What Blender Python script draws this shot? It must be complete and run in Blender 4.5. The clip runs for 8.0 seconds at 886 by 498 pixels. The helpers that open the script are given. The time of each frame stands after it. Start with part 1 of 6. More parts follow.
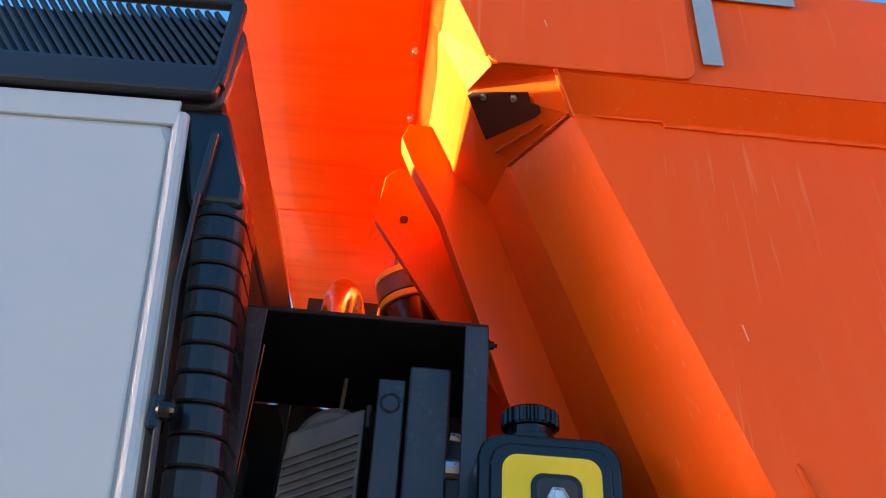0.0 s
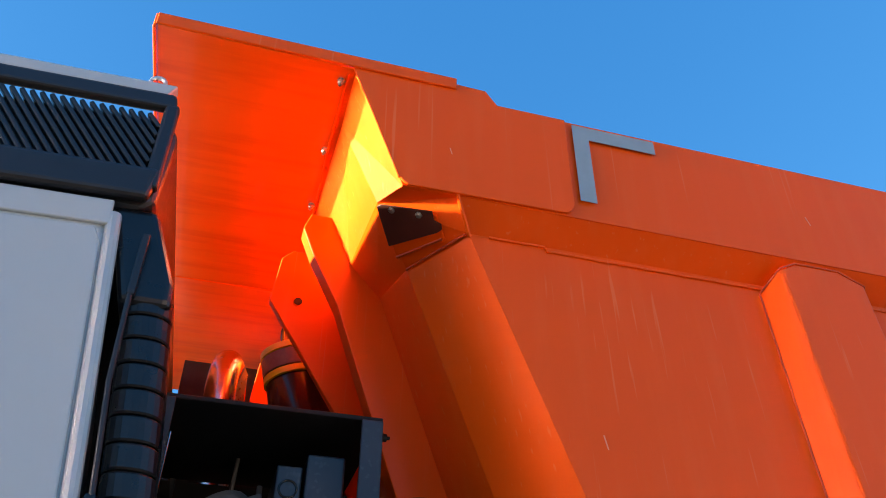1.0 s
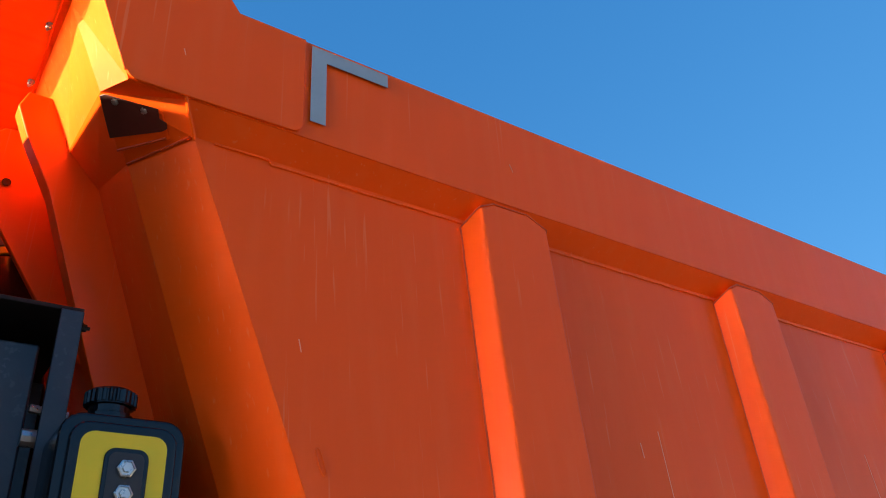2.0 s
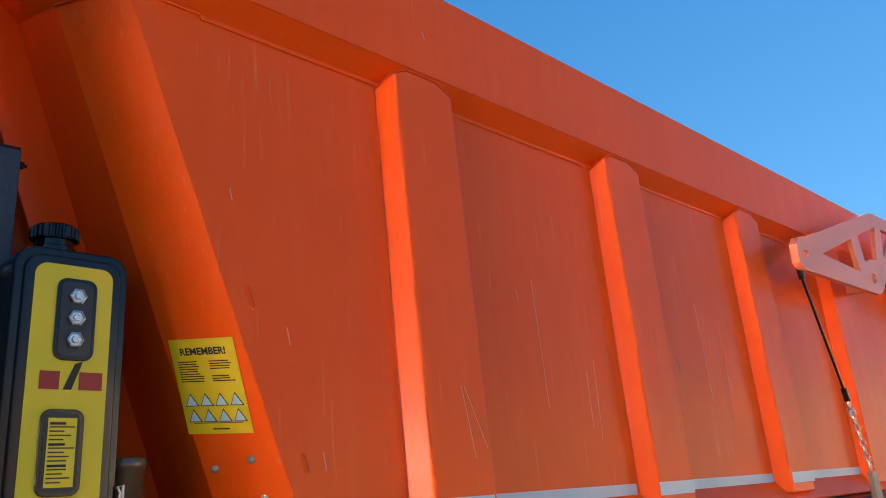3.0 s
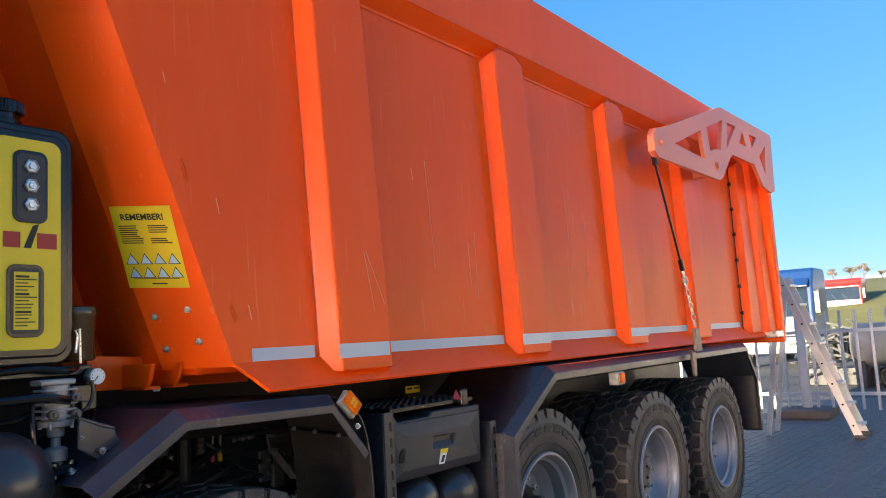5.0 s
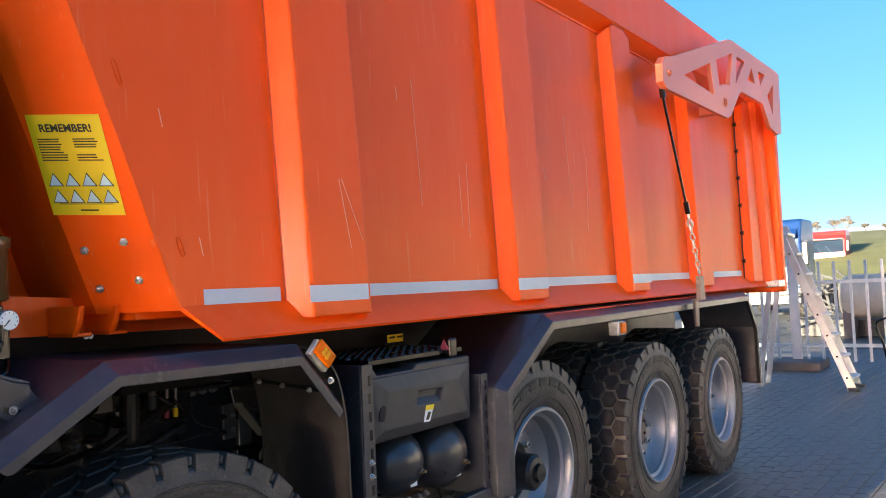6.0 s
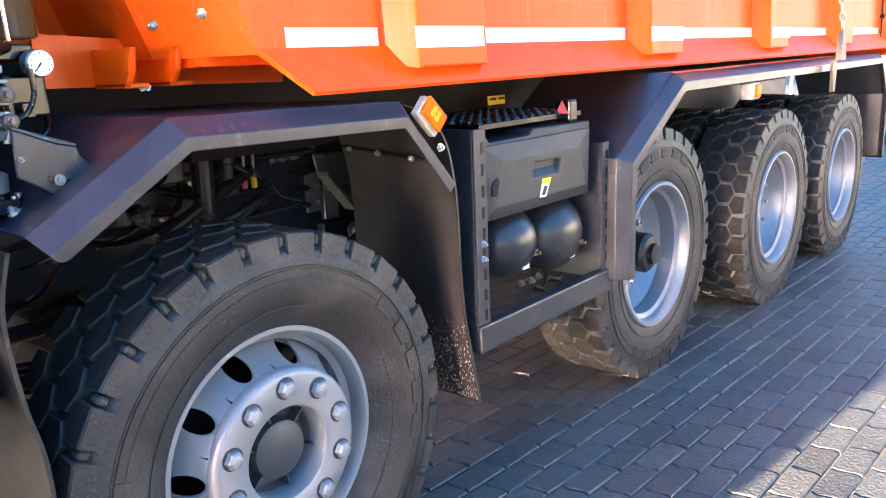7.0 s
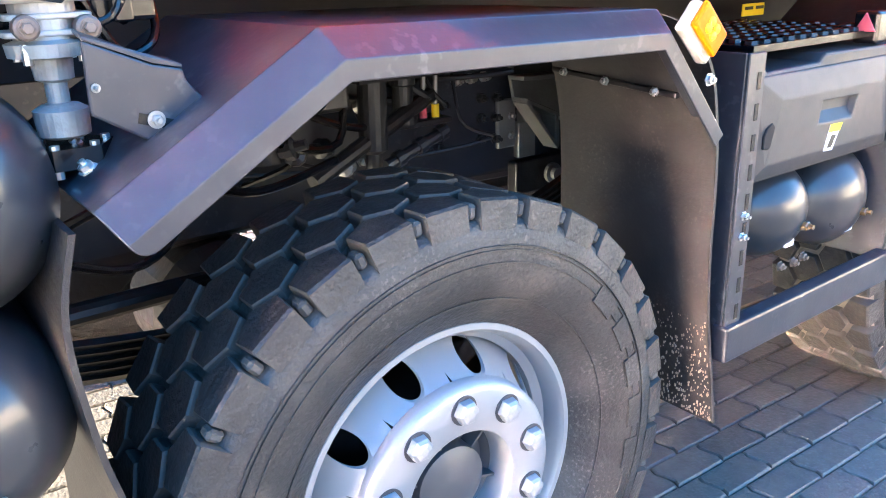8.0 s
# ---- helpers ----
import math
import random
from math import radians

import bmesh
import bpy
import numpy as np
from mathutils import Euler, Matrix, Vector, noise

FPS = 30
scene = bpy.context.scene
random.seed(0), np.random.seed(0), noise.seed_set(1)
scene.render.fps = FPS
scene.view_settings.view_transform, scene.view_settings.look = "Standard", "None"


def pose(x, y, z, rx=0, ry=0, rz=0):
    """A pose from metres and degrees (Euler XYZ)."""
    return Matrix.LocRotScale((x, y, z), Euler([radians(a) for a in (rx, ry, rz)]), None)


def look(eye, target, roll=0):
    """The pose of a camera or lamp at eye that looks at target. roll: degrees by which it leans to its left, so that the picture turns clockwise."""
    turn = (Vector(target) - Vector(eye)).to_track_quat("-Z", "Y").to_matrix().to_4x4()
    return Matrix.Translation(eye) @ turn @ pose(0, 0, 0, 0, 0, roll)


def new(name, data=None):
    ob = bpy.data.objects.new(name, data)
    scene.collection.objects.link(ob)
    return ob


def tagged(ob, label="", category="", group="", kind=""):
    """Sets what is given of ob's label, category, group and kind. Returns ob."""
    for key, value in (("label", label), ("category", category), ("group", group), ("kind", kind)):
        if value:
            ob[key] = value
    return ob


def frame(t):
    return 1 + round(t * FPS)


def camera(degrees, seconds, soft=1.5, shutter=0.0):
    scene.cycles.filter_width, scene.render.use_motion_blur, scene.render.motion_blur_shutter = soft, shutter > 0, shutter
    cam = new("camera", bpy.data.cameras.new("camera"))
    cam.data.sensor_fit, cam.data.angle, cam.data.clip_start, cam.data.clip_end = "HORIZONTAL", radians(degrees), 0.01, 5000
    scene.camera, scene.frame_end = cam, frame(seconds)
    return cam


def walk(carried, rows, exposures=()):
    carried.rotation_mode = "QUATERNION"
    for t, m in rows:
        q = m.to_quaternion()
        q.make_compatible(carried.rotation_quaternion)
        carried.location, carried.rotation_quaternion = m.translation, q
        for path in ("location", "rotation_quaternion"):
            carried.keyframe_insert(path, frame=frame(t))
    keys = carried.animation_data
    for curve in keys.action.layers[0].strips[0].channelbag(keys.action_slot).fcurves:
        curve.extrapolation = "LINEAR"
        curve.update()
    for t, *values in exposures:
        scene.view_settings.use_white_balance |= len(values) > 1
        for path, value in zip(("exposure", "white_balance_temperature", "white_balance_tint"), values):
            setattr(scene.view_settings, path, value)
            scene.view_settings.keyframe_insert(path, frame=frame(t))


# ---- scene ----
cam = camera(58.7, 8.0, 1.0)
PATH = [
    (0, (-1.268, -1.292, 1.586), (-1.186, 0.386, 2.672), 3.6),
    (0.5, (-1.429, -1.399, 1.618), (-1.26, 0.224, 2.774), 2.4),
    (1, (-1.442, -1.531, 1.602), (-1.003, 0.024, 2.779), 0.4),
    (1.5, (-1.368, -1.656, 1.558), (-0.602, -0.231, 2.735), -2.3),
    (2, (-1.389, -1.689, 1.53), (-0.362, -0.278, 2.506), -3.8),
    (2.2, (-1.442, -1.691, 1.53), (-0.346, -0.24, 2.362), -3.9),
    (3.3, (-1.715, -1.953, 1.465), (-0.29, -0.657, 2.006), -3.5),
    (3.5, (-1.754, -2.014, 1.455), (-0.292, -0.75, 1.97), -3.7),
    (4, (-1.902, -2.087, 1.458), (-0.363, -0.881, 1.879), -3.7),
    (4.5, (-2.032, -2.099, 1.45), (-0.46, -0.899, 1.748), -3.4),
    (4.7, (-2.052, -2.095, 1.455), (-0.468, -0.9, 1.71), -3.3),
    (5.8, (-1.757, -1.888, 1.426), (-0.146, -0.719, 1.616), -3.0),
    (6, (-1.691, -1.811, 1.432), (-0.071, -0.642, 1.528), -2.6),
    (6.5, (-1.562, -1.564, 1.413), (0.041, -0.39, 1.184), -2.6),
    (7, (-1.425, -1.37, 1.377), (0.048, -0.101, 0.906), -2.5),
    (7.2, (-1.334, -1.291, 1.386), (0.029, 0.080, 0.874), -2.0),
    (7.5, (-1.213, -1.122, 1.352), (0.01, 0.365, 0.81), -2.2),
    (7.6, (-1.189, -1.062, 1.356), (0.0, 0.434, 0.768), -2.0),
    (8, (-1.091, -0.878, 1.351), (0.034, 0.633, 0.68), -1.9),
]
walk(cam, [(t, look(eye, target, roll)) for t, eye, target, roll in PATH],
     exposures=[(t, e, k, 2) for t, e, k in ((0, 4.05, 6650), (1, 3.66, 6550), (1.5, 3.45, 6500), (2, 3.32, 6450), (3.5, 3.38, 6450), (4.5, 3.45, 6450), (6, 3.82, 6450), (6.5, 4.22, 6350), (7, 5.36, 6100), (7.5, 5.92, 6050), (8, 6.35, 6050))])

# ---- light ----
SUN_EL, SUN_AZ = 8.0, 7.5      # the sun stands ahead of the truck, a little beyond its far side
world = bpy.data.worlds.new("sky")
scene.world = world
world.use_nodes = True
wn = world.node_tree
sky = wn.nodes.new("ShaderNodeTexSky")
sky.sky_type = "NISHITA"
sky.sun_disc = False
sky.sun_elevation = radians(SUN_EL)
sky.sun_rotation = radians(-90 + SUN_AZ)
sky.air_density, sky.dust_density, sky.ozone_density = 1.0, 1.5, 4.0
sky.altitude = 3000
# clear winter air: the blue stays even over the dome, and only the glow round the low sun outshines it
split, join = wn.nodes.new("ShaderNodeSeparateColor"), wn.nodes.new("ShaderNodeCombineColor")
wn.links.new(sky.outputs[0], split.inputs[0])


def sky_math(operation, value, second):
    node = wn.nodes.new("ShaderNodeMath")
    node.operation = operation
    wn.links.new(value, node.inputs[0])
    if isinstance(second, float):
        node.inputs[1].default_value = second
    else:
        wn.links.new(second, node.inputs[1])
    return node.outputs[0]


glow = sky_math("SUBTRACT", sky_math("DIVIDE", split.outputs[0], 0.14), 16.0)
glow = sky_math("POWER", sky_math("MAXIMUM", glow, 0.0), 1.5)
for k, (level, power, out, halo) in enumerate(((0.14, 0.90, 0.088, 0.94), (0.46, 0.55, 0.46, 0.60), (1.24, 0.40, 1.24, 0.46))):
    even = sky_math("MULTIPLY", sky_math("POWER", sky_math("DIVIDE", split.outputs[k], level), power), out)
    wn.links.new(sky_math("ADD", even, sky_math("MULTIPLY", glow, halo)), join.inputs[k])
wn.links.new(join.outputs[0], wn.nodes["Background"].inputs[0])
wn.nodes["Background"].inputs[1].default_value = 0.05
sun = new("sun", bpy.data.lights.new("sun", "SUN"))
sun.data.energy, sun.data.angle, sun.data.color = 2.1, radians(0.6), (1.0, 0.85, 0.64)
sun.matrix_world = look((-20 * math.cos(radians(SUN_AZ)), 20 * math.sin(radians(SUN_AZ)), 20 * math.tan(radians(SUN_EL))), (0, 0, 0))


# ---- materials ----
def mat(name, color, rough=0.5, metal=0.0, coat=0.0, vary=0.0, scale=8.0, bump=0.0, bscale=60.0, stretch=(1, 1, 1),
        rvary=0.0, dirt=None, dirt_amount=0.0, dirt_scale=3.0, rand=0.0, spec=0.5, streak=None, streak_amount=0.0,
        speck=None, whole=False):
    m = bpy.data.materials.new(name)
    m.use_nodes = True
    n, l = m.node_tree.nodes, m.node_tree.links
    p = n["Principled BSDF"]
    p.inputs["Base Color"].default_value = (*color, 1)
    p.inputs["Roughness"].default_value = rough
    p.inputs["Metallic"].default_value = metal
    p.inputs["Coat Weight"].default_value = coat
    p.inputs["Coat Roughness"].default_value = 0.08
    p.inputs["Specular IOR Level"].default_value = spec
    tc = n.new("ShaderNodeTexCoord")
    mp = n.new("ShaderNodeMapping")
    mp.inputs["Scale"].default_value = stretch
    l.new(n.new("ShaderNodeNewGeometry").outputs["Position"] if whole else tc.outputs["Object"], mp.inputs["Vector"])

    def noise_tex(s, detail=5.0):
        t = n.new("ShaderNodeTexNoise")
        t.inputs["Scale"].default_value = s
        t.inputs["Detail"].default_value = detail
        l.new(mp.outputs[0], t.inputs["Vector"])
        return t.outputs["Fac"]

    col = None
    if vary or dirt or rand:
        mix = n.new("ShaderNodeMix")
        mix.data_type = "RGBA"
        mix.inputs["A"].default_value = (*[c * (1 - vary) for c in color], 1)
        mix.inputs["B"].default_value = (*[min(1, c * (1 + vary)) for c in color], 1)
        l.new(noise_tex(scale), mix.inputs["Factor"])
        col = mix.outputs["Result"]
    if rand:
        oi = n.new("ShaderNodeObjectInfo")
        mr = n.new("ShaderNodeMapRange")
        mr.inputs["To Min"].default_value, mr.inputs["To Max"].default_value = 1 - rand, 1 + rand
        l.new(oi.outputs["Random"], mr.inputs["Value"])
        vm = n.new("ShaderNodeVectorMath")
        vm.operation = "SCALE"
        l.new(col, vm.inputs[0])
        l.new(mr.outputs[0], vm.inputs["Scale"])
        col = vm.outputs[0]
    if dirt:
        ramp = n.new("ShaderNodeMapRange")
        ramp.inputs["From Min"].default_value, ramp.inputs["From Max"].default_value = 0.48, 0.72
        ramp.inputs["To Max"].default_value = dirt_amount
        l.new(noise_tex(dirt_scale, 8.0), ramp.inputs["Value"])
        mix2 = n.new("ShaderNodeMix")
        mix2.data_type = "RGBA"
        mix2.inputs["B"].default_value = (*dirt, 1)
        l.new(col, mix2.inputs["A"])
        l.new(ramp.outputs[0], mix2.inputs["Factor"])
        col = mix2.outputs["Result"]
    if speck:      # dried splashes in uneven patches
        tint, amount, fine, coarse = speck
        spots = n.new("ShaderNodeMapRange")
        spots.inputs["From Min"].default_value, spots.inputs["From Max"].default_value = 0.57, 0.66
        l.new(noise_tex(fine, 2.0), spots.inputs["Value"])
        patch = n.new("ShaderNodeMapRange")
        patch.inputs["From Min"].default_value, patch.inputs["From Max"].default_value = 0.46, 0.64
        patch.inputs["To Max"].default_value = amount
        l.new(noise_tex(coarse, 4.0), patch.inputs["Value"])
        both = n.new("ShaderNodeMath")
        both.operation = "MULTIPLY"
        l.new(spots.outputs[0], both.inputs[0])
        l.new(patch.outputs[0], both.inputs[1])
        mix4 = n.new("ShaderNodeMix")
        mix4.data_type = "RGBA"
        mix4.inputs["B"].default_value = (*tint, 1)
        l.new(col, mix4.inputs["A"])
        l.new(both.outputs[0], mix4.inputs["Factor"])
        col = mix4.outputs["Result"]
    if streak:
        mp2 = n.new("ShaderNodeMapping")
        mp2.inputs["Scale"].default_value = (1, 1, 0.022)
        l.new(tc.outputs["Object"], mp2.inputs["Vector"])
        lines = n.new("ShaderNodeTexNoise")
        lines.inputs["Scale"].default_value = 75.0
        lines.inputs["Detail"].default_value = 2.0
        l.new(mp2.outputs[0], lines.inputs["Vector"])
        cut_off = n.new("ShaderNodeMapRange")
        cut_off.inputs["From Min"].default_value, cut_off.inputs["From Max"].default_value = 0.655, 0.74
        cut_off.inputs["To Max"].default_value = streak_amount
        l.new(lines.outputs["Fac"], cut_off.inputs["Value"])
        mix3 = n.new("ShaderNodeMix")
        mix3.data_type = "RGBA"
        mix3.inputs["B"].default_value = (*streak, 1)
        l.new(col, mix3.inputs["A"])
        l.new(cut_off.outputs[0], mix3.inputs["Factor"])
        col = mix3.outputs["Result"]
    if col is not None:
        l.new(col, p.inputs["Base Color"])
    if rvary:
        mr2 = n.new("ShaderNodeMapRange")
        mr2.inputs["To Min"].default_value, mr2.inputs["To Max"].default_value = max(0.02, rough - rvary), min(1, rough + rvary)
        l.new(noise_tex(scale * 2.3), mr2.inputs["Value"])
        l.new(mr2.outputs[0], p.inputs["Roughness"])
    if bump:
        b = n.new("ShaderNodeBump")
        b.inputs["Strength"].default_value = bump
        b.inputs["Distance"].default_value = 0.01
        l.new(noise_tex(bscale), b.inputs["Height"])
        l.new(b.outputs[0], p.inputs["Normal"])
    return m


ORANGE = mat("orange_paint", (0.94, 0.098, 0.001), 0.5, coat=0.22, vary=0.05, scale=2.0, bump=0.035, bscale=5, rvary=0.12, spec=0.12, streak=(0.92, 0.30, 0.14), streak_amount=0.27,
             dirt=(0.94, 0.16, 0.03), dirt_amount=0.22, dirt_scale=11.0, stretch=(1.6, 1.6, 0.16))
ORANGE.node_tree.nodes["Principled BSDF"].inputs["Coat Roughness"].default_value = 0.2
CANOPY = mat("streaked_orange_paint", (0.86, 0.122, 0.004), 0.4, coat=0.25, vary=0.10, scale=3.0, bump=0.06, bscale=5, rvary=0.15, spec=0.2,
             dirt=(0.62, 0.05, 0.004), dirt_amount=0.5, dirt_scale=7.0, stretch=(0.35, 3.2, 3.2))
SCRAPE = mat("pale_scraped_paint", (0.95, 0.33, 0.19), 0.55, vary=0.05, scale=30)
UNITGREY = mat("dusty_unit_grey", (0.13, 0.12, 0.115), 0.6, vary=0.35, scale=18, bump=0.15, bscale=60)
BOUNCEWALL = mat("bounce_wall_tan", (0.46, 0.42, 0.36), 0.6, vary=0.08, scale=0.8)
PINK = mat("faded_orange_paint", (0.80, 0.21, 0.10), 0.45, coat=0.1, vary=0.05, scale=4)
BLACK = mat("black_paint", (0.005, 0.005, 0.006), 0.22, coat=0.15, spec=0.4, vary=0.2, scale=9, rvary=0.08)
PLASTIC = mat("black_plastic", (0.017, 0.018, 0.021), 0.36, spec=0.5, vary=0.2, scale=20, bump=0.05, bscale=300, rvary=0.08)
CHASSIS = mat("dark_grey_paint", (0.021, 0.024, 0.032), 0.40, coat=0.25, vary=0.1, scale=5, rvary=0.1, bump=0.03, bscale=90,
              dirt=(0.055, 0.056, 0.06), dirt_amount=0.45, dirt_scale=9, speck=((0.10, 0.10, 0.102), 0.45, 55, 4))
GRIME = mat("oily_metal", (0.012, 0.0115, 0.012), 0.4, vary=0.5, scale=14, bump=0.2, bscale=40, rvary=0.2)
RUBBER = mat("tyre_rubber", (0.024, 0.0232, 0.0228), 0.5, vary=0.45, scale=12, bump=0.4, bscale=110, rvary=0.12,
             dirt=(0.075, 0.066, 0.057), dirt_amount=0.8, dirt_scale=7, speck=((0.14, 0.125, 0.11), 0.5, 150, 5))
TREAD = mat("worn_tread_rubber", (0.020, 0.018, 0.017), 0.66, vary=0.4, scale=24, bump=0.5, bscale=90, rvary=0.12, dirt=(0.06, 0.050, 0.042), dirt_amount=0.6, dirt_scale=16)
DUST = mat("dusty_tread_floor", (0.19, 0.165, 0.14), 0.85, vary=0.4, scale=22, bump=0.4, bscale=90)
SHELL = mat("grey_moulded_plastic", (0.029, 0.030, 0.033), 0.52, vary=0.12, scale=14, bump=0.06, bscale=260, rvary=0.08, dirt=(0.07, 0.066, 0.06), dirt_amount=0.35, dirt_scale=10)
TANKGREY = mat("glossy_tank_paint", (0.028, 0.030, 0.034), 0.30, coat=0.25, vary=0.08, scale=9, rvary=0.06, dirt=(0.06, 0.056, 0.052), dirt_amount=0.3, dirt_scale=12)
CASTLIGHT = mat("pale_cast_aluminium", (0.36, 0.36, 0.34), 0.5, metal=0.35, vary=0.2, scale=30, bump=0.12, bscale=140, dirt=(0.16, 0.13, 0.09), dirt_amount=0.5, dirt_scale=25)
RUSTY = mat("brown_grey_steel", (0.16, 0.13, 0.11), 0.5, metal=0.5, vary=0.3, scale=60)
TIEMUD = mat("mud_caked_rubber", (0.075, 0.066, 0.058), 0.8, vary=0.5, scale=40, bump=0.4, bscale=120, rand=0.3)
DARKFLOOR = mat("dark_tread_floor", (0.045, 0.040, 0.036), 0.8, vary=0.4, scale=26, bump=0.4, bscale=90)
# sides of the tread blocks, sky light painted in as a paler tone
BLOCKSIDE = mat("sky_paled_block_sides", (0.060, 0.055, 0.050), 0.7, vary=0.35, scale=30, bump=0.2, bscale=120)
YARD = mat("far_yard_paving", (0.105, 0.098, 0.088), 0.85, vary=0.25, scale=3, bump=0.2, bscale=30)
MATTBLACK = mat("matt_black_steel", (0.018, 0.017, 0.018), 0.65, spec=0.2, vary=0.2, scale=20)
DULLBLACK = mat("dull_black_wall", (0.030, 0.028, 0.027), 0.9, spec=0.06, vary=0.3, scale=9)
TANWALL = mat("tan_sheet_wall", (0.36, 0.25, 0.13), 0.7, vary=0.2, scale=0.7)
# darker orange for weld seams, the shade beside them painted in
SEAMSHADE = mat("shade_darkened_seam", (0.60, 0.055, 0.002), 0.5, vary=0.2, scale=40)
# orange plate darkened to maroon for the shade it hangs in
SHADEDPLATE = mat("shade_dark_plate", (0.075, 0.012, 0.006), 0.6, vary=0.25, scale=30)
FLAP = mat("flap_rubber", (0.020, 0.018, 0.018), 0.5, vary=0.2, scale=6, bump=0.12, bscale=120, dirt=(0.06, 0.052, 0.046), dirt_amount=0.35, dirt_scale=14, speck=((0.13, 0.11, 0.095), 0.3, 120, 5))
MUD = mat("dried_mud", (0.26, 0.21, 0.15), 0.7, vary=0.4, scale=60)
HUBDARK = mat("dark_grey_hub_cap", (0.065, 0.067, 0.072), 0.42, metal=0.2, vary=0.15, scale=20)
SILVER = mat("silver_rim_paint", (0.29, 0.298, 0.31), 0.44, metal=0.42, vary=0.06, scale=9, rvary=0.08)
STEEL = mat("zinc_steel", (0.62, 0.62, 0.60), 0.3, metal=0.9, vary=0.15, scale=40, rvary=0.12)
CAST = mat("cast_aluminium", (0.30, 0.295, 0.275), 0.45, metal=0.6, vary=0.15, scale=22, bump=0.1, bscale=120)
ALU = mat("ladder_aluminium", (0.6, 0.59, 0.56), 0.4, metal=0.4, vary=0.1, scale=10)
BRUSHED = mat("brushed_steel", (0.66, 0.62, 0.60), 0.24, metal=1.0, vary=0.08, scale=30, rvary=0.08)
HOSE = mat("black_hose_plastic", (0.0085, 0.009, 0.0105), 0.30, spec=0.5, vary=0.25, scale=14, rvary=0.08)
CHROME = mat("chrome", (0.8, 0.8, 0.8), 0.08, metal=1.0)
CABWHITE = mat("light_grey_cab_paint", (0.50, 0.53, 0.53), 0.22, coat=0.6, vary=0.03, scale=2)
YELLOW = mat("yellow_sticker", (0.88, 0.64, 0.01), 0.4, vary=0.05, scale=6)
TAPE = mat("silver_reflective_tape", (0.52, 0.56, 0.60), 0.4, vary=0.05, scale=30)
GREYTAPE = mat("grey_tape", (0.30, 0.36, 0.40), 0.45, vary=0.12, scale=25)
INK = mat("dark_print", (0.03, 0.025, 0.012), 0.6)
REDINK = mat("red_print", (0.42, 0.03, 0.02), 0.5)
WHITEINK = mat("white_print", (0.8, 0.8, 0.8), 0.5)
BLUEINK = mat("pale_blue_print", (0.55, 0.72, 0.85), 0.5)
AMBER = mat("amber_lens", (0.80, 0.15, 0.0), 0.35, spec=0.1, vary=0.25, scale=90)
AMBERCELL = mat("bright_amber_cells", (0.9, 0.38, 0.01), 0.3, spec=0.2)
REDLENS = mat("pink_red_lens", (0.7, 0.12, 0.16), 0.2)
GLASSWHITE = mat("gauge_face", (0.8, 0.8, 0.78), 0.3, coat=0.5)
AMBERGLASS = mat("brown_bowl", (0.13, 0.075, 0.03), 0.15, coat=0.8, vary=0.3, scale=12)
FENCEWHITE = mat("white_fence_paint", (0.46, 0.46, 0.47), 0.45, vary=0.06, scale=6)
CONCRETE = mat("concrete", (0.085, 0.082, 0.08), 0.85, vary=0.25, scale=10, bump=0.3, bscale=60)
PAVER = mat("concrete_paver", (0.108, 0.094, 0.081), 0.52, vary=0.34, scale=26, bump=0.45, bscale=70, rvary=0.16, rand=0.22, spec=0.5, whole=True, speck=((0.17, 0.16, 0.145), 0.6, 90, 1.7),
            dirt=(0.125, 0.112, 0.097), dirt_amount=0.5, dirt_scale=2.2)
JOINT = mat("sandy_joint", (0.19, 0.158, 0.122), 0.9, vary=0.35, scale=30, bump=0.5, bscale=150)
GRASS = mat("hill_grass", (0.10, 0.105, 0.028), 0.9, vary=0.35, scale=0.5, bump=0.4, bscale=4)
LEAF = mat("bare_twigs", (0.075, 0.06, 0.038), 0.8, vary=0.3, scale=3)
BLUECAB = mat("blue_cab_paint", (0.008, 0.030, 0.11), 0.35, coat=0.3, spec=0.4, vary=0.1, scale=1)
REDCAB = mat("red_cab_paint", (0.42, 0.016, 0.012), 0.3, coat=0.5)
WHITECAB = mat("white_cab_paint", (0.45, 0.45, 0.45), 0.3, coat=0.5)
DARKGLASS = mat("dark_glass", (0.012, 0.018, 0.025), 0.08, coat=1.0, spec=0.9)
TANKWHITE = mat("weathered_white_tank", (0.27, 0.26, 0.24), 0.5, vary=0.25, scale=3, dirt=(0.12, 0.11, 0.10), dirt_amount=0.5, dirt_scale=2)
YELLOWPAINT = mat("yellow_machine_paint", (0.6, 0.4, 0.02), 0.5)


# ---- mesh helpers ----
def part(name, bm, material, parent=None, label="", smooth=False, kind="", category=""):
    me = bpy.data.meshes.new(name)
    bmesh.ops.recalc_face_normals(bm, faces=bm.faces)
    bm.to_mesh(me)
    bm.free()
    me.materials.append(material)
    if smooth:
        for f in me.polygons:
            f.use_smooth = True
    ob = new(name, me)
    ob.parent = parent
    return tagged(ob, label, category, "", kind)


def thing(name, label, category, group="", kind="", at=(0, 0, 0)):
    ob = new(name)
    ob.empty_display_size = 0.1
    ob.location = at
    return tagged(ob, label, category, group, kind)


def bevel(bm, geom_edges, w, seg=2):
    if w > 0:
        bmesh.ops.bevel(bm, geom=geom_edges, offset=w, segments=seg, profile=0.5, affect="EDGES", clamp_overlap=True)


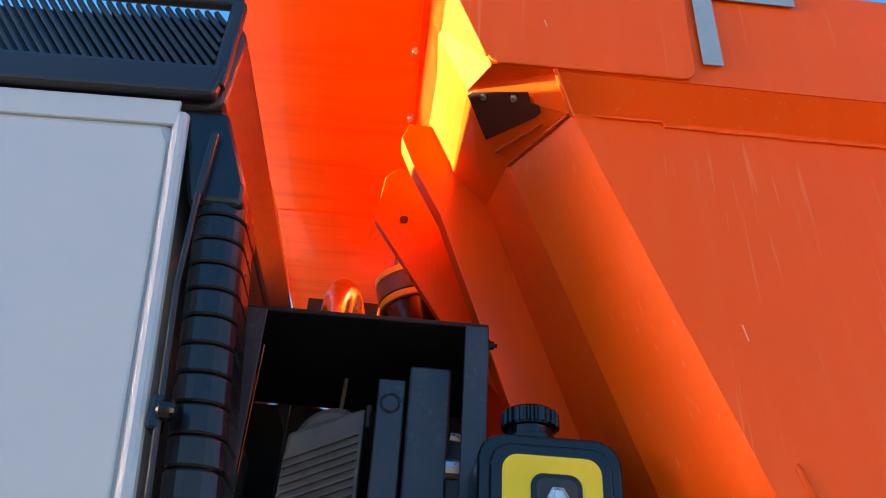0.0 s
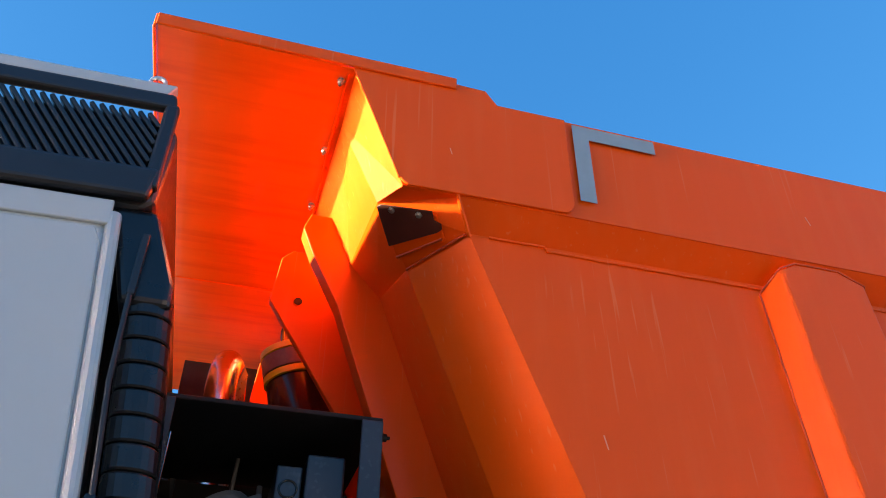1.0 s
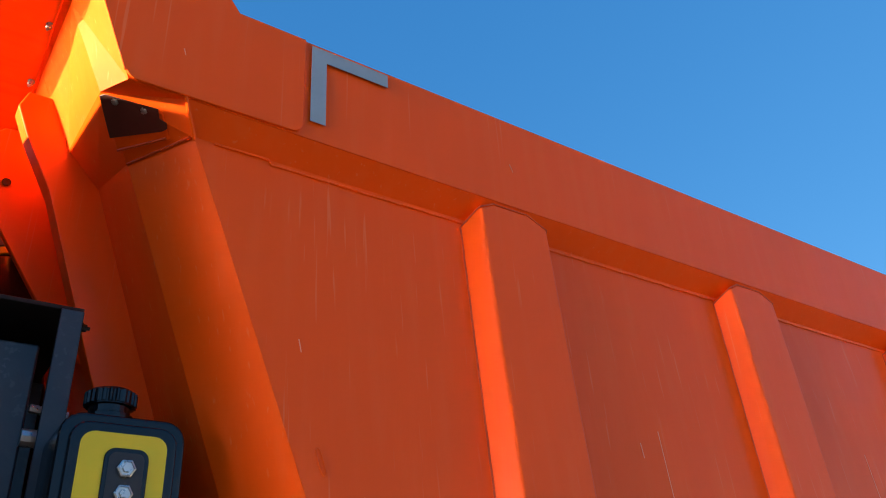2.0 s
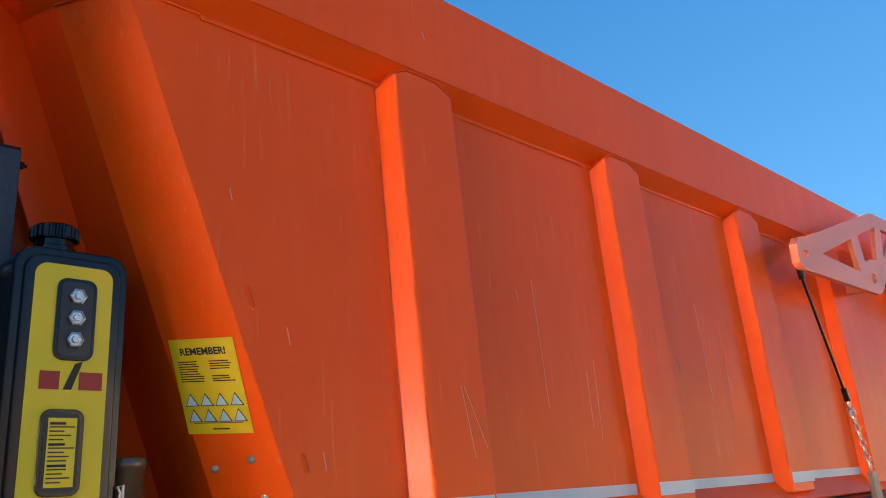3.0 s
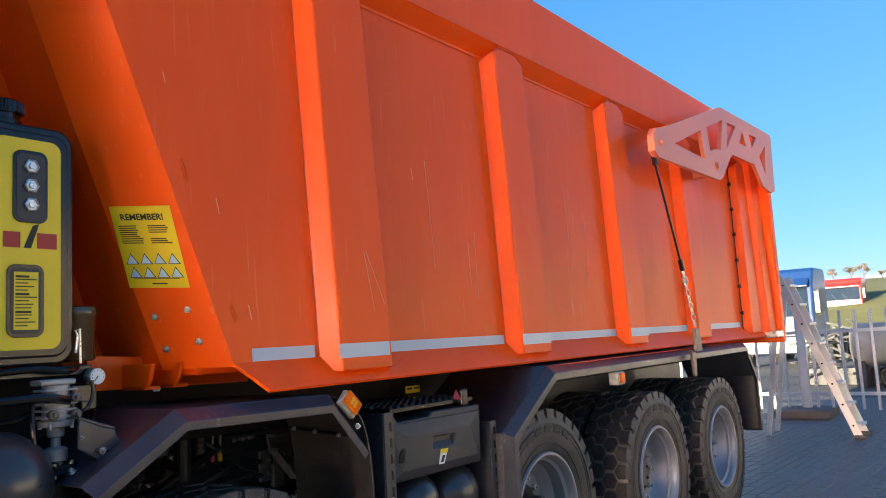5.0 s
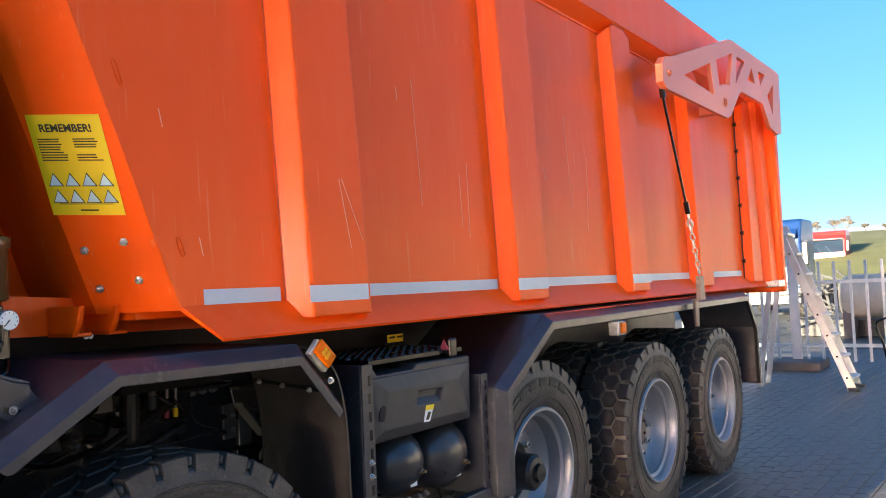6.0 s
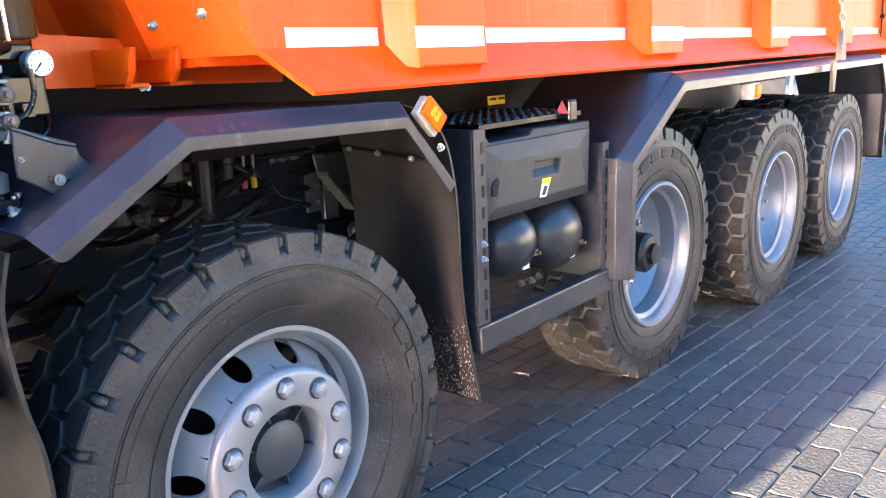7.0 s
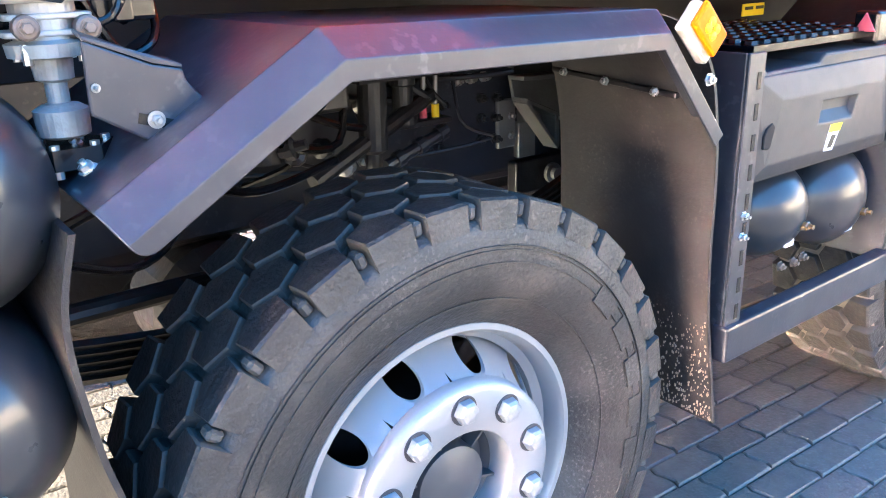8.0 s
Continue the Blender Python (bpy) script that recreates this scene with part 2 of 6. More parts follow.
def box(bm, x0, x1, y0, y1, z0, z1, w=0.0, m=None, seg=2):
    t = bmesh.new()
    vs = [t.verts.new((x, y, z)) for x in (x0, x1) for y in (y0, y1) for z in (z0, z1)]
    for f in ((0, 1, 3, 2), (4, 6, 7, 5), (0, 4, 5, 1), (2, 3, 7, 6), (0, 2, 6, 4), (1, 5, 7, 3)):
        t.faces.new([vs[i] for i in f])
    bevel(t, t.edges[:], w, seg)
    merge(bm, t, m)
    return bm


def merge(bm, t, m=None):
    if m is not None:
        bmesh.ops.transform(t, matrix=m, verts=t.verts)
    me = bpy.data.meshes.new("tmp")
    t.to_mesh(me)
    t.free()
    bm.from_mesh(me)
    bpy.data.meshes.remove(me)


def prism(bm, pts, off, w=0.0, m=None, seg=2):
    """A flat polygon of 3D points pushed out along off."""
    t = bmesh.new()
    off = Vector(off)
    a = [t.verts.new(p) for p in pts]
    b = [t.verts.new(Vector(p) + off) for p in pts]
    t.faces.new(a)
    t.faces.new(list(reversed(b)))
    for i in range(len(a)):
        j = (i + 1) % len(a)
        t.faces.new((a[i], b[i], b[j], a[j]))
    bmesh.ops.recalc_face_normals(t, faces=t.faces)
    bevel(t, t.edges[:], w, seg)
    merge(bm, t, m)
    return bm


def frame_to(p0, p1):
    p0, p1 = Vector(p0), Vector(p1)
    return Matrix.Translation(p0) @ (p1 - p0).to_track_quat("Z", "Y").to_matrix().to_4x4()


def lathe(bm, prof, p0, p1, seg=24, close=True):
    """Profile of (radius, height) turned round the line from p0 towards p1."""
    t = bmesh.new()
    rings = []
    for r, h in prof:
        if r < 1e-5:
            rings.append([t.verts.new((0, 0, h))])
        else:
            rings.append([t.verts.new((r * math.cos(2 * math.pi * i / seg), r * math.sin(2 * math.pi * i / seg), h)) for i in range(seg)])
    for a, b in zip(rings, rings[1:]):
        for i in range(seg):
            j = (i + 1) % seg
            if len(a) == 1 and len(b) == 1:
                continue
            if len(a) == 1:
                t.faces.new((a[0], b[i], b[j]))
            elif len(b) == 1:
                t.faces.new((a[i], a[j], b[0]))
            else:
                t.faces.new((a[i], a[j], b[j], b[i]))
    if close:
        for ring in (rings[0], rings[-1]):
            if len(ring) > 1:
                t.faces.new(ring)
    bmesh.ops.recalc_face_normals(t, faces=t.faces)
    merge(bm, t, frame_to(p0, p1))
    return bm


def cyl(bm, p0, p1, r, seg=16, r2=None):
    h = (Vector(p1) - Vector(p0)).length
    return lathe(bm, [(r, 0), (r if r2 is None else r2, h)], p0, p1, seg)


def tube(bm, pts, r, seg=8):
    pts = [Vector(p) for p in pts]
    t = bmesh.new()
    rings = []
    up = Vector((0.31, 0.22, 0.93))
    for i, p in enumerate(pts):
        d = (pts[min(i + 1, len(pts) - 1)] - pts[max(i - 1, 0)]).normalized()
        a = d.cross(up).normalized()
        b = a.cross(d).normalized()
        rings.append([t.verts.new(p + r * (math.cos(2 * math.pi * k / seg) * a + math.sin(2 * math.pi * k / seg) * b)) for k in range(seg)])
    for a, b in zip(rings, rings[1:]):
        for k in range(seg):
            t.faces.new((a[k], a[(k + 1) % seg], b[(k + 1) % seg], b[k]))
    t.faces.new(rings[0])
    t.faces.new(rings[-1])
    bmesh.ops.recalc_face_normals(t, faces=t.faces)
    merge(bm, t)
    return bm


def curve_pts(pts, n=8):
    """A smooth line through the points."""
    pts = [Vector(p) for p in pts]
    out = []
    for i in range(len(pts) - 1):
        p0, p1, p2, p3 = pts[max(i - 1, 0)], pts[i], pts[i + 1], pts[min(i + 2, len(pts) - 1)]
        for k in range(n):
            s = k / n
            out.append(0.5 * (2 * p1 + (p2 - p0) * s + (2 * p0 - 5 * p1 + 4 * p2 - p3) * s * s + (3 * p1 - p0 - 3 * p2 + p3) * s ** 3))
    return out + [pts[-1]]


def hexnut(bm, p, d, r=0.012, h=0.01, stud=True):
    p, d = Vector(p), Vector(d).normalized()
    lathe(bm, [(r * 1.35, 0), (r * 1.35, h * 0.2), (r, h * 0.2), (r, h), (r * 0.8, h * 1.1)], p, p + d, 6)
    if stud:
        lathe(bm, [(r * 0.5, 0), (r * 0.5, h * 1.7)], p, p + d, 8)
    return bm


def arc(cx, cy, r, a0, a1, n=5):
    return [(cx + r * math.cos(radians(a0 + (a1 - a0) * i / n)), cy + r * math.sin(radians(a0 + (a1 - a0) * i / n))) for i in range(n + 1)]


def rounded(x0, x1, z0, z1, r, n=5):
    return arc(x1 - r, z1 - r, r, 0, 90, n) + arc(x0 + r, z1 - r, r, 90, 180, n) + arc(x0 + r, z0 + r, r, 180, 270, n) + arc(x1 - r, z0 + r, r, 270, 360, n)


# ---- the dump truck ----
truck = thing("dump_truck", "parked dark grey truck with an orange steel dump body", "truck")
XEND = 5.80                 # rear end of the body
WIDTH = 2.46


def lean(z):
    return -0.040 * (2.88 - z)


def panel_y(z):
    return 0.075 + lean(z)


def fold_x(z):
    return -0.916 + 0.364 * (2.88 - z)


def corner_y(z):
    return panel_y(z) + 0.215


HEAD_X, HEAD_Z, HEAD_Y = -1.164, 3.061, 0.574      # lower edge of the forward head of the front wall


def front_x(z):
    """The front wall: parallel to the fold, stepping forward under the canopy."""
    low = fold_x(min(z, 2.95)) - 0.55 * 0.215
    return low + (HEAD_X - low) * min(1, max(0, (z - 2.95) / (HEAD_Z - 2.95))) - 0.445 * max(0, z - HEAD_Z)


def chamfer(y, z, out=0.0):
    """A point on the slanted corner sheet, out metres proud of it."""
    x = fold_x(z) - 0.55 * (y - panel_y(z))
    n = Vector((-0.876, -0.482, -0.319)).normalized()
    return Vector((x, y, z)) + out * n


def side(x, z, out=0.0):
    return Vector((x, panel_y(z) - out, z))


body_part = thing("dump_body", "orange painted steel dump body with vertical ribs", "", at=(0, 0, 0))
body_part.parent = truck
ZB, ZT = 1.40, 2.885

# side sheet with thickness
bm = bmesh.new()
prism(bm, [side(fold_x(ZB), ZB), side(XEND, ZB), side(XEND, ZT), side(fold_x(ZT), ZT)], (0, 0.012, 0))
part("side_panel", bm, ORANGE, body_part)
# far side, floor and rear inside
bm = bmesh.new()
box(bm, -0.9, XEND, WIDTH - 0.10, WIDTH - 0.08, ZB, 3.31)
box(bm, -0.45, XEND, 0.12, WIDTH - 0.1, ZB - 0.02, ZB)
part("far_side_and_floor", bm, ORANGE, body_part)
# slanted corner sheet and front wall
RZ0, RZ1 = 2.945, 3.312
bm = bmesh.new()
prism(bm, [side(fold_x(ZB), ZB), side(fold_x(ZT), ZT), chamfer(corner_y(ZT), ZT), chamfer(corner_y(ZB), ZB)], (0.012, 0.008, 0))
part("corner_panel", bm, ORANGE, body_part)
bm = bmesh.new()
W_LOW = (front_x(2.95), HEAD_Y, 2.95)
prism(bm, [(front_x(ZB), corner_y(ZB), ZB), (front_x(ZT), corner_y(ZT), ZT), W_LOW, (W_LOW[0], WIDTH - HEAD_Y, 2.95), (front_x(ZT), WIDTH - corner_y(ZT), ZT), (front_x(ZB), WIDTH - corner_y(ZB), ZB)], (0.012, 0, 0))
prism(bm, [W_LOW, (HEAD_X, HEAD_Y, HEAD_Z), (HEAD_X, WIDTH - HEAD_Y, HEAD_Z), (W_LOW[0], WIDTH - HEAD_Y, 2.95)], (0.012, 0, 0.008))
prism(bm, [(HEAD_X, HEAD_Y, HEAD_Z), (front_x(3.33), HEAD_Y, 3.33), (front_x(3.33), WIDTH - HEAD_Y, 3.33), (HEAD_X, WIDTH - HEAD_Y, HEAD_Z)], (0.012, 0, 0.004))
part("front_wall", bm, ORANGE, body_part)
# upper corner post: a folded head with a flange behind the rail, a front face and a sloping underside
bm = bmesh.new()
P_TOP, P_LOW = (-1.272, 0.225, 3.332), (-1.163, 0.124, 2.973)
P_RAIL, P_LIP, P_BAND, P_FOLD = (-1.118, 0.012, 2.952), (-1.272, 0.012, 3.332), (-0.966, 0.008, RZ0), tuple(side(fold_x(ZT) - 0.006, ZT))
P_CHAM, P_HEAD, P_SEAM = tuple(chamfer(corner_y(ZT), ZT)), (HEAD_X, HEAD_Y, HEAD_Z), (front_x(3.33), HEAD_Y, 3.332)
corners = [P_TOP, P_LOW, P_RAIL, P_LIP, P_BAND, P_FOLD, P_CHAM, P_HEAD, P_SEAM, W_LOW]
outer = [bm.verts.new(p) for p in corners]
inner = [bm.verts.new(Vector(p) + Vector((0.012, 0.006, 0.004))) for p in corners]
for face in ((0, 1, 2), (0, 2, 3), (0, 8, 7), (0, 7, 1), (1, 4, 2), (1, 5, 4), (1, 6, 5), (1, 9, 6), (1, 7, 9)):
    bm.faces.new([outer[q] for q in face])
    bm.faces.new([inner[q] for q in reversed(face)])
for a, b in ((3, 0), (0, 8), (8, 7), (7, 9), (9, 6), (6, 5), (5, 4), (4, 2), (2, 3)):
    bm.faces.new((outer[a], outer[b], inner[b], inner[a]))
part("corner_post", bm, ORANGE, body_part)

# top rail
bm = bmesh.new()
prism(bm, [(-1.27, 0, 3.33), (-1.12, 0, RZ0), (XEND, 0, RZ0), (XEND, 0, RZ1), (-1.0, 0, RZ1)], (0, 0.012, 0))
prism(bm, [(-1.0, 0.006, RZ1 - 0.012), (XEND, 0.006, RZ1 - 0.012), (XEND, 0.13, RZ1 - 0.012), (-1.0, 0.13, RZ1 - 0.012)], (0, 0, 0.012))
part("top_rail", bm, ORANGE, body_part)
bm = bmesh.new()
prism(bm, [(-0.972, 0.004, RZ0), (XEND, 0.004, RZ0), (XEND, panel_y(ZT) + 0.01, ZT - 0.01), (-0.915, panel_y(ZT) + 0.01, ZT - 0.01)], (0, 0.01, 0.004))
part("sloped_band", bm, ORANGE, body_part)
# doubler plate at the front of the rail
bm = bmesh.new()
prism(bm, [(-1.282, -0.008, 3.345), (-1.135, -0.008, 2.965)] + [(x, -0.008, z) for x, z in arc(-1.10, 2.975, 0.03, 200, 270, 4)] +
      [(x, -0.008, z) for x, z in arc(-0.67, 2.985, 0.035, 270, 360, 4)] + [(-0.635, -0.008, 3.312), (-0.849, -0.008, 3.312), (-0.884, -0.008, 3.362), (-1.0, -0.008, 3.366)], (0, 0.007, 0), 0.0015, seg=1)
part("doubler_plate", bm, ORANGE, body_part)
# welds along the band and the doubler
bm = bmesh.new()
for pts, r in (([(-0.86, panel_y(ZT) - 0.004, ZT - 0.006), (-0.70, panel_y(ZT) - 0.004, ZT - 0.004), (-0.695, panel_y(ZT) - 0.004, ZT - 0.018), (XEND, panel_y(ZT) - 0.004, ZT - 0.016)], 0.004),
               ([(-0.972, -0.002, RZ0), (-0.915, panel_y(ZT), ZT - 0.012)], 0.006), ([(-1.0, -0.004, RZ0 + 0.014), (-0.68, -0.004, RZ0 + 0.014)], 0.004)):
    fine = []
    for a, b in zip(pts, pts[1:]):
        n = max(2, int((Vector(b) - Vector(a)).length / 0.03))
        fine += [Vector(a).lerp(Vector(b), i / n) + Vector((0, random.uniform(-1, 1) * r * 0.25, random.uniform(-1, 1) * r * 0.3)) for i in range(n)]
    tube(bm, fine + [pts[-1]], r, 6)
part("weld_seam", bm, ORANGE, body_part)

# ribs
RIBS = ((0.005, 0.03), (1.285, 0.0), (2.575, -0.03), (3.84, -0.06), (5.32, -0.19))


def rib_mesh(x0, shift, w=0.28, d=0.075, sl=0.036):
    t = bmesh.new()
    zb, zt = 1.355, 2.90
    def face(x, z):
        return (x + shift * (zt - z) / (zt - zb), panel_y(z) - d, z)
    pts_face = [face(x0 + 0.01, zb), face(x0 + w - 0.0, zb), face(x0 + w, zt - 0.01), face(x0 + w * 0.72, zt + 0.028), face(x0 + w * 0.2, zt + 0.028), face(x0, zt)]
    base = [(x0 - sl, 0, zb + 0.012), (x0 + w + sl, 0, zb + 0.012), (x0 + w + sl, 0, zt - 0.05), (x0 + w * 0.72, 0, zt), (x0 + w * 0.2, 0, zt), (x0 - sl, 0, zt - 0.05)]
    base = [(x + shift * (zt - z) / (zt - zb), panel_y(z) + 0.004, z) for x, _, z in base]
    f = [t.verts.new(p) for p in pts_face]
    b = [t.verts.new(p) for p in base]
    t.faces.new(f)
    for i in range(6):
        j = (i + 1) % 6
        t.faces.new((f[i], b[i], b[j], f[j]))
    bmesh.ops.recalc_face_normals(t, faces=t.faces)
    bevel(t, [e for e in t.edges if e.verts[0] in f and e.verts[1] in f], 0.008, 3)
    return t


for x, shift in RIBS:
    t = rib_mesh(x, shift)
    part("rib", t, ORANGE, body_part)
# weld lines round each rib, darkened for the shade along the seams
for x0, shift in RIBS:
    bm = bmesh.new()
    for sgn, xe in ((-1, x0 - 0.036), (1, x0 + 0.28 + 0.036)):
        pts = []
        for k in range(40):
            z = 1.42 + (2.85 - 1.42) * k / 39
            pts.append((xe + shift * (2.90 - z) / 1.545 + random.uniform(-0.0012, 0.0012), panel_y(z) - 0.0005, z))
        tube(bm, pts, 0.0032, 5)
    part("weld_seam", bm, SEAMSHADE, body_part)
    bm = bmesh.new()
    tube(bm, [(x0 - 0.036 + shift * 0.03, panel_y(2.85) - 0.001, 2.852), (x0 - 0.004, panel_y(2.9) - 0.073, 2.902), (x0 + 0.056, panel_y(2.92) - 0.074, 2.931), (x0 + 0.2016, panel_y(2.92) - 0.074, 2.931), (x0 + 0.284, panel_y(2.9) - 0.073, 2.893), (x0 + 0.316, panel_y(2.85) - 0.001, 2.852)], 0.0028, 5)
    part("weld_seam", bm, SEAMSHADE, body_part)
# bottom flange: flares outward below the tape
bm = bmesh.new()
fy = panel_y(1.41) - 0.004
prism(bm, [(-0.385, fy, 1.412), (XEND, fy, 1.412), (XEND, fy - 0.075, 1.318), (-0.30, fy - 0.075, 1.318)], (0, 0.008, -0.008))
part("bottom_flange", bm, ORANGE, body_part)
# skirt behind, below the corner
bm = bmesh.new()
prism(bm, [(-0.70, 0.33, 1.350), (-0.07, 0.33, 1.334), (-0.07, 0.33, 1.42), (-0.70, 0.33, 1.46)], (0, 0.01, 0))
for x in (-0.582, -0.478):
    prism(bm, [(x, 0.16, 1.425), (x, 0.33, 1.425), (x, 0.33, 1.345), (x, 0.20, 1.345), (x, 0.175, 1.375)], (0.014, 0, 0), 0.003, seg=1)
    prism(bm, [(x, 0.20, 1.343), (x, 0.33, 1.343), (x + 0.055, 0.33, 1.343), (x + 0.055, 0.20, 1.343)], (0, 0, 0.010), 0.002, seg=1)
part("subframe_beam", bm, ORANGE, body_part)

bm = bmesh.new()
box(bm, -0.20, XEND - 0.3, 0.60, 0.72, 1.12, 1.395)
part("sub_rail", bm, MATTBLACK, body_part, "matt black rail under the body")
# added plate that keeps the gap above the arch dark
bm = bmesh.new()
box(bm, -1.0, -0.02, 0.53, 0.545, 1.20, 1.405, 0.003, seg=1)
part("sub_rail", bm, MATTBLACK, body_part, "matt black plate added to darken the gap above the arch")
for q in (-0.535, -0.522):
    bm = bmesh.new()
    hexnut(bm, (q, 0.22, 1.342), (0, -1, 0.3), 0.006, 0.006)
    part("bolt", bm, STEEL, body_part)

# rear post and tailgate
bm = bmesh.new()
prism(bm, [(5.52, panel_y(1.35) + 0.01, 1.35), (5.56, -0.10, 1.35), (5.76, -0.10, 1.35), (5.80, panel_y(1.35), 1.35)], (0, 0.05, 1.60), 0.01)
part("rear_post", bm, ORANGE, body_part)
bm = bmesh.new()
box(bm, 5.82, 5.92, -0.14, WIDTH + 0.05, 1.25, 3.25, 0.015)
box(bm, 5.92, 5.96, -0.12, WIDTH, 2.2, 2.3, 0.01)
part("tailgate", bm, ORANGE, body_part)

# front stiffeners and cylinder bracket fins
def fin(y0, y1, depth, zbot):
    t = bmesh.new()
    prism(t, [(front_x(3.235) + 0.004, y0, 3.235), (-1.306, y0, 3.235), (-1.326, y0, 3.176), (-1.284, y0, 3.075), (front_x(2.9) - depth, y0, 2.9), (front_x(zbot) - depth, y0, zbot), (front_x(zbot) + 0.004, y0, zbot),
              (front_x(2.95) + 0.004, y0, 2.95), (HEAD_X + 0.004, y0, HEAD_Z)], (0, y1 - y0, 0), 0.004)
    return t


part("front_stiffener", fin(0.560, 0.63, 0.15, 1.42), ORANGE, body_part)

for y in (0.80, 1.62):
    bm = bmesh.new()
    prism(bm, [(front_x(3.245), y, 3.245), (-1.335, y, 3.245), (-1.372, y, 3.208), (-1.392, y, 3.03), (-1.257, y, 2.828), (-1.132, y, 2.64), (front_x(2.30) - 0.02, y, 2.30), (front_x(2.30), y, 2.30), (front_x(2.95), y, 2.95), (HEAD_X, y, HEAD_Z)], (0, 0.03, 0), 0.003, seg=1)
    part("cylinder_bracket", bm, ORANGE, body_part, "upright bracket plate with a round hole")
bm = bmesh.new()
lathe(bm, [(0.014, 0), (0.014, 0.003)], (-1.297, 0.797, 3.037), (-1.297, -0.2, 3.037), 14)
part("pin_hole", bm, BLACK, body_part)

# canopy over the cab
bm = bmesh.new()
CX = -1.815
prism(bm, [(CX, -0.012, 3.335), (-0.95, -0.0005, 3.335), (-0.95, 1.23, 3.335), (CX, 1.23, 3.335)], (0, 0, 0.008))
prism(bm, [(CX, 1.23, 3.335), (-0.95, 1.23, 3.335), (-0.95, WIDTH, 3.42), (CX, WIDTH, 3.42)], (0, 0, 0.008))
part("canopy", bm, CANOPY, body_part, "streaky glossy orange canopy sheet")
bm = bmesh.new()
tube(bm, [(-1.29, 0.01, 3.331), (-1.297, 0.3, 3.331), (-1.292, 0.6, 3.331), (-1.297, 1.2, 3.331)], 0.003, 6)
tube(bm, [(CX, 1.23, 3.334), (-1.3, 1.23, 3.334)], 0.003, 6)
part("weld_seam", bm, ORANGE, body_part)
bm = bmesh.new()
box(bm, CX - 0.006, -0.975, -0.016, -0.008, 3.338, 3.381, 0.002, seg=1)
box(bm, CX - 0.012, CX - 0.004, -0.012, WIDTH, 3.325, 3.381, 0.002, seg=1)
part("canopy_lip", bm, ORANGE, body_part)
for y in (0.045, 0.345, 0.635, 1.03):
    bm = bmesh.new()
    hexnut(bm, (-1.305, y, 3.334), (-0.2, -0.1, -1), 0.009, 0.015)
    part("bolt", bm, STEEL, body_part, "small zinc bolt")
# bolted plates under the head, their faces turned down
def under(u, v, out=0.004):
    a, b = Vector(P_CHAM) - Vector(P_LOW), Vector(P_FOLD) - Vector(P_LOW)
    n = a.cross(b).normalized()
    return Vector(P_LOW) + u * a + v * b + n * math.copysign(out, -n.z)


bm = bmesh.new()
prism(bm, [under(0.03, 0.0, 0.002), under(-0.03, 0.10, 0.002), under(-0.12, 0.70, 0.002), under(0.22, 0.70, 0.002), under(0.86, -0.06, 0.002)], (0.003, 0, 0.007), 0.001, seg=1)
part("gusset_plate", bm, ORANGE, body_part, "small gusset plate")
# the dark colour stands for the shade on this down-turned plate
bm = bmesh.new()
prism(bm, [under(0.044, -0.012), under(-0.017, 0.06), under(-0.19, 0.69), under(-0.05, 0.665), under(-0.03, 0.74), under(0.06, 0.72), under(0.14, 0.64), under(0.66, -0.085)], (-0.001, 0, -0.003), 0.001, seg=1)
part("pocket_plate", bm, SHADEDPLATE, body_part, "bolted plate with its shade painted dark maroon")
for u, v in ((0.017, 0.167), (-0.057, 0.499)):
    bm = bmesh.new()
    hexnut(bm, under(u, v, 0.007), (-0.43, -0.09, -0.90), 0.008, 0.006, stud=False)
    part("bolt", bm, STEEL, body_part)
# seams under the head, their shaded edges painted dark
bm = bmesh.new()
for a, b in (((0.82, -0.05), (0.23, 0.66)), ((0.985, 0.01), (0.02, 0.985))):
    tube(bm, [under(*a), under(*b)], 0.0045, 6)
part("weld_seam", bm, SEAMSHADE, body_part)
# bolts on the corner sheet
for y, z in ((0.205, 1.573), (0.102, 1.59), (0.200, 1.469), (0.096, 1.487)):
    bm = bmesh.new()
    hexnut(bm, chamfer(y, z, 0.0), (-0.876, -0.482, -0.319), 0.009, 0.009)
    part("bolt", bm, STEEL, body_part, "small zinc bolt")

# reflective tape
def strip(x0, x1, z0, z1, out, material, name="reflective_strip"):
    t = bmesh.new()
    prism(t, [side(x0, z0, out), side(x1, z0, out), side(x1, z1, out), side(x0, z1, out)], (0, -0.0012, 0))
    return part(name, t, material, body_part, "silver grey reflective tape strip")
for a, b, o in ((-0.305, -0.022, 0.001), (0.03, 0.30, 0.076), (0.335, 1.235, 0.001), (1.29, 1.56, 0.076), (1.60, 2.515, 0.001),
                (2.57, 2.84, 0.076), (2.875, 3.78, 0.001), (4.14, 5.05, 0.001)):
    strip(a, b, 1.403, 1.455, o, TAPE)
bm = bmesh.new()
box(bm, -0.615, -0.565, -0.0105, -0.0085, 3.003, 3.295)
box(bm, -0.565, -0.345, -0.0105, -0.0085, 3.245, 3.295)
part("corner_tape", bm, GREYTAPE, body_part, "grey L-shaped contour tape")

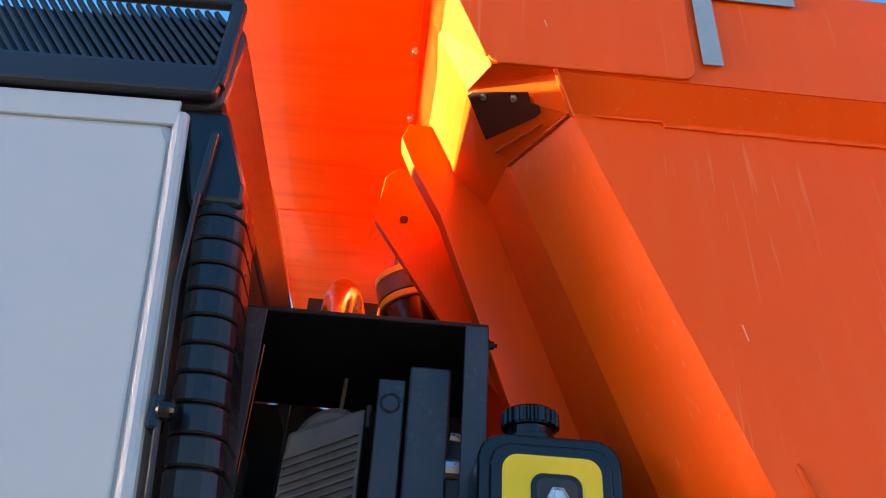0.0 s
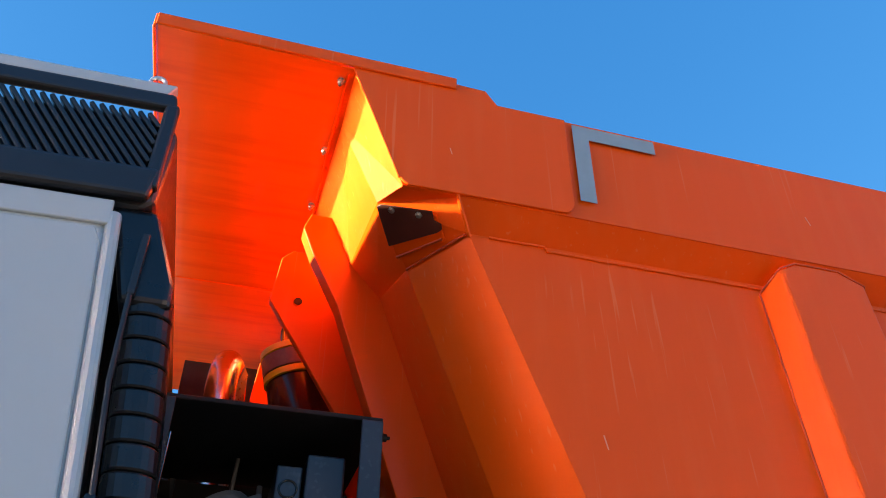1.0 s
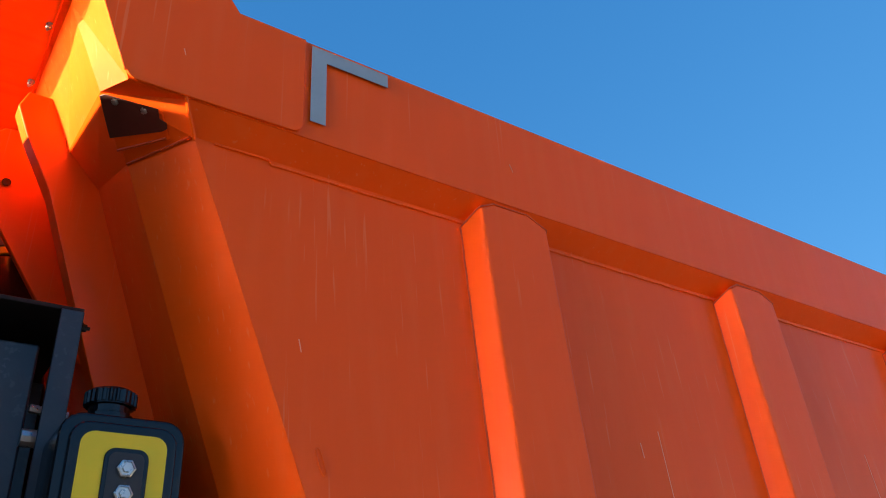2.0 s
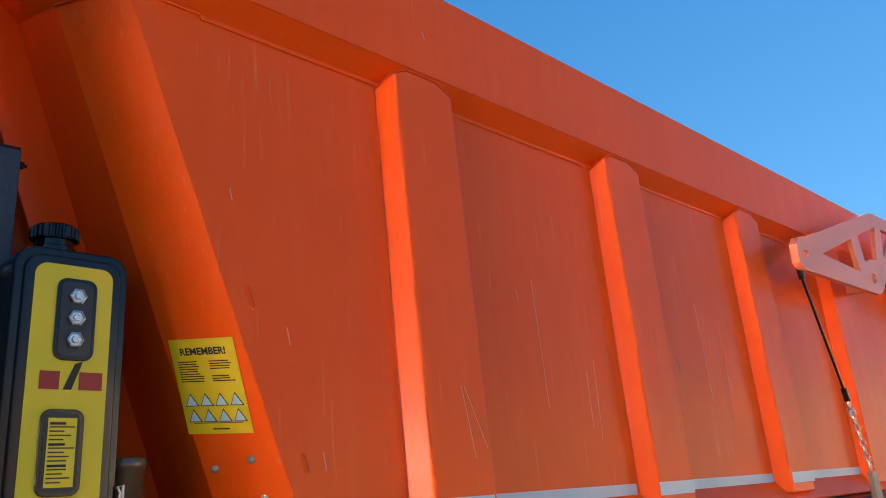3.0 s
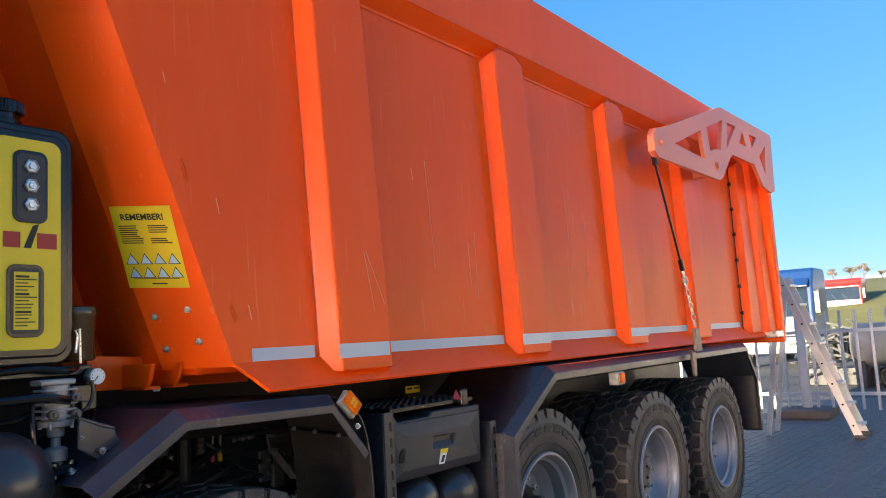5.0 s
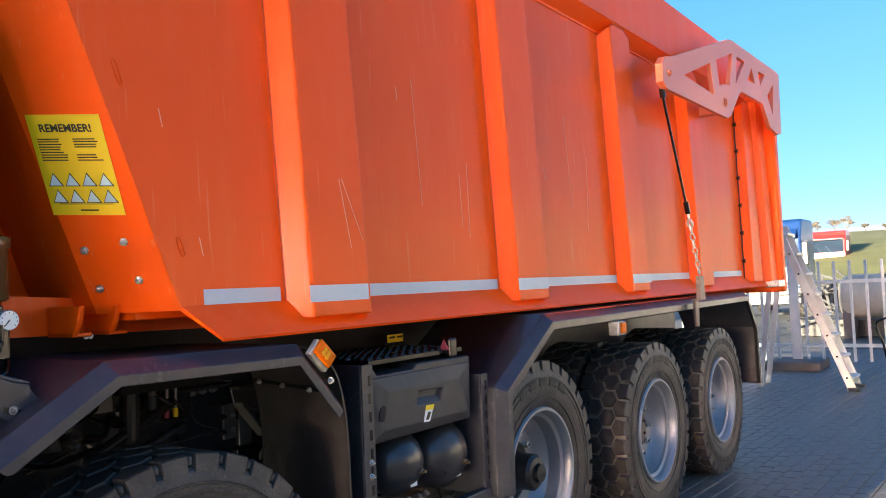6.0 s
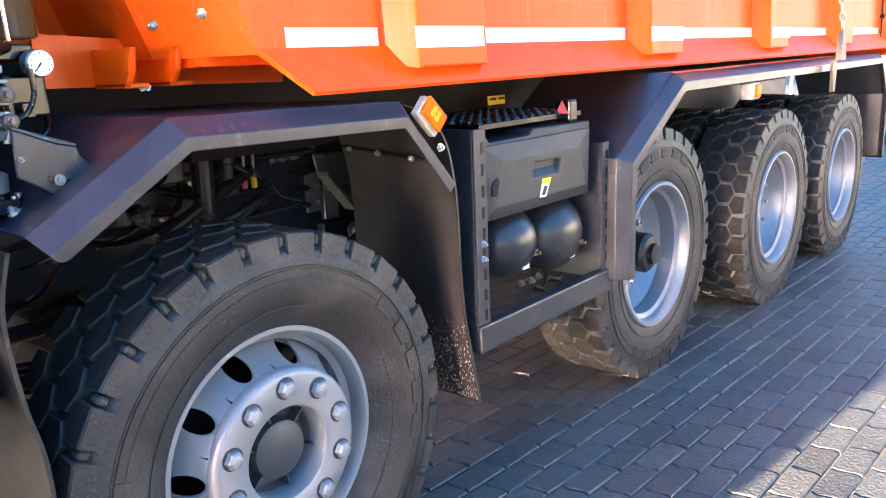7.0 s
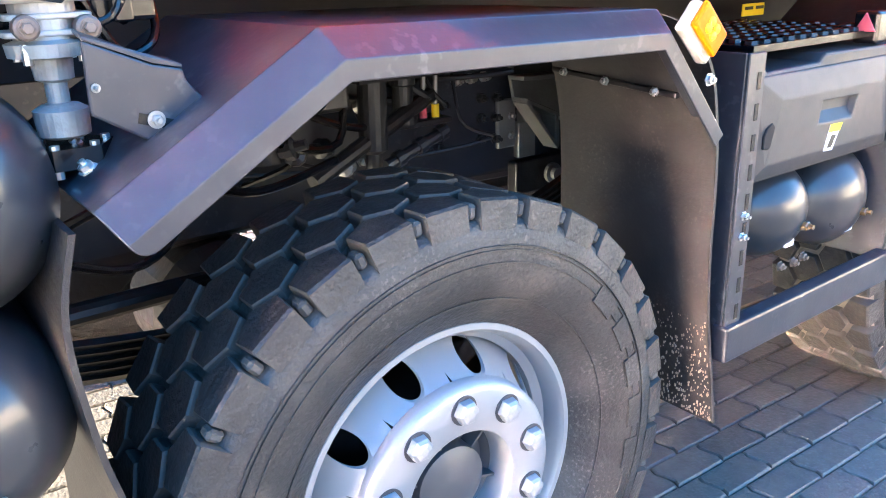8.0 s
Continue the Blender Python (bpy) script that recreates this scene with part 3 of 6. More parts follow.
# short bright nicks in the paint
random.seed(21)
for x, z, l, a in ((-0.995, 3.10, 0.02, 0.3), (-0.60, 2.34, 0.035, 0.2), (-0.42, 1.95, 0.05, 0.2), (-0.31, 1.60, 0.05, 0.2), (0.62, 2.2, 0.05, 0.1), (1.75, 2.0, 0.06, 0.1), (0.15, 3.12, 0.03, 0.4)):
    bm = bmesh.new()
    o = 0.0016
    if z > 2.9:
        y = -0.0095 if x < -0.63 else -0.0015
        prism(bm, [(x, y, z), (x + 0.0025, y, z + 0.001), (x + a * l + 0.002, y, z - l), (x + a * l, y, z - l)], (0, 0.002, 0))
    else:
        prism(bm, [side(x, z, o), side(x + 0.003, z, o), side(x + a * l + 0.0025, z - l, o), side(x + a * l, z - l, o)], (0, 0.002, 0))
    part("scratch_mark", bm, SCRAPE, body_part)

for x, z, ln_ in ((-0.536, 2.027, 0.045), (-0.371, 1.574, 0.035)):
    bm = bmesh.new()
    d = Vector((0.30, 0, -0.95))
    nn = Vector((0.95, 0, 0.30))
    loop = []
    for k in range(13):
        a = 2 * math.pi * k / 12
        q = d * math.copysign(ln_ * 0.8, math.cos(a)) * (abs(math.cos(a)) ** 0.5) + nn * 0.007 * math.sin(a)
        loop.append(side(x + q.x, z + q.z, 0.001))
    tube(bm, loop, 0.002, 6)
    part("embossed_slot", bm, ORANGE, body_part)

# long pale scrapes on the first rib and the sheet behind it
for a, b, o in (((0.192, 1.80), (0.231, 1.572), 0.0768), ((0.205, 1.80), (0.29, 1.60), 0.0768), ((1.064, 1.95), (1.05, 1.632), 0.0014), ((1.004, 1.90), (1.001, 1.678), 0.0014),
                ((0.72, 2.25), (0.735, 1.75), 0.0014), ((2.02, 2.3), (2.03, 1.8), 0.0014), ((2.25, 2.1), (2.20, 1.7), 0.0014)):
    bm = bmesh.new()
    prism(bm, [side(a[0], a[1], o), side(a[0] + 0.0025, a[1], o), side(b[0] + 0.002, b[1], o), side(b[0], b[1], o)], (0, 0.0015, 0))
    part("scratch_mark", bm, SCRAPE, body_part)

# tailgate arm: lattice cut out of thick plate
AY = -0.19


def cut_plate(outer, holes, y0, y1):
    """A plate in the xz plane with openings cut through it."""
    t = bmesh.new()
    loops = [[t.verts.new((x, y0, z)) for x, z in loop] for loop in [outer] + holes]
    edges = [t.edges.new((lp[i], lp[(i + 1) % len(lp)])) for lp in loops for i in range(len(lp))]
    bmesh.ops.triangle_fill(t, use_beauty=True, edges=edges, normal=(0, -1, 0))
    back = {v: t.verts.new((v.co.x, y1, v.co.z)) for v in list(t.verts)}
    for f in list(t.faces):
        t.faces.new([back[v] for v in reversed(f.verts)])
    for lp in loops:
        for i in range(len(lp)):
            a, b = lp[i], lp[(i + 1) % len(lp)]
            t.faces.new((a, b, back[b], back[a]))
    return t


L, B = (2.99, 2.67), (4.15, 2.68)
ARM_EDGE = [(2.88, 2.60), (2.88, 2.71), (2.93, 2.76), (3.07, 2.79), (4.30, 3.18), (4.40, 3.20), (5.78, 3.23), (5.90, 3.22), (5.86, 2.68), (5.74, 2.65), (5.46, 2.68),
            (5.24, 2.85), (4.62, 2.84), (4.54, 2.81), (4.28, 2.60), (4.19, 2.57), (2.95, 2.565)]
ARM_CUTS = [[(3.26, 2.71), (3.84, 2.91), (3.89, 2.69)], [(3.98, 2.96), (4.41, 3.10), (4.29, 2.83), (4.15, 2.815), (4.03, 2.78)], [(4.53, 3.10), (4.76, 3.11), (4.46, 2.87)],
            [(4.95, 3.10), (5.03, 2.98), (4.82, 2.97)], [(5.15, 3.11), (5.38, 3.12), (5.20, 2.99)], [(5.43, 2.95), (5.66, 3.09), (5.58, 2.80)]]
bm = cut_plate(ARM_EDGE, ARM_CUTS, AY, AY + 0.03)
arm = part("tailgate_arm", bm, PINK, body_part, "pinkish orange lattice tailgate arm")
bm = cut_plate([(x, z) for x, z in ARM_EDGE if x < 3.0], [], AY + 0.03, AY + 0.045)
part("arm_spacer", bm, PINK, body_part)
for p, r in ((L, 0.015), (B, 0.024)):
    bm = bmesh.new()
    lathe(bm, [(r * 1.5, 0.0), (r * 1.5, 0.006), (r, 0.007), (r, 0.016), (r * 0.7, 0.019), (0, 0.019)], (p[0], AY, p[1]), (p[0], AY - 1, p[1]), 20)
    part("pivot_pin", bm, PINK, arm)
bm = bmesh.new()
cyl(bm, (2.99, AY + 0.03, 2.67), (2.99, AY + 0.075, 2.67), 0.016, 16)
part("arm_bearing", bm, RUSTY, body_part)
bm = bmesh.new()
box(bm, 4.10, 4.18, AY + 0.03, 0.05, 2.60, 2.66, 0.008)
part("arm_bearing", bm, PINK, body_part)

# closing cable with turnbuckle chain and clamp
bm = bmesh.new()
tube(bm, [(2.95, -0.15, 2.60), (2.97, -0.15, 2.52)], 0.018, 8)
tube(bm, [(2.97, -0.15, 2.52), (3.27, -0.15, 1.90)], 0.008, 8)
tube(bm, [(3.27, -0.15, 1.90), (3.30, -0.15, 1.83)], 0.018, 8)
part("steel_cable", bm, BLACK, body_part, "black steel closing cable")
bm = bmesh.new()
p0, p1 = Vector((3.30, -0.15, 1.83)), Vector((3.455, -0.15, 1.44))
for i in range(9):
    c = p0.lerp(p1, (i + 0.5) / 9)
    d = (p1 - p0).normalized()
    a = Vector((0, 1, 0)) if i % 2 else d.cross(Vector((0, 1, 0))).normalized()
    ring = [c + 0.026 * math.cos(2 * math.pi * k / 10) * d + 0.014 * math.sin(2 * math.pi * k / 10) * a for k in range(11)]
    tube(bm, ring, 0.005 if i != 1 else 0.010, 6)
part("turnbuckle_chain", bm, STEEL, body_part, "zinc chain with turnbuckle")
bm = bmesh.new()
prism(bm, [(3.43, -0.16, 1.43), (3.50, -0.16, 1.43), (3.53, -0.16, 1.27), (3.42, -0.16, 1.27)], (0, 0.03, 0), 0.004)
prism(bm, [(3.40, -0.13, 1.28), (3.48, -0.13, 1.28), (3.46, -0.13, 1.10), (3.42, -0.13, 1.10)], (0, 0.02, 0), 0.003)
part("clamp_hook", bm, RUSTY, body_part, "grey clamp hook")
# black wire with clips along the last rib
bm = bmesh.new()
def wire_at(z):
    return Vector((5.272 - 0.19 * (2.90 - z) / 1.545, panel_y(z) - 0.012, z))


tube(bm, curve_pts([wire_at(2.86 - k * 0.11) + Vector((0.004 * math.sin(k * 2.1), 0, 0)) for k in range(13)] + [(5.05, panel_y(1.4) - 0.02, 1.38)], 3), 0.005, 6)
part("wire", bm, BLACK, body_part, "thin black wire")
for k in range(6):
    c = wire_at(2.71 - k * 0.235)
    bm = bmesh.new()
    lathe(bm, [(0.010, -0.012), (0.010, 0.008), (0.018, 0.009), (0.018, 0.016), (0.006, 0.018)], c, c + Vector((0, -1, 0)), 10)
    part("wire_clip", bm, BLACK, body_part)
# rear hinge block and latch
bm = bmesh.new()
box(bm, 5.56, 5.76, -0.16, -0.04, 1.30, 1.36, 0.008)
part("rear_latch", bm, STEEL, body_part)

# warning sticker on the corner sheet
def text_bm(s, size):
    cu = bpy.data.curves.new("lettering", "FONT")
    cu.body, cu.size, cu.align_x, cu.offset = s, size, "CENTER", 0.0009
    ob = bpy.data.objects.new("lettering", cu)
    scene.collection.objects.link(ob)
    dg = bpy.context.evaluated_depsgraph_get()
    me = bpy.data.meshes.new_from_object(ob.evaluated_get(dg))
    bm = bmesh.new()
    bm.from_mesh(me)
    bpy.data.objects.remove(ob)
    return bm


SO, SU = chamfer(0.147, 1.92, 0.002), Vector(chamfer(0.06, 1.90) - chamfer(0.24, 1.90)).normalized()
SV = (chamfer(0.15, 2.2) - chamfer(0.15, 1.7)).normalized()
SN = SU.cross(SV).normalized()
SM = Matrix((( SU.x, SV.x, SN.x, SO.x), (SU.y, SV.y, SN.y, SO.y), (SU.z, SV.z, SN.z, SO.z), (0, 0, 0, 1))) @ Matrix.Rotation(radians(-3.5), 4, "Z")


def flat(bm, pts, z=0.0, th=0.0008):
    prism(bm, [(x, y, z) for x, y in pts], (0, 0, th))


def rect(bm, x0, x1, y0, y1, z=0.0, th=0.0008):
    flat(bm, [(x0, y0), (x1, y0), (x1, y1), (x0, y1)], z, th)


bm = bmesh.new()
rect(bm, -0.10, 0.10, -0.27, 0.0, 0, 0.001)
bmesh.ops.transform(bm, matrix=SM, verts=bm.verts)
sticker = part("warning_sticker", bm, YELLOW, body_part, "yellow warning sticker with black heading")
bm = text_bm("REMEMBER!", 0.028)
bmesh.ops.transform(bm, matrix=SM @ Matrix.Translation((0, -0.045, 0.0022)), verts=bm.verts)
part("heading", bm, INK, sticker, "black heading REMEMBER!")
bm = bmesh.new()
random.seed(4)
for c, rows in ((-0.085, 9), (0.012, 4)):
    for k in range(rows):
        rect(bm, c, c + random.uniform(0.055, 0.075), -0.066 - k * 0.007, -0.063 - k * 0.007, 0.001)
for k in range(3):
    rect(bm, 0.012, 0.012 + random.uniform(0.05, 0.07), -0.108 - k * 0.007, -0.105 - k * 0.007, 0.001)
rect(bm, -0.075, 0.075, -0.240, -0.238, 0.001)
rect(bm, -0.02, 0.03, -0.258, -0.254, 0.001)
for r in range(2):
    for c in range(4):
        x, y = -0.068 + c * 0.046, -0.175 - r * 0.045
        flat(bm, [(x - 0.021, y - 0.016), (x + 0.021, y - 0.016), (x, y + 0.021)], 0.001)
bmesh.ops.transform(bm, matrix=SM, verts=bm.verts)
part("print", bm, INK, sticker)
for r in range(2):
    for c in range(4):
        x, y = -0.068 + c * 0.046, -0.175 - r * 0.045
        bm = bmesh.new()
        flat(bm, [(x - 0.017, y - 0.0135), (x + 0.017, y - 0.0135), (x, y + 0.0165)], 0.0022)
        bmesh.ops.transform(bm, matrix=SM, verts=bm.verts)
        part("pictogram", bm, BLUEINK, sticker)

# ---- wheels ----
def tyre_mesh(R, W, lug_seed, bead=0.035, lettering=(72, 252), split=False, floor=DUST, tone_of_marks=3):
    rl = RL
    prof = [(rl - 0.005, bead + 0.02), (rl + 0.012, bead), (R * 0.64, bead * 0.55), (R * 0.72, bead * 0.12), (R * 0.80, 0.0), (R * 0.90, 0.003), (R * 0.925, 0.012), (R * 0.943, 0.035), (R * 0.953, 0.075), (R * 0.957, W * 0.5),
            (R * 0.953, W - 0.075), (R * 0.943, W - 0.035), (R * 0.925, W - 0.012), (R * 0.8, W), (R * 0.7, W - 0.004), (rl, W - 0.03)]
    bm = bmesh.new()
    lathe(bm, prof, (0, 0, 0), (0, 1, 0), 96, close=False)
    for f in bm.faces:
        f.smooth = True
        rr = Vector((f.calc_center_median().x, 0, f.calc_center_median().z)).length
        f.material_index = 1 if rr > R * 0.918 else 0
    for r, h in ((R * 0.665, 0.004), (R * 0.795, 0.0022), (R * 0.835, 0.0016), (R * 0.848, 0.0016)):
        dep = bead * 0.55 + (bead * 0.12 - bead * 0.55) * (r - R * 0.64) / (R * 0.08) if r < R * 0.72 else 0.0
        lathe(bm, [(r, dep + 0.006), (r + 0.001, dep - h), (r + 0.003, dep - h), (r + 0.004, dep + 0.006)], (0, 0, 0), (0, 1, 0), 80, close=False)
    rng = random.Random(lug_seed)
    verts, faces, tone, blocks = [], [], [], []
    n = 31
    pitch = 2 * math.pi / n
    b = W / 6.0
    gap_a, gap_y = 0.0092 / R, 0.0082
    for i in range(n):
        for k in range(4):
            yc = b * 0.75 + 1.5 * b * k
            c = (i + 0.5 * (k % 2)) * pitch + rng.uniform(-0.003, 0.003)
            h = pitch / 2
            ring = [(0, yc + b), (h, yc + b / 2), (h, yc - b / 2), (0, yc - b), (-h, yc - b / 2), (-h, yc + b / 2)]
            if k == 0:
                ring = [(0, yc + b), (h, yc + b / 2), (h * 0.91, 0.003), (-h * 0.91, 0.003), (-h, yc + b / 2)]
            if k == 3:
                ring = [(h * 0.91, W - 0.003), (h, yc - b / 2), (0, yc - b), (-h, yc - b / 2), (-h * 0.91, W - 0.003)]
            m = len(ring)
            ins = []
            for a, y in ring:
                sy = 0.0 if (k == 0 and y < 0.01) or (k == 3 and y > W - 0.01) else gap_y * (1 if y > yc else -1) * (1.0 if a == 0 else 0.45)
                ins.append((a - math.copysign(gap_a, a) if a else 0.0, y - sy))
            r1 = R - rng.uniform(0, 0.003)
            base, first = len(verts), len(faces)
            for lev, (r, s) in enumerate(((0.0, 0.0), (r1 - 0.004, 0.0), (r1, 0.05))):
                for a, y in ins:
                    edge = (k == 0 and y < 0.01) or (k == 3 and y > W - 0.01)
                    yy = y + (yc - y) * s * 0.6
                    rr = r if lev else (R * 0.905 if edge else R * 0.935)
                    if edge and lev:
                        yy = y + (0.006 if lev == 1 else 0.011) * (1 if k == 0 else -1)
                    aa = c + a * (1 - s)
                    verts.append((rr * math.cos(aa), yy, rr * math.sin(aa)))
            outer = {0: 2, 3: 4}.get(k, -1)
            for lev in (0, m):
                for q in range(m):
                    w = (q + 1) % m
                    tone.append(0 if q == outer else 2)
                    faces.append((base + lev + q, base + lev + w, base + lev + m + w, base + lev + m + q))
            faces.append(tuple(base + 2 * m + q for q in range(m)))
            tone.append(3)
            blocks.append((base, first))
    blocks.append((len(verts), len(faces)))
    spans = list(zip(blocks, blocks[1:])) if split else [(blocks[0], blocks[-1])]
    out_blocks = []
    for (v0, f0), (v1, f1) in spans:
        me = bpy.data.meshes.new("tread_block")
        me.from_pydata(verts[v0:v1], [], [tuple(q - v0 for q in f) for f in faces[f0:f1]])
        for f, k in zip(me.polygons, tone[f0:f1]):
            f.material_index = k
        if split:
            one = bmesh.new()
            one.from_mesh(me)
            bmesh.ops.recalc_face_normals(one, faces=one.faces)
            one.to_mesh(me)
            one.free()
            for q in (RUBBER, DUST, BLOCKSIDE, TREAD):
                me.materials.append(q)
            out_blocks.append(me)
        else:
            bm.from_mesh(me)
            bpy.data.meshes.remove(me)
    # raised dark mark bars along the sidewall
    for a0 in lettering:
        for k in range(5):
            t = bmesh.new()
            ring = []
            for r, sgn in ((R * 0.772, 1), (R * 0.838, -1)):
                for q in range(4):
                    a = radians(a0 + k * 13 + sgn * (q - 1.5) * 3.0)
                    ring.append((r * math.cos(a), 0.0015, r * math.sin(a)))
            prism(t, ring, (0, -0.0036, 0))
            for f in t.faces:
                f.material_index = tone_of_marks
            merge(bm, t)
    out = bpy.data.meshes.new("tyre")
    bmesh.ops.recalc_face_normals(bm, faces=bm.faces)
    bm.to_mesh(out)
    bm.free()
    for q in (RUBBER, floor, BLOCKSIDE, TREAD):
        out.materials.append(q)
    return (out, out_blocks) if split else out


TYRE_R = 0.53
RL = 0.292
TYRES = tyre_mesh(TYRE_R, 0.315, 3, 0.018)
TYRE_OUTER = tyre_mesh(TYRE_R, 0.315, 3, 0.018, (72, 252), True)
TYRE_FRONT = tyre_mesh(0.54, 0.315, 6, 0.062, (-12, 168), True, DARKFLOOR, 0)


def smooth_part(name, bm, material, parent, label=""):
    ob = part(name, bm, material, parent, label, smooth=True)
    md = ob.modifiers.new("edges", "EDGE_SPLIT")
    md.split_angle = radians(38)
    return ob


def wheel_base(x, y0, z, spin, mesh=None, lip=0.004):
    w = thing("wheel", "", "", at=(x, y0, z))
    w.parent = truck
    carcass, blocks = mesh or TYRE_OUTER
    for me in blocks:
        ob = new("tread_block", me)
        ob.parent = w
        ob.rotation_euler = (0, radians(spin), 0)
    ob = new("tyre", carcass)
    ob.parent = w
    ob.rotation_euler = (0, radians(spin), 0)
    tagged(ob, "dusty black off-road truck tyre")
    bm = bmesh.new()
    lathe(bm, [(r, h + lip) for r, h in ((RL + 0.014, 0.03), (RL + 0.018, 0.010), (RL + 0.012, 0.0), (RL + 0.001, 0.0), (RL - 0.008, 0.012), (RL - 0.013, 0.045), (RL - 0.030, 0.055), (RL - 0.034, 0.13), (RL - 0.012, 0.22), (RL, 0.23))],
          (0, 0, 0), (0, 1, 0), 64, close=False)
    smooth_part("rim", bm, SILVER, w, "silver painted steel rim")
    return w


# second steering axle: disc wheel with hand holes and ten nuts
WX, WY, WZ = -0.370, 0.032, 0.470
for me in [TYRE_FRONT[0]] + TYRE_FRONT[1]:      # the loaded tyre stands flat on the paving
    for v in me.vertices:
        v.co.z = max(v.co.z, 0.003 - WZ)
w2 = wheel_base(WX, WY, WZ, 0, TYRE_FRONT, 0.060)
# mud-caked tie bars in its shoulder grooves
bm = bmesh.new()
box(bm, 0.505, 0.531, 0.012, 0.040, -0.009, 0.009, 0.005, seg=1)
tie = bpy.data.meshes.new("tie_bar")
bm.to_mesh(tie)
bm.free()
tie.materials.append(TIEMUD)
for k in range(31):
    ob = new("tie_bar", tie)
    ob.parent = w2
    ob.rotation_euler = (0, -2 * math.pi * (k + 0.5) / 31, 0)


NUT_Y = 0.018


def dish(r):
    """Depth of the disc at a radius: a cone from the flange towards the rim."""
    return NUT_Y + 0.030 + 0.085 * (r - 0.212) / (RL - 0.03 - 0.212)


def holed_disc(r0, r1, n_holes, rc, hr, fn, seg=24):
    t = bmesh.new()
    step = 2 * math.pi / n_holes
    for h in range(n_holes):
        a0 = h * step
        ring_i, ring_o, ring_b = [], [], []
        for k in range(seg):
            b = 2 * math.pi * k / seg
            # hole outline in local (along, radial), and the sector's edge in the same direction
            u, v = math.cos(b), math.sin(b)
            hu, hv = u * hr, rc + v * hr
            half = rc * step / 2
            m = min(half / abs(u) if abs(u) > 1e-6 else 9, ((r1 - rc) if v > 0 else (rc - r0)) / abs(v) if abs(v) > 1e-6 else 9)
            eu, ev = u * m / half, rc + v * m
            ang_h, ang_e = a0 + hu / hv, a0 + eu * step / 2
            ring_i.append(t.verts.new((hv * math.cos(ang_h), fn(hv), hv * math.sin(ang_h))))
            ring_b.append(t.verts.new((hv * math.cos(ang_h), fn(hv) + 0.010, hv * math.sin(ang_h))))
            ring_o.append(t.verts.new((ev * math.cos(ang_e), fn(ev), ev * math.sin(ang_e))))
        for k in range(seg):
            j = (k + 1) % seg
            t.faces.new((ring_i[k], ring_o[k], ring_o[j], ring_i[j]))
            t.faces.new((ring_b[k], ring_i[k], ring_i[j], ring_b[j]))
        # corners of the sector
        for sx, sy in ((1, 1), (-1, 1), (-1, -1), (1, -1)):
            ang, r = a0 + sx * step / 2, r1 if sy > 0 else r0
            c = t.verts.new((r * math.cos(ang), fn(r), r * math.sin(ang)))
            k = {(1, 1): 0, (-1, 1): 1, (-1, -1): 2, (1, -1): 3}[(sx, sy)]
            near = sorted(ring_o, key=lambda q: (q.co - c.co).length)[:2]
            t.faces.new((c, near[0], near[1]))
    bmesh.ops.remove_doubles(t, verts=t.verts, dist=0.0004)
    bmesh.ops.recalc_face_normals(t, faces=t.faces)
    return t


bm = holed_disc(0.208, RL - 0.026, 10, 0.2375, 0.0265, dish, 32)
smooth_part("disc", bm, SILVER, w2, "silver wheel disc with hand holes")
bm = bmesh.new()
lathe(bm, [(r, h + NUT_Y) for r, h in ((0.213, 0.027), (0.211, 0.014), (0.204, 0.004), (0.194, 0.0), (0.125, 0.0), (0.118, 0.004), (0.114, 0.014), (0.112, 0.07))], (0, 0, 0), (0, 1, 0), 72, close=False)
smooth_part("flange", bm, SILVER, w2)
bm = bmesh.new()
lathe(bm, [(0.112, 0.08), (0.10, 0.095), (0.075, 0.095), (0.072, 0.055), (0.055, 0.045), (0, 0.043)], (0, 0, 0), (0, 1, 0), 40, close=False)
smooth_part("hub_cap", bm, HUBDARK, w2, "dark grey painted hub cap")
for k in range(6):
    a = 2 * math.pi * k / 6 + 0.3
    bm = bmesh.new()
    box(bm, 0.074, 0.112, 0.062, 0.095, -0.0025, 0.0025, 0, Matrix.Rotation(a, 4, "Y"))
    part("hub_web", bm, HUBDARK, w2)
for k in range(10):
    a = radians(36 * k + 17)
    bm = bmesh.new()
    c = (0.1675 * math.cos(a), NUT_Y + 0.001, 0.1675 * math.sin(a))
    lathe(bm, [(0.0275, 0.0), (0.0275, 0.0025), (0.0235, 0.003)], c, (c[0], -1, c[2]), 20)
    smooth_part("nut_seat", bm, CHASSIS, w2)
    bm = bmesh.new()
    lathe(bm, [(0.0235, 0.001), (0.0235, 0.006), (0.022, 0.016), (0.017, 0.021), (0.008, 0.023), (0, 0.0235)], c, (c[0], -1, c[2]), 6)
    part("wheel_nut", bm, SILVER, w2)
bm = bmesh.new()
lathe(bm, [(0.245, 0.17), (0.03, 0.17)], (0, 0, 0), (0, 1, 0), 40)
part("brake_drum", bm, GRIME, w2)

# lifted third axle: protruding dark hub
w3 = wheel_base(1.60, 0.03, 0.535, 11)
bm = bmesh.new()
lathe(bm, [(RL - 0.03, 0.12), (0.235, 0.15), (0.21, 0.18), (0.15, 0.185), (0.11, 0.185)], (0, 0, 0), (0, 1, 0), 56, close=False)
smooth_part("disc", bm, SILVER, w3)
bm = bmesh.new()
lathe(bm, [(0.14, 0.20), (0.14, 0.175), (0.10, 0.165), (0.085, 0.12), (0.085, 0.06), (0.07, 0.045), (0.045, 0.04), (0.042, 0.02), (0, 0.018)], (0, 0, 0), (0, 1, 0), 28, close=False)
part("hub", bm, GRIME, w3, "oily black wheel hub")
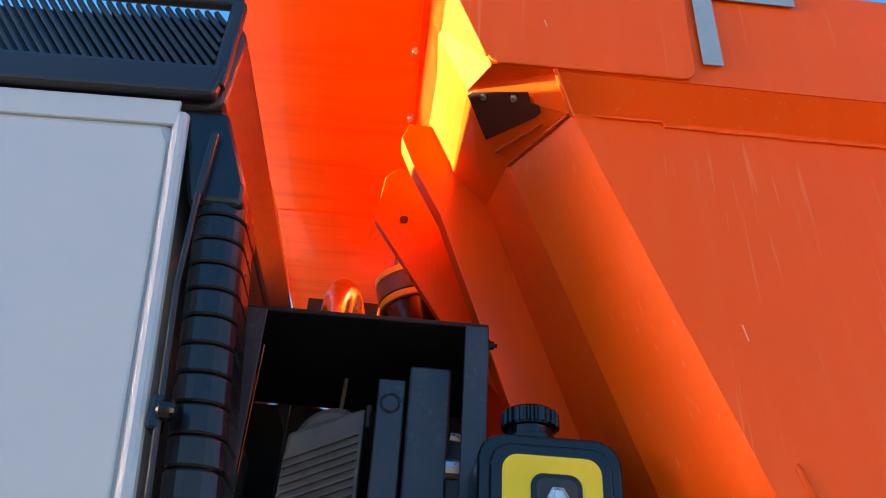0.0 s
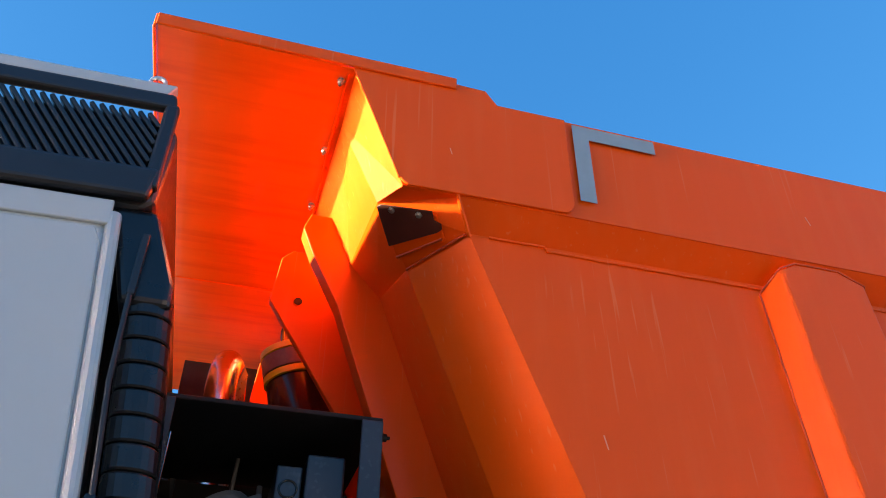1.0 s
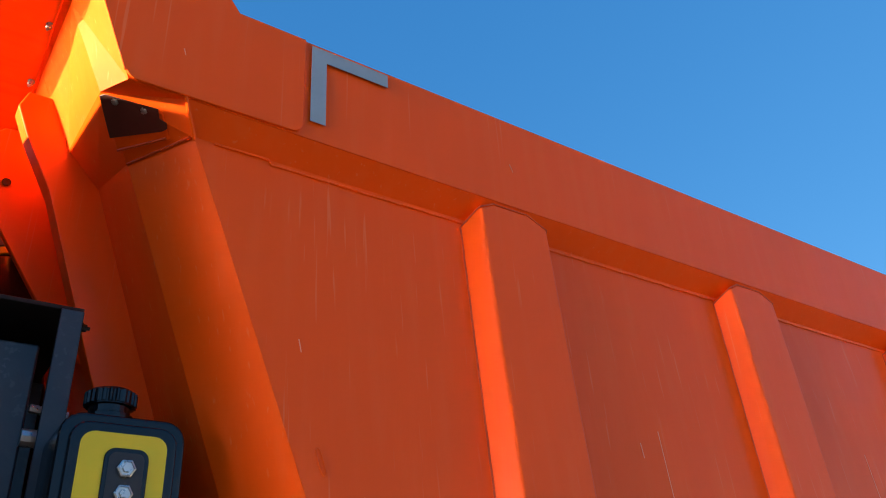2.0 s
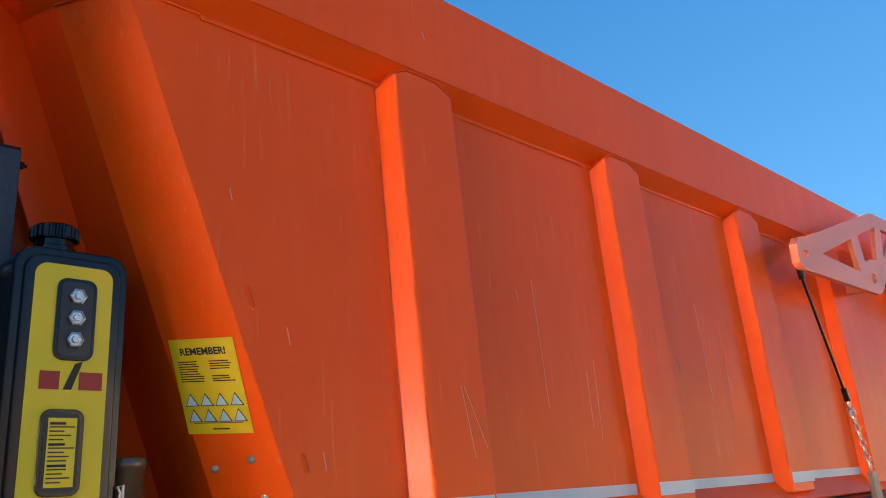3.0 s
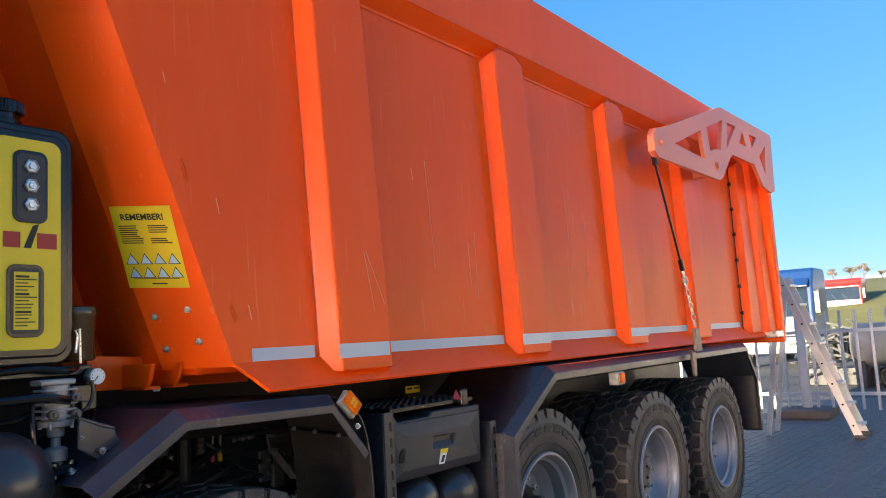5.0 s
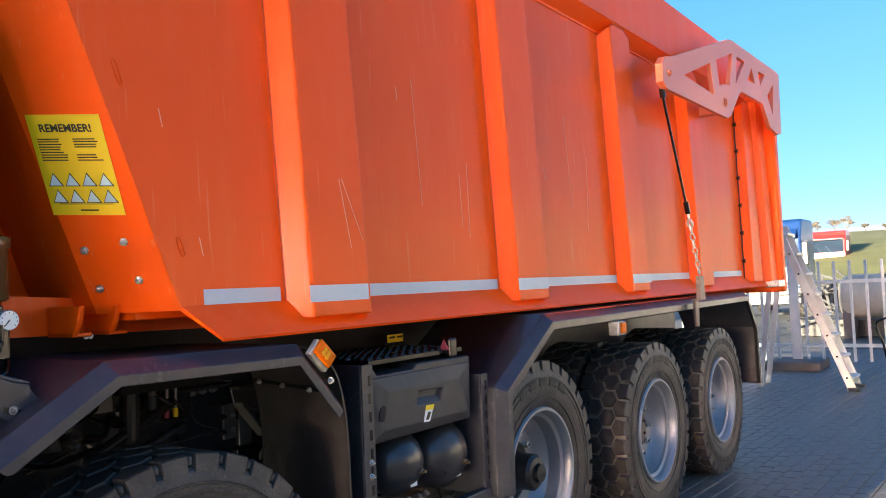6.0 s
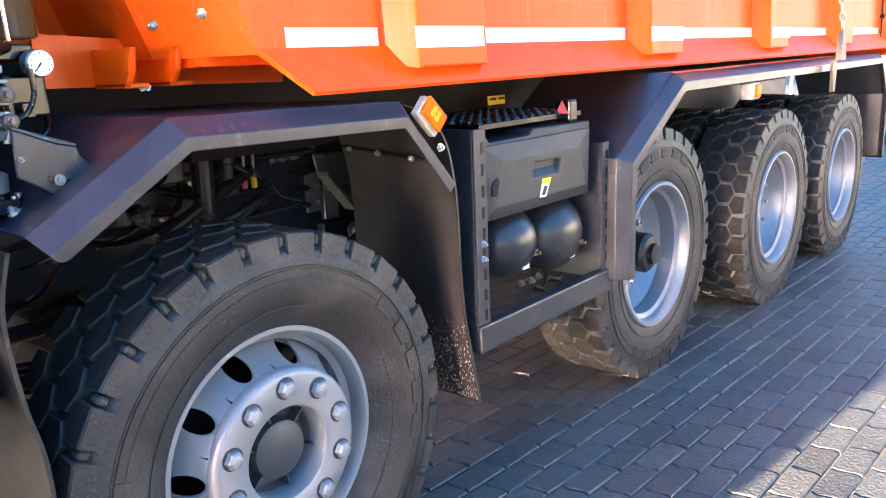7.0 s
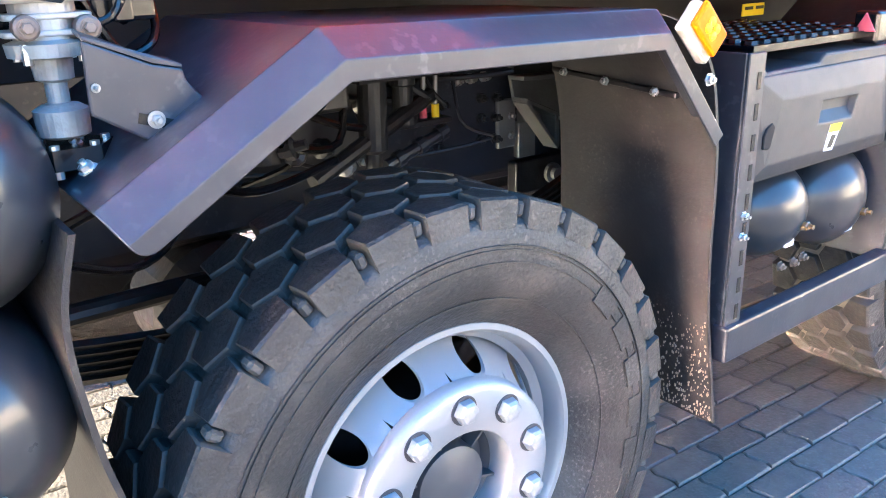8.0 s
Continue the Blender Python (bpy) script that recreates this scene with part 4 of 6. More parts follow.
for k in range(10):
    a = radians(36 * k)
    bm = bmesh.new()
    c = (0.1675 * math.cos(a), 0.184, 0.1675 * math.sin(a))
    lathe(bm, [(0.018, 0), (0.018, 0.022), (0.008, 0.024), (0.008, 0.035)], c, (c[0], -1, c[2]), 6)
    part("wheel_nut", bm, STEEL if k % 3 else GRIME, w3)

# rear axles with twin tyres and deep dished discs
def rear_wheel(x, y0, z, spin):
    w = wheel_base(x, y0, z, spin)
    bm = bmesh.new()
    lathe(bm, [(RL - 0.03, 0.07), (RL - 0.045, 0.12), (0.225, 0.155), (0.205, 0.165), (0.10, 0.165)], (0, 0, 0), (0, 1, 0), 56, close=False)
    smooth_part("disc", bm, SILVER, w, "dished silver wheel disc")
    bm = bmesh.new()
    lathe(bm, [(0.135, 0.17), (0.135, 0.150), (0.12, 0.142), (0.02, 0.140), (0, 0.140)], (0, 0, 0), (0, 1, 0), 32, close=False)
    part("hub", bm, RUSTY, w, "brown grey hub plate")
    for k in range(10):
        a = radians(36 * k)
        bm = bmesh.new()
        c = (0.165 * math.cos(a), 0.165, 0.165 * math.sin(a))
        lathe(bm, [(0.019, 0), (0.019, 0.026), (0.010, 0.028), (0.010, 0.046), (0, 0.047)], c, (c[0], -1, c[2]), 6)
        part("wheel_nut", bm, STEEL, w)
    for k in range(8):
        a = radians(45 * k + 20)
        bm = bmesh.new()
        c = (0.095 * math.cos(a), 0.141, 0.095 * math.sin(a))
        lathe(bm, [(0.010, 0), (0.010, 0.010), (0, 0.011)], c, (c[0], -1, c[2]), 6)
        part("hub_bolt", bm, GRIME, w)
    inner = new("tyre", TYRES)
    inner.parent = w
    inner.location.y = 0.345
    inner.rotation_euler = (0, radians(spin + 7), 0)
    return w


rear_wheel(2.93, -0.03, 0.512, 5)
rear_wheel(4.21, -0.03, 0.512, 17)
# wheels of the far side, partly seen under the truck
for x, z in ((WX, WZ), (1.60, 0.535), (2.93, 0.512), (4.21, 0.512)):
    for dy in ((0.0,) if x < 2 else (0.0, -0.345)):
        ob = new("tyre", TYRES)
        ob.parent = truck
        ob.location = (x, WIDTH - 0.32 + dy, z)
for x, z in ((WX, WZ), (1.60, 0.535), (2.93, 0.512), (4.21, 0.512)):
    bm = bmesh.new()
    lathe(bm, [(0.075, 0.0), (0.075, 0.73), (0.2, 0.83), (0.2, 1.03), (0.075, 1.13), (0.075, 1.86)], (x, 0.30, z), (x, 2, z), 20)
    part("axle", bm, GRIME, truck)

# ---- wheel arches ----
def arch(line, ytop, depth, drop1=0.036, out=0.045, drop2=0.038, th=0.006, corner=0.0):
    """Bent cover: top sheet, sloping edge, upright outer face, mitred at each bend."""
    n = len(line)
    nor = []
    for i in range(n):
        ds = []
        for a, b in ((i - 1, i), (i, i + 1)):
            if 0 <= a and b < n:
                d = Vector((line[b][0] - line[a][0], line[b][1] - line[a][1])).normalized()
                ds.append(Vector((d.y, -d.x)))
        m = sum(ds, Vector((0, 0))).normalized()
        nor.append(m / max(0.3, m.dot(ds[0])))
    bm = bmesh.new()
    rows = []
    for i, ((x, z), m) in enumerate(zip(line, nor)):
        yin = depth[i] if isinstance(depth, list) else depth
        prof = [(0.0, yin), (0.0, ytop), (drop1, ytop - out), (drop1 + drop2, ytop - out), (drop1 + drop2, ytop - out + th), (drop1 + th * 0.5, ytop - out + th), (th, ytop), (th, yin)]
        rows.append([bm.verts.new((x + m.x * d, y, z + m.y * d)) for d, y in prof])
    k = len(rows[0])
    for a, b in zip(rows, rows[1:]):
        for i in range(k):
            bm.faces.new((a[i], a[(i + 1) % k], b[(i + 1) % k], b[i]))
    bm.faces.new(rows[0])
    bm.faces.new(list(reversed(rows[-1])))
    bmesh.ops.recalc_face_normals(bm, faces=bm.faces)
    if corner:      # the front lower corner of the outer face is cut round
        bevel(bm, [e for e in bm.edges if set(e.verts) == {rows[0][3], rows[0][4]}], corner, 5)
    bevel(bm, [e for e in bm.edges if e.calc_face_angle(0) > 0.35], 0.003, 2)
    return bm


part("wheel_arch", arch([(-0.908, 1.118), (-0.622, 1.290), (-0.02, 1.278), (0.010, 1.277), (0.188, 1.075)], -0.012, [0.52, 0.52, 0.52, 0.03, 0.03], drop2=0.027, corner=0.022), CHASSIS, truck, "dark grey bent steel wheel arch")
part("wheel_arch", arch([(1.075, 0.56), (1.085, 1.005), (1.535, 1.285), (4.86, 1.285), (5.12, 0.99), (5.12, 0.53)], -0.035, 0.55), CHASSIS, truck, "long dark grey wheel arch over the rear axles")
for x, y, z in ((-0.887, 0.066, 1.148), (-0.875, 0.15, 1.158), (0.05, -0.052, 1.225), (0.11, -0.052, 1.155)):
    bm = bmesh.new()
    hexnut(bm, (x, y, z), (-0.5, -0.1, 0.85) if x < 0 else (0, -1, 0), 0.009, 0.008)
    part("bolt", bm, STEEL, truck)
# slotted bracket on the arch
bm = bmesh.new()
BY0 = 0.06
br = [(-0.872, 1.290), (-0.80, 1.258), (-0.765, 1.250), (-0.762, 1.235), (-0.738, 1.206), (-0.742, 1.198), (-0.790, 1.164), (-0.805, 1.164), (-0.875, 1.208)]
prism(bm, [(x, BY0, z) for x, z in br], (0.0, 0.008, 0), 0.003)
prism(bm, [(-0.872, BY0, 1.290), (-0.80, BY0, 1.258), (-0.765, BY0, 1.250), (-0.77, BY0 + 0.035, 1.256), (-0.80, BY0 + 0.035, 1.264), (-0.872, BY0 + 0.035, 1.296)], (0, 0, 0.005), 0.0015)
part("arch_bracket", bm, CHASSIS, truck, "dark grey slotted bracket")
bm = bmesh.new()
prism(bm, [(-0.823, BY0 - 0.0015, 1.205), (-0.783, BY0 - 0.0015, 1.192), (-0.786, BY0 - 0.0015, 1.180), (-0.826, BY0 - 0.0015, 1.193)], (0, 0.004, 0))
part("slot", bm, BLACK, truck)
for p, r in (((-0.805, BY0 - 0.002, 1.195), 1.0), ((-0.866, BY0 - 0.002, 1.238), 0.5)):
    bm = bmesh.new()
    lathe(bm, [(0.0105 * r, 0.0), (0.0105 * r, 0.002), (0.008 * r, 0.002)], p, (p[0], -1, p[2]), 16)
    hexnut(bm, p, (0, -1, 0), 0.0065 * r, 0.009)
    part("bolt", bm, CAST, truck)

# marker lamp on the arch
bm = bmesh.new()
lm = Matrix.Translation((0.068, -0.058, 1.243)) @ Matrix.Rotation(radians(44), 4, "Y")
box(bm, -0.046, 0.046, -0.012, 0.012, -0.038, 0.022, 0.005, lm)
lamp = part("marker_lamp", bm, CASTLIGHT, truck, "amber side marker lamp on a pale base")
bm = bmesh.new()
box(bm, -0.043, 0.043, -0.022, -0.010, -0.026, 0.026, 0.006, lm)
part("lens", bm, AMBER, lamp, "amber lens")
bm = bmesh.new()
for a, b in ((0.009, 0.008), (-0.009, 0.008), (0.009, -0.006), (-0.009, -0.006)):
    t = bmesh.new()
    lathe(t, [(0.009, 0), (0.007, 0.003), (0, 0.004)], (a, -0.022, b), (a, -1, b), 10)
    merge(bm, t, lm)
part("reflector_cells", bm, AMBERCELL, lamp)
bm = bmesh.new()
box(bm, 2.235, 2.335, -0.10, -0.04, 1.132, 1.208, 0.008)
lamp2 = part("marker_lamp", bm, CASTLIGHT, truck, "amber lamp in a pale housing")
bm = bmesh.new()
box(bm, 2.255, 2.315, -0.112, -0.065, 1.142, 1.200, 0.006)
part("lens", bm, AMBER, lamp2)

# mud flaps
def flap(pts, y0, y1, th, name, label):
    t = bmesh.new()
    pts = curve_pts([(x, 0, z) for x, z in pts], 6)
    a, b, c, d = [], [], [], []
    for p in pts:
        a.append(t.verts.new((p.x, y0, p.z))); b.append(t.verts.new((p.x, y1, p.z)))
        c.append(t.verts.new((p.x + th, y0, p.z))); d.append(t.verts.new((p.x + th, y1, p.z)))
    for i in range(len(pts) - 1):
        for u, v in ((a, b), (b, d), (d, c), (c, a)):
            t.faces.new((u[i], v[i], v[i + 1], u[i + 1]))
    for i in (0, -1):
        t.faces.new((a[i], b[i], d[i], c[i]))
    return part(name, t, FLAP, truck, label, smooth=False)


flap([(-0.02, 1.279), (0.10, 1.245), (0.185, 1.17), (0.222, 1.05), (0.234, 0.92), (0.236, 0.79), (0.248, 0.65), (0.278, 0.50), (0.305, 0.362)], 0.0, 0.42, 0.008, "mud_flap", "black rubber mud flap with dried mud splashes at its foot")
# dried mud splashes towards the foot of the flap
bm = bmesh.new()
random.seed(31)
for k in range(620):
    z = 0.37 + 0.26 * random.random() ** 1.5
    y = 0.006 + 0.30 * random.random() ** 1.3
    if z < 0.5:
        x = 0.305 - (z - 0.362) * 0.1957
    else:
        x = 0.278 - (z - 0.50) * 0.2
    s = random.uniform(0.0006, 0.0021)
    prism(bm, [(x - 0.0016, y + s * math.cos(a) * random.uniform(0.6, 1.2), z + s * 2.2 * math.sin(a)) for a in (0.3, 1.5, 2.6, 3.9, 5.2)], (0.004, 0, 0))
part("dried_mud", bm, MUD, truck, "pale brown dried mud specks", kind="stuff")
flap([(-0.93, 1.09), (-0.955, 0.98), (-0.945, 0.82), (-0.925, 0.68), (-0.93, 0.40)], 0.02, 0.50, 0.008, "mud_flap", "dusty black rubber mud flap")
bm = bmesh.new()
prism(bm, [(0.198, 0.42, 1.135), (0.198, 0.08, 1.108), (0.198, 0.08, 1.096), (0.198, 0.42, 1.123)], (0.016, 0, 0), 0.003)
part("flap_rail", bm, GRIME, truck)
for y in (0.13, 0.26, 0.38):
    bm = bmesh.new()
    hexnut(bm, (0.198, y, 1.096 + 0.08 * y), (-1, 0, 0), 0.008, 0.008)
    part("bolt", bm, STEEL, truck)

# ---- chassis and running gear ----
bm = bmesh.new()
prism(bm, [(-3.5, 0.88, 0.80), (-3.5, 0.80, 0.80), (-3.5, 0.80, 1.20), (-3.5, 0.88, 1.20), (-3.5, 0.88, 1.19), (-3.5, 0.81, 1.19), (-3.5, 0.81, 0.81), (-3.5, 0.88, 0.81)], (9.1, 0, 0))
part("chassis_rail", bm, CHASSIS, truck, "dark grey chassis rail")
bm = bmesh.new()
prism(bm, [(-3.5, 1.66, 0.80), (5.6, 1.66, 0.80), (5.6, 1.66, 1.20), (-3.5, 1.66, 1.20)], (0, 0.01, 0))
part("chassis_rail", bm, CHASSIS, truck)
for x in (-2.6, -1.0, 0.45, 2.2, 3.6, 5.2):
    bm = bmesh.new()
    box(bm, x, x + 0.12, 0.82, 1.66, 0.85, 1.12)
    part("cross_member", bm, GRIME, truck)
bm = bmesh.new()
cyl(bm, (-1.75, 1.23, 0.78), (0.0, 1.23, 0.78), 0.13, 20)
part("gearbox", bm, GRIME, truck, "oily dark gearbox")
bm = bmesh.new()
cyl(bm, (0.0, 1.23, 0.72), (2.9, 1.23, 0.60), 0.06, 14)
part("drive_shaft", bm, GRIME, truck)
bm = bmesh.new()
box(bm, -3.4, -1.75, 0.85, 1.62, 0.62, 1.35, 0.05)
part("engine", bm, GRIME, truck)
# unseen bumper and first axle, added to block low sun under the cab
bm = bmesh.new()
box(bm, -3.75, -3.5, 0.0, WIDTH, 0.52, 1.05, 0.05)
part("front_bumper", bm, CHASSIS, truck)
for y in (0.05, WIDTH - 0.365):
    ob = new("tyre", TYRES)
    ob.parent = truck
    ob.location = (-2.35, y, 0.53)
for x, z, m in ((0.218, 1.067, STEEL), (0.264, 1.068, STEEL), (0.313, 1.069, STEEL), (0.302, 1.012, GRIME), (0.358, 1.008, GRIME), (0.301, 0.957, GRIME), (0.354, 0.953, GRIME), (0.403, 0.952, CAST),
                (0.30, 0.898, GRIME), (0.353, 0.893, GRIME), (0.402, 0.896, CAST), (0.15, 0.90, GRIME), (0.172, 1.008, GRIME), (-0.087, 0.902, CAST), (-0.083, 1.018, GRIME), (-0.2, 1.10, GRIME), (-0.3, 1.10, GRIME)):
    bm = bmesh.new()
    hexnut(bm, (x, 0.80, z), (0, -1, 0), 0.012, 0.018)
    part("bolt", bm, m, truck)
bm = bmesh.new()
prism(bm, [(0.372, 0.755, 1.070), (0.56, 0.755, 1.062), (0.57, 0.755, 0.845), (0.51, 0.755, 0.855), (0.462, 0.755, 0.915), (0.388, 0.755, 1.0)], (0, 0.012, 0), 0.004)
for a, b in (((0.385, 1.005), (0.56, 0.93)), ((0.372, 1.065), (0.56, 1.058)), ((0.388, 1.0), (0.51, 0.857)), ((0.50, 0.955), (0.505, 0.86))):
    d = Vector((b[0] - a[0], 0, b[1] - a[1])).normalized()
    n = Vector((-d.z, 0, d.x)) * 0.006
    prism(bm, [Vector((a[0], 0.70, a[1])) - n, Vector((b[0], 0.70, b[1])) - n, Vector((b[0], 0.70, b[1])) + n, Vector((a[0], 0.70, a[1])) + n], (0, 0.06, 0), 0.002, seg=1)
box(bm, 0.44, 0.52, 0.76, 0.80, 0.93, 1.05)
part("cast_bracket", bm, CAST, truck, "grey ribbed cast bracket")
for q in ((0.355, 0.42, 0.785, 0.80, 0.862, 1.0), (0.424, 0.49, 0.775, 0.80, 0.826, 0.93)):
    bm = bmesh.new()
    box(bm, *q, 0.004)
    part("mount_plate", bm, CAST, truck)
bm = bmesh.new()
lathe(bm, [(0.03, 0.0), (0.03, 0.012), (0.018, 0.014), (0.018, 0.03)], (0.52, 0.74, 0.775), (0.52, -1, 0.775), 16)
part("bolt", bm, CAST, truck)
bm = bmesh.new()
box(bm, 0.40, 0.62, 0.76, 0.80, 0.72, 0.82, 0.006)
part("spring_hanger", bm, GRIME, truck)

# dark plate added to black out the bright ground behind the arch
bm = bmesh.new()
prism(bm, [(-1.45, 0.90, 0.66), (-0.75, 0.90, 0.62), (-0.55, 0.90, 0.80), (-0.55, 0.90, 1.20), (-1.45, 0.90, 1.20)], (0, 0.03, 0), 0.004)
part("frame_bracket", bm, GRIME, truck, "dark plate added to hide the bright ground behind")
# springs, rods and hoses above the front wheel
bm = bmesh.new()
for k in range(5):
    tube(bm, curve_pts([(-1.25, 0.62, 0.72 + k * 0.018), (-0.8, 0.62, 0.62 + k * 0.018), (-0.35, 0.62, 0.58 + k * 0.018), (0.1, 0.62, 0.62 + k * 0.018), (0.5, 0.62, 0.74 + k * 0.018)], 5), 0.011, 4)
part("leaf_spring", bm, GRIME, truck, "oily leaf spring pack")
bm = bmesh.new()
lathe(bm, [(0.03, 0), (0.034, 0.02), (0.034, 0.24), (0.02, 0.25), (0.02, 0.42), (0.028, 0.44)], (-0.13, 0.66, 1.20), (-0.15, 0.66, 0.5), 16)
cyl(bm, (-0.32, 0.62, 0.92), (0.06, 0.70, 1.06), 0.02, 12)
cyl(bm, (-1.3, 0.55, 0.79), (-0.5, 0.60, 0.77), 0.022, 12)
box(bm, -0.30, -0.20, 0.64, 0.74, 1.06, 1.18, 0.01)
lathe(bm, [(0.05, 0), (0.05, 0.1), (0.03, 0.12)], (-0.42, 0.65, 0.98), (-0.42, 0.65, 2.0), 16)
part("shock_absorber", bm, GRIME, truck)
for k, pts in enumerate((((-0.55, 0.7, 1.22), (-0.45, 0.6, 1.05), (-0.25, 0.62, 1.0), (-0.2, 0.7, 1.2)), ((-0.35, 0.72, 1.22), (-0.33, 0.64, 1.08), (-0.12, 0.66, 1.02), (-0.06, 0.74, 1.2)),
                         ((-0.95, 0.5, 0.95), (-0.75, 0.52, 0.86), (-0.6, 0.6, 0.92), (-0.45, 0.65, 1.1)), ((-0.9, 0.4, 0.98), (-0.7, 0.45, 1.02), (-0.5, 0.5, 0.96), (-0.3, 0.55, 0.98)))):
    bm = bmesh.new()
    tube(bm, curve_pts(pts, 6), 0.009, 8)
    part("air_hose", bm, BLACK, truck)
for x, z0, z1, m in ((0.037, 1.005, 1.035, REDLENS), (0.074, 1.003, 1.035, YELLOW)):
    bm = bmesh.new()
    cyl(bm, (x, 0.70, z0), (x, 0.70, z1), 0.010, 10)
    part("hose_fitting", bm, m, truck)
    bm = bmesh.new()
    cyl(bm, (x, 0.70, z1), (x + 0.004, 0.70, z1 + 0.08), 0.006, 8)
    part("hose_fitting", bm, CAST, truck)
bm = bmesh.new()
lathe(bm, [(0.0, 0.0), (0.028, 0.002), (0.034, 0.01), (0.034, 0.03), (0.026, 0.034), (0.026, 0.10), (0.032, 0.104), (0.032, 0.14)], (-0.022, 0.70, 0.99), (-0.022, 0.70, 2), 18)
part("air_valve", bm, GRIME, truck)
bm = bmesh.new()
box(bm, -0.10, 0.12, 0.69, 0.78, 0.985, 1.0, 0.004)
part("valve_shelf", bm, GRIME, truck)
bm = bmesh.new()
cyl(bm, (-0.085, 0.69, 0.905), (0.10, 0.69, 0.968), 0.016, 12)
for s_ in (0.15, 0.5, 0.85):
    c0 = Vector((-0.085, 0.69, 0.905)).lerp(Vector((0.10, 0.69, 0.968)), s_)
    cyl(bm, c0, c0 + Vector((0.02, 0, 0.007)), 0.021, 12)
part("sleeve_pipe", bm, CHASSIS, truck)
for k, (x, y, z) in enumerate(((-0.24, 0.68, 0.976), (-0.19, 0.68, 0.924), (-0.33, 0.66, 0.974), (-0.28, 0.70, 1.06), (-0.14, 0.72, 1.05), (-0.4, 0.62, 1.0))):
    bm = bmesh.new()
    lathe(bm, [(0.016, 0), (0.016, 0.02), (0.024, 0.022), (0.024, 0.04), (0.012, 0.045), (0.012, 0.07)], (x, y, z), (x - 1 + k * 0.3, y - 0.5, z + 0.2), 10)
    part("hose_fitting", bm, (GRIME, CAST, PLASTIC)[k % 3], truck)
random.seed(31)
for k in range(14):
    x, z = random.uniform(-0.5, 0.2), random.uniform(0.92, 1.15)
    bm = bmesh.new()
    tube(bm, curve_pts([(x, 0.79, 1.2), (x + random.uniform(-0.04, 0.04), random.uniform(0.68, 0.76), z + 0.06), (x + random.uniform(-0.12, 0.12), random.uniform(0.62, 0.74), z), (x + random.uniform(-0.25, 0.25), 0.79, z - random.uniform(-0.05, 0.1))], 6), random.choice((0.005, 0.007, 0.01)), 7)
    part("air_hose", bm, (BLACK, PLASTIC, GRIME)[k % 3], truck)

# ---- locker with steps between the axles ----
bm = bmesh.new()
lf = [(0.380, 0.894), (0.998, 0.892), (1.010, 1.145), (0.66, 1.149), (0.635, 1.131), (0.431, 1.129), (0.406, 1.158), (0.395, 1.165), (0.380, 1.165)]
prism(bm, [(x, 0.030, z) for x, z in lf], (0, 0.44, 0), 0.010)
locker = part("locker", bm, SHELL, truck, "dark grey plastic locker with studded step top")
# bulged front: four sloping faces round a flat field with a grip opening
bm = bmesh.new()
OUT = [(0.386, 0.900), (0.992, 0.898), (1.003, 1.122), (0.386, 1.122)]
FIELD = [(0.43, 0.935), (0.955, 0.93), (0.90, 1.065), (0.47, 1.07)]
GRIP = [(0.627, 0.996), (0.778, 0.993), (0.794, 1.043), (0.636, 1.047)]
DEEP = [(0.632, 1.004), (0.772, 1.001), (0.788, 1.041), (0.642, 1.045)]
rows = [[bm.verts.new((x, y, z)) for x, z in ring] for ring, y in ((OUT, 0.031), (OUT, 0.026), (FIELD, 0.012), (GRIP, 0.012))]
deep = [bm.verts.new((x, y, z)) for (x, z), y in zip(DEEP, (0.018, 0.018, 0.045, 0.045))]
rows.append(deep)
for a, b in zip(rows, rows[1:]):
    for i in range(4):
        j = (i + 1) % 4
        bm.faces.new((a[i], a[j], b[j], b[i]))
bm.faces.new(deep)
bmesh.ops.recalc_face_normals(bm, faces=bm.faces)
bevel(bm, [e for e in bm.edges if e.calc_face_angle(0) > 0.1], 0.004, 2)
part("front_panel", bm, SHELL, locker)
bm = bmesh.new()
prism(bm, [(0.415, 0.0125, 0.972), (0.435, 0.0125, 0.968), (0.458, 0.0125, 0.985), (0.458, 0.0125, 1.012), (0.442, 0.0125, 1.026), (0.424, 0.0125, 1.016), (0.415, 0.0125, 1.0)], (0, 0.02, 0), 0.002, seg=1)
part("lock_hole", bm, MATTBLACK, locker)
bm = bmesh.new()
prism(bm, [(0.662, 0.0118, 0.930), (0.70, 0.0118, 0.928), (0.730, 0.0118, 0.987), (0.680, 0.0118, 0.989)], (0, -0.0012, 0))
part("label_plate", bm, WHITEINK, locker, "small white and yellow pictogram label")
bm = bmesh.new()
prism(bm, [(0.673, 0.0104, 0.972), (0.722, 0.0104, 0.970), (0.731, 0.0104, 0.988), (0.680, 0.0104, 0.990)], (0, -0.001, 0))
part("label_band", bm, YELLOW, locker)
bm = bmesh.new()
prism(bm, [(0.674, 0.0104, 0.936), (0.692, 0.0104, 0.936), (0.708, 0.0104, 0.962), (0.690, 0.0104, 0.965)], (0, -0.001, 0))
part("label_mark", bm, INK, locker)
bm = bmesh.new()
box(bm, 0.42, 1.0, 0.06, 0.50, 1.165, 1.18)
for i in range(12):
    for j in range(8):
        lathe(bm, [(0.019, 0), (0.017, 0.008), (0.010, 0.009)], (0.45 + i * 0.047 + (0.022 if j % 2 else 0), 0.09 + j * 0.053, 1.18), (0.45 + i * 0.047 + (0.022 if j % 2 else 0), 0.09 + j * 0.053, 2), 8)
part("step_plate", bm, BLACK, locker, "black studded step plate")
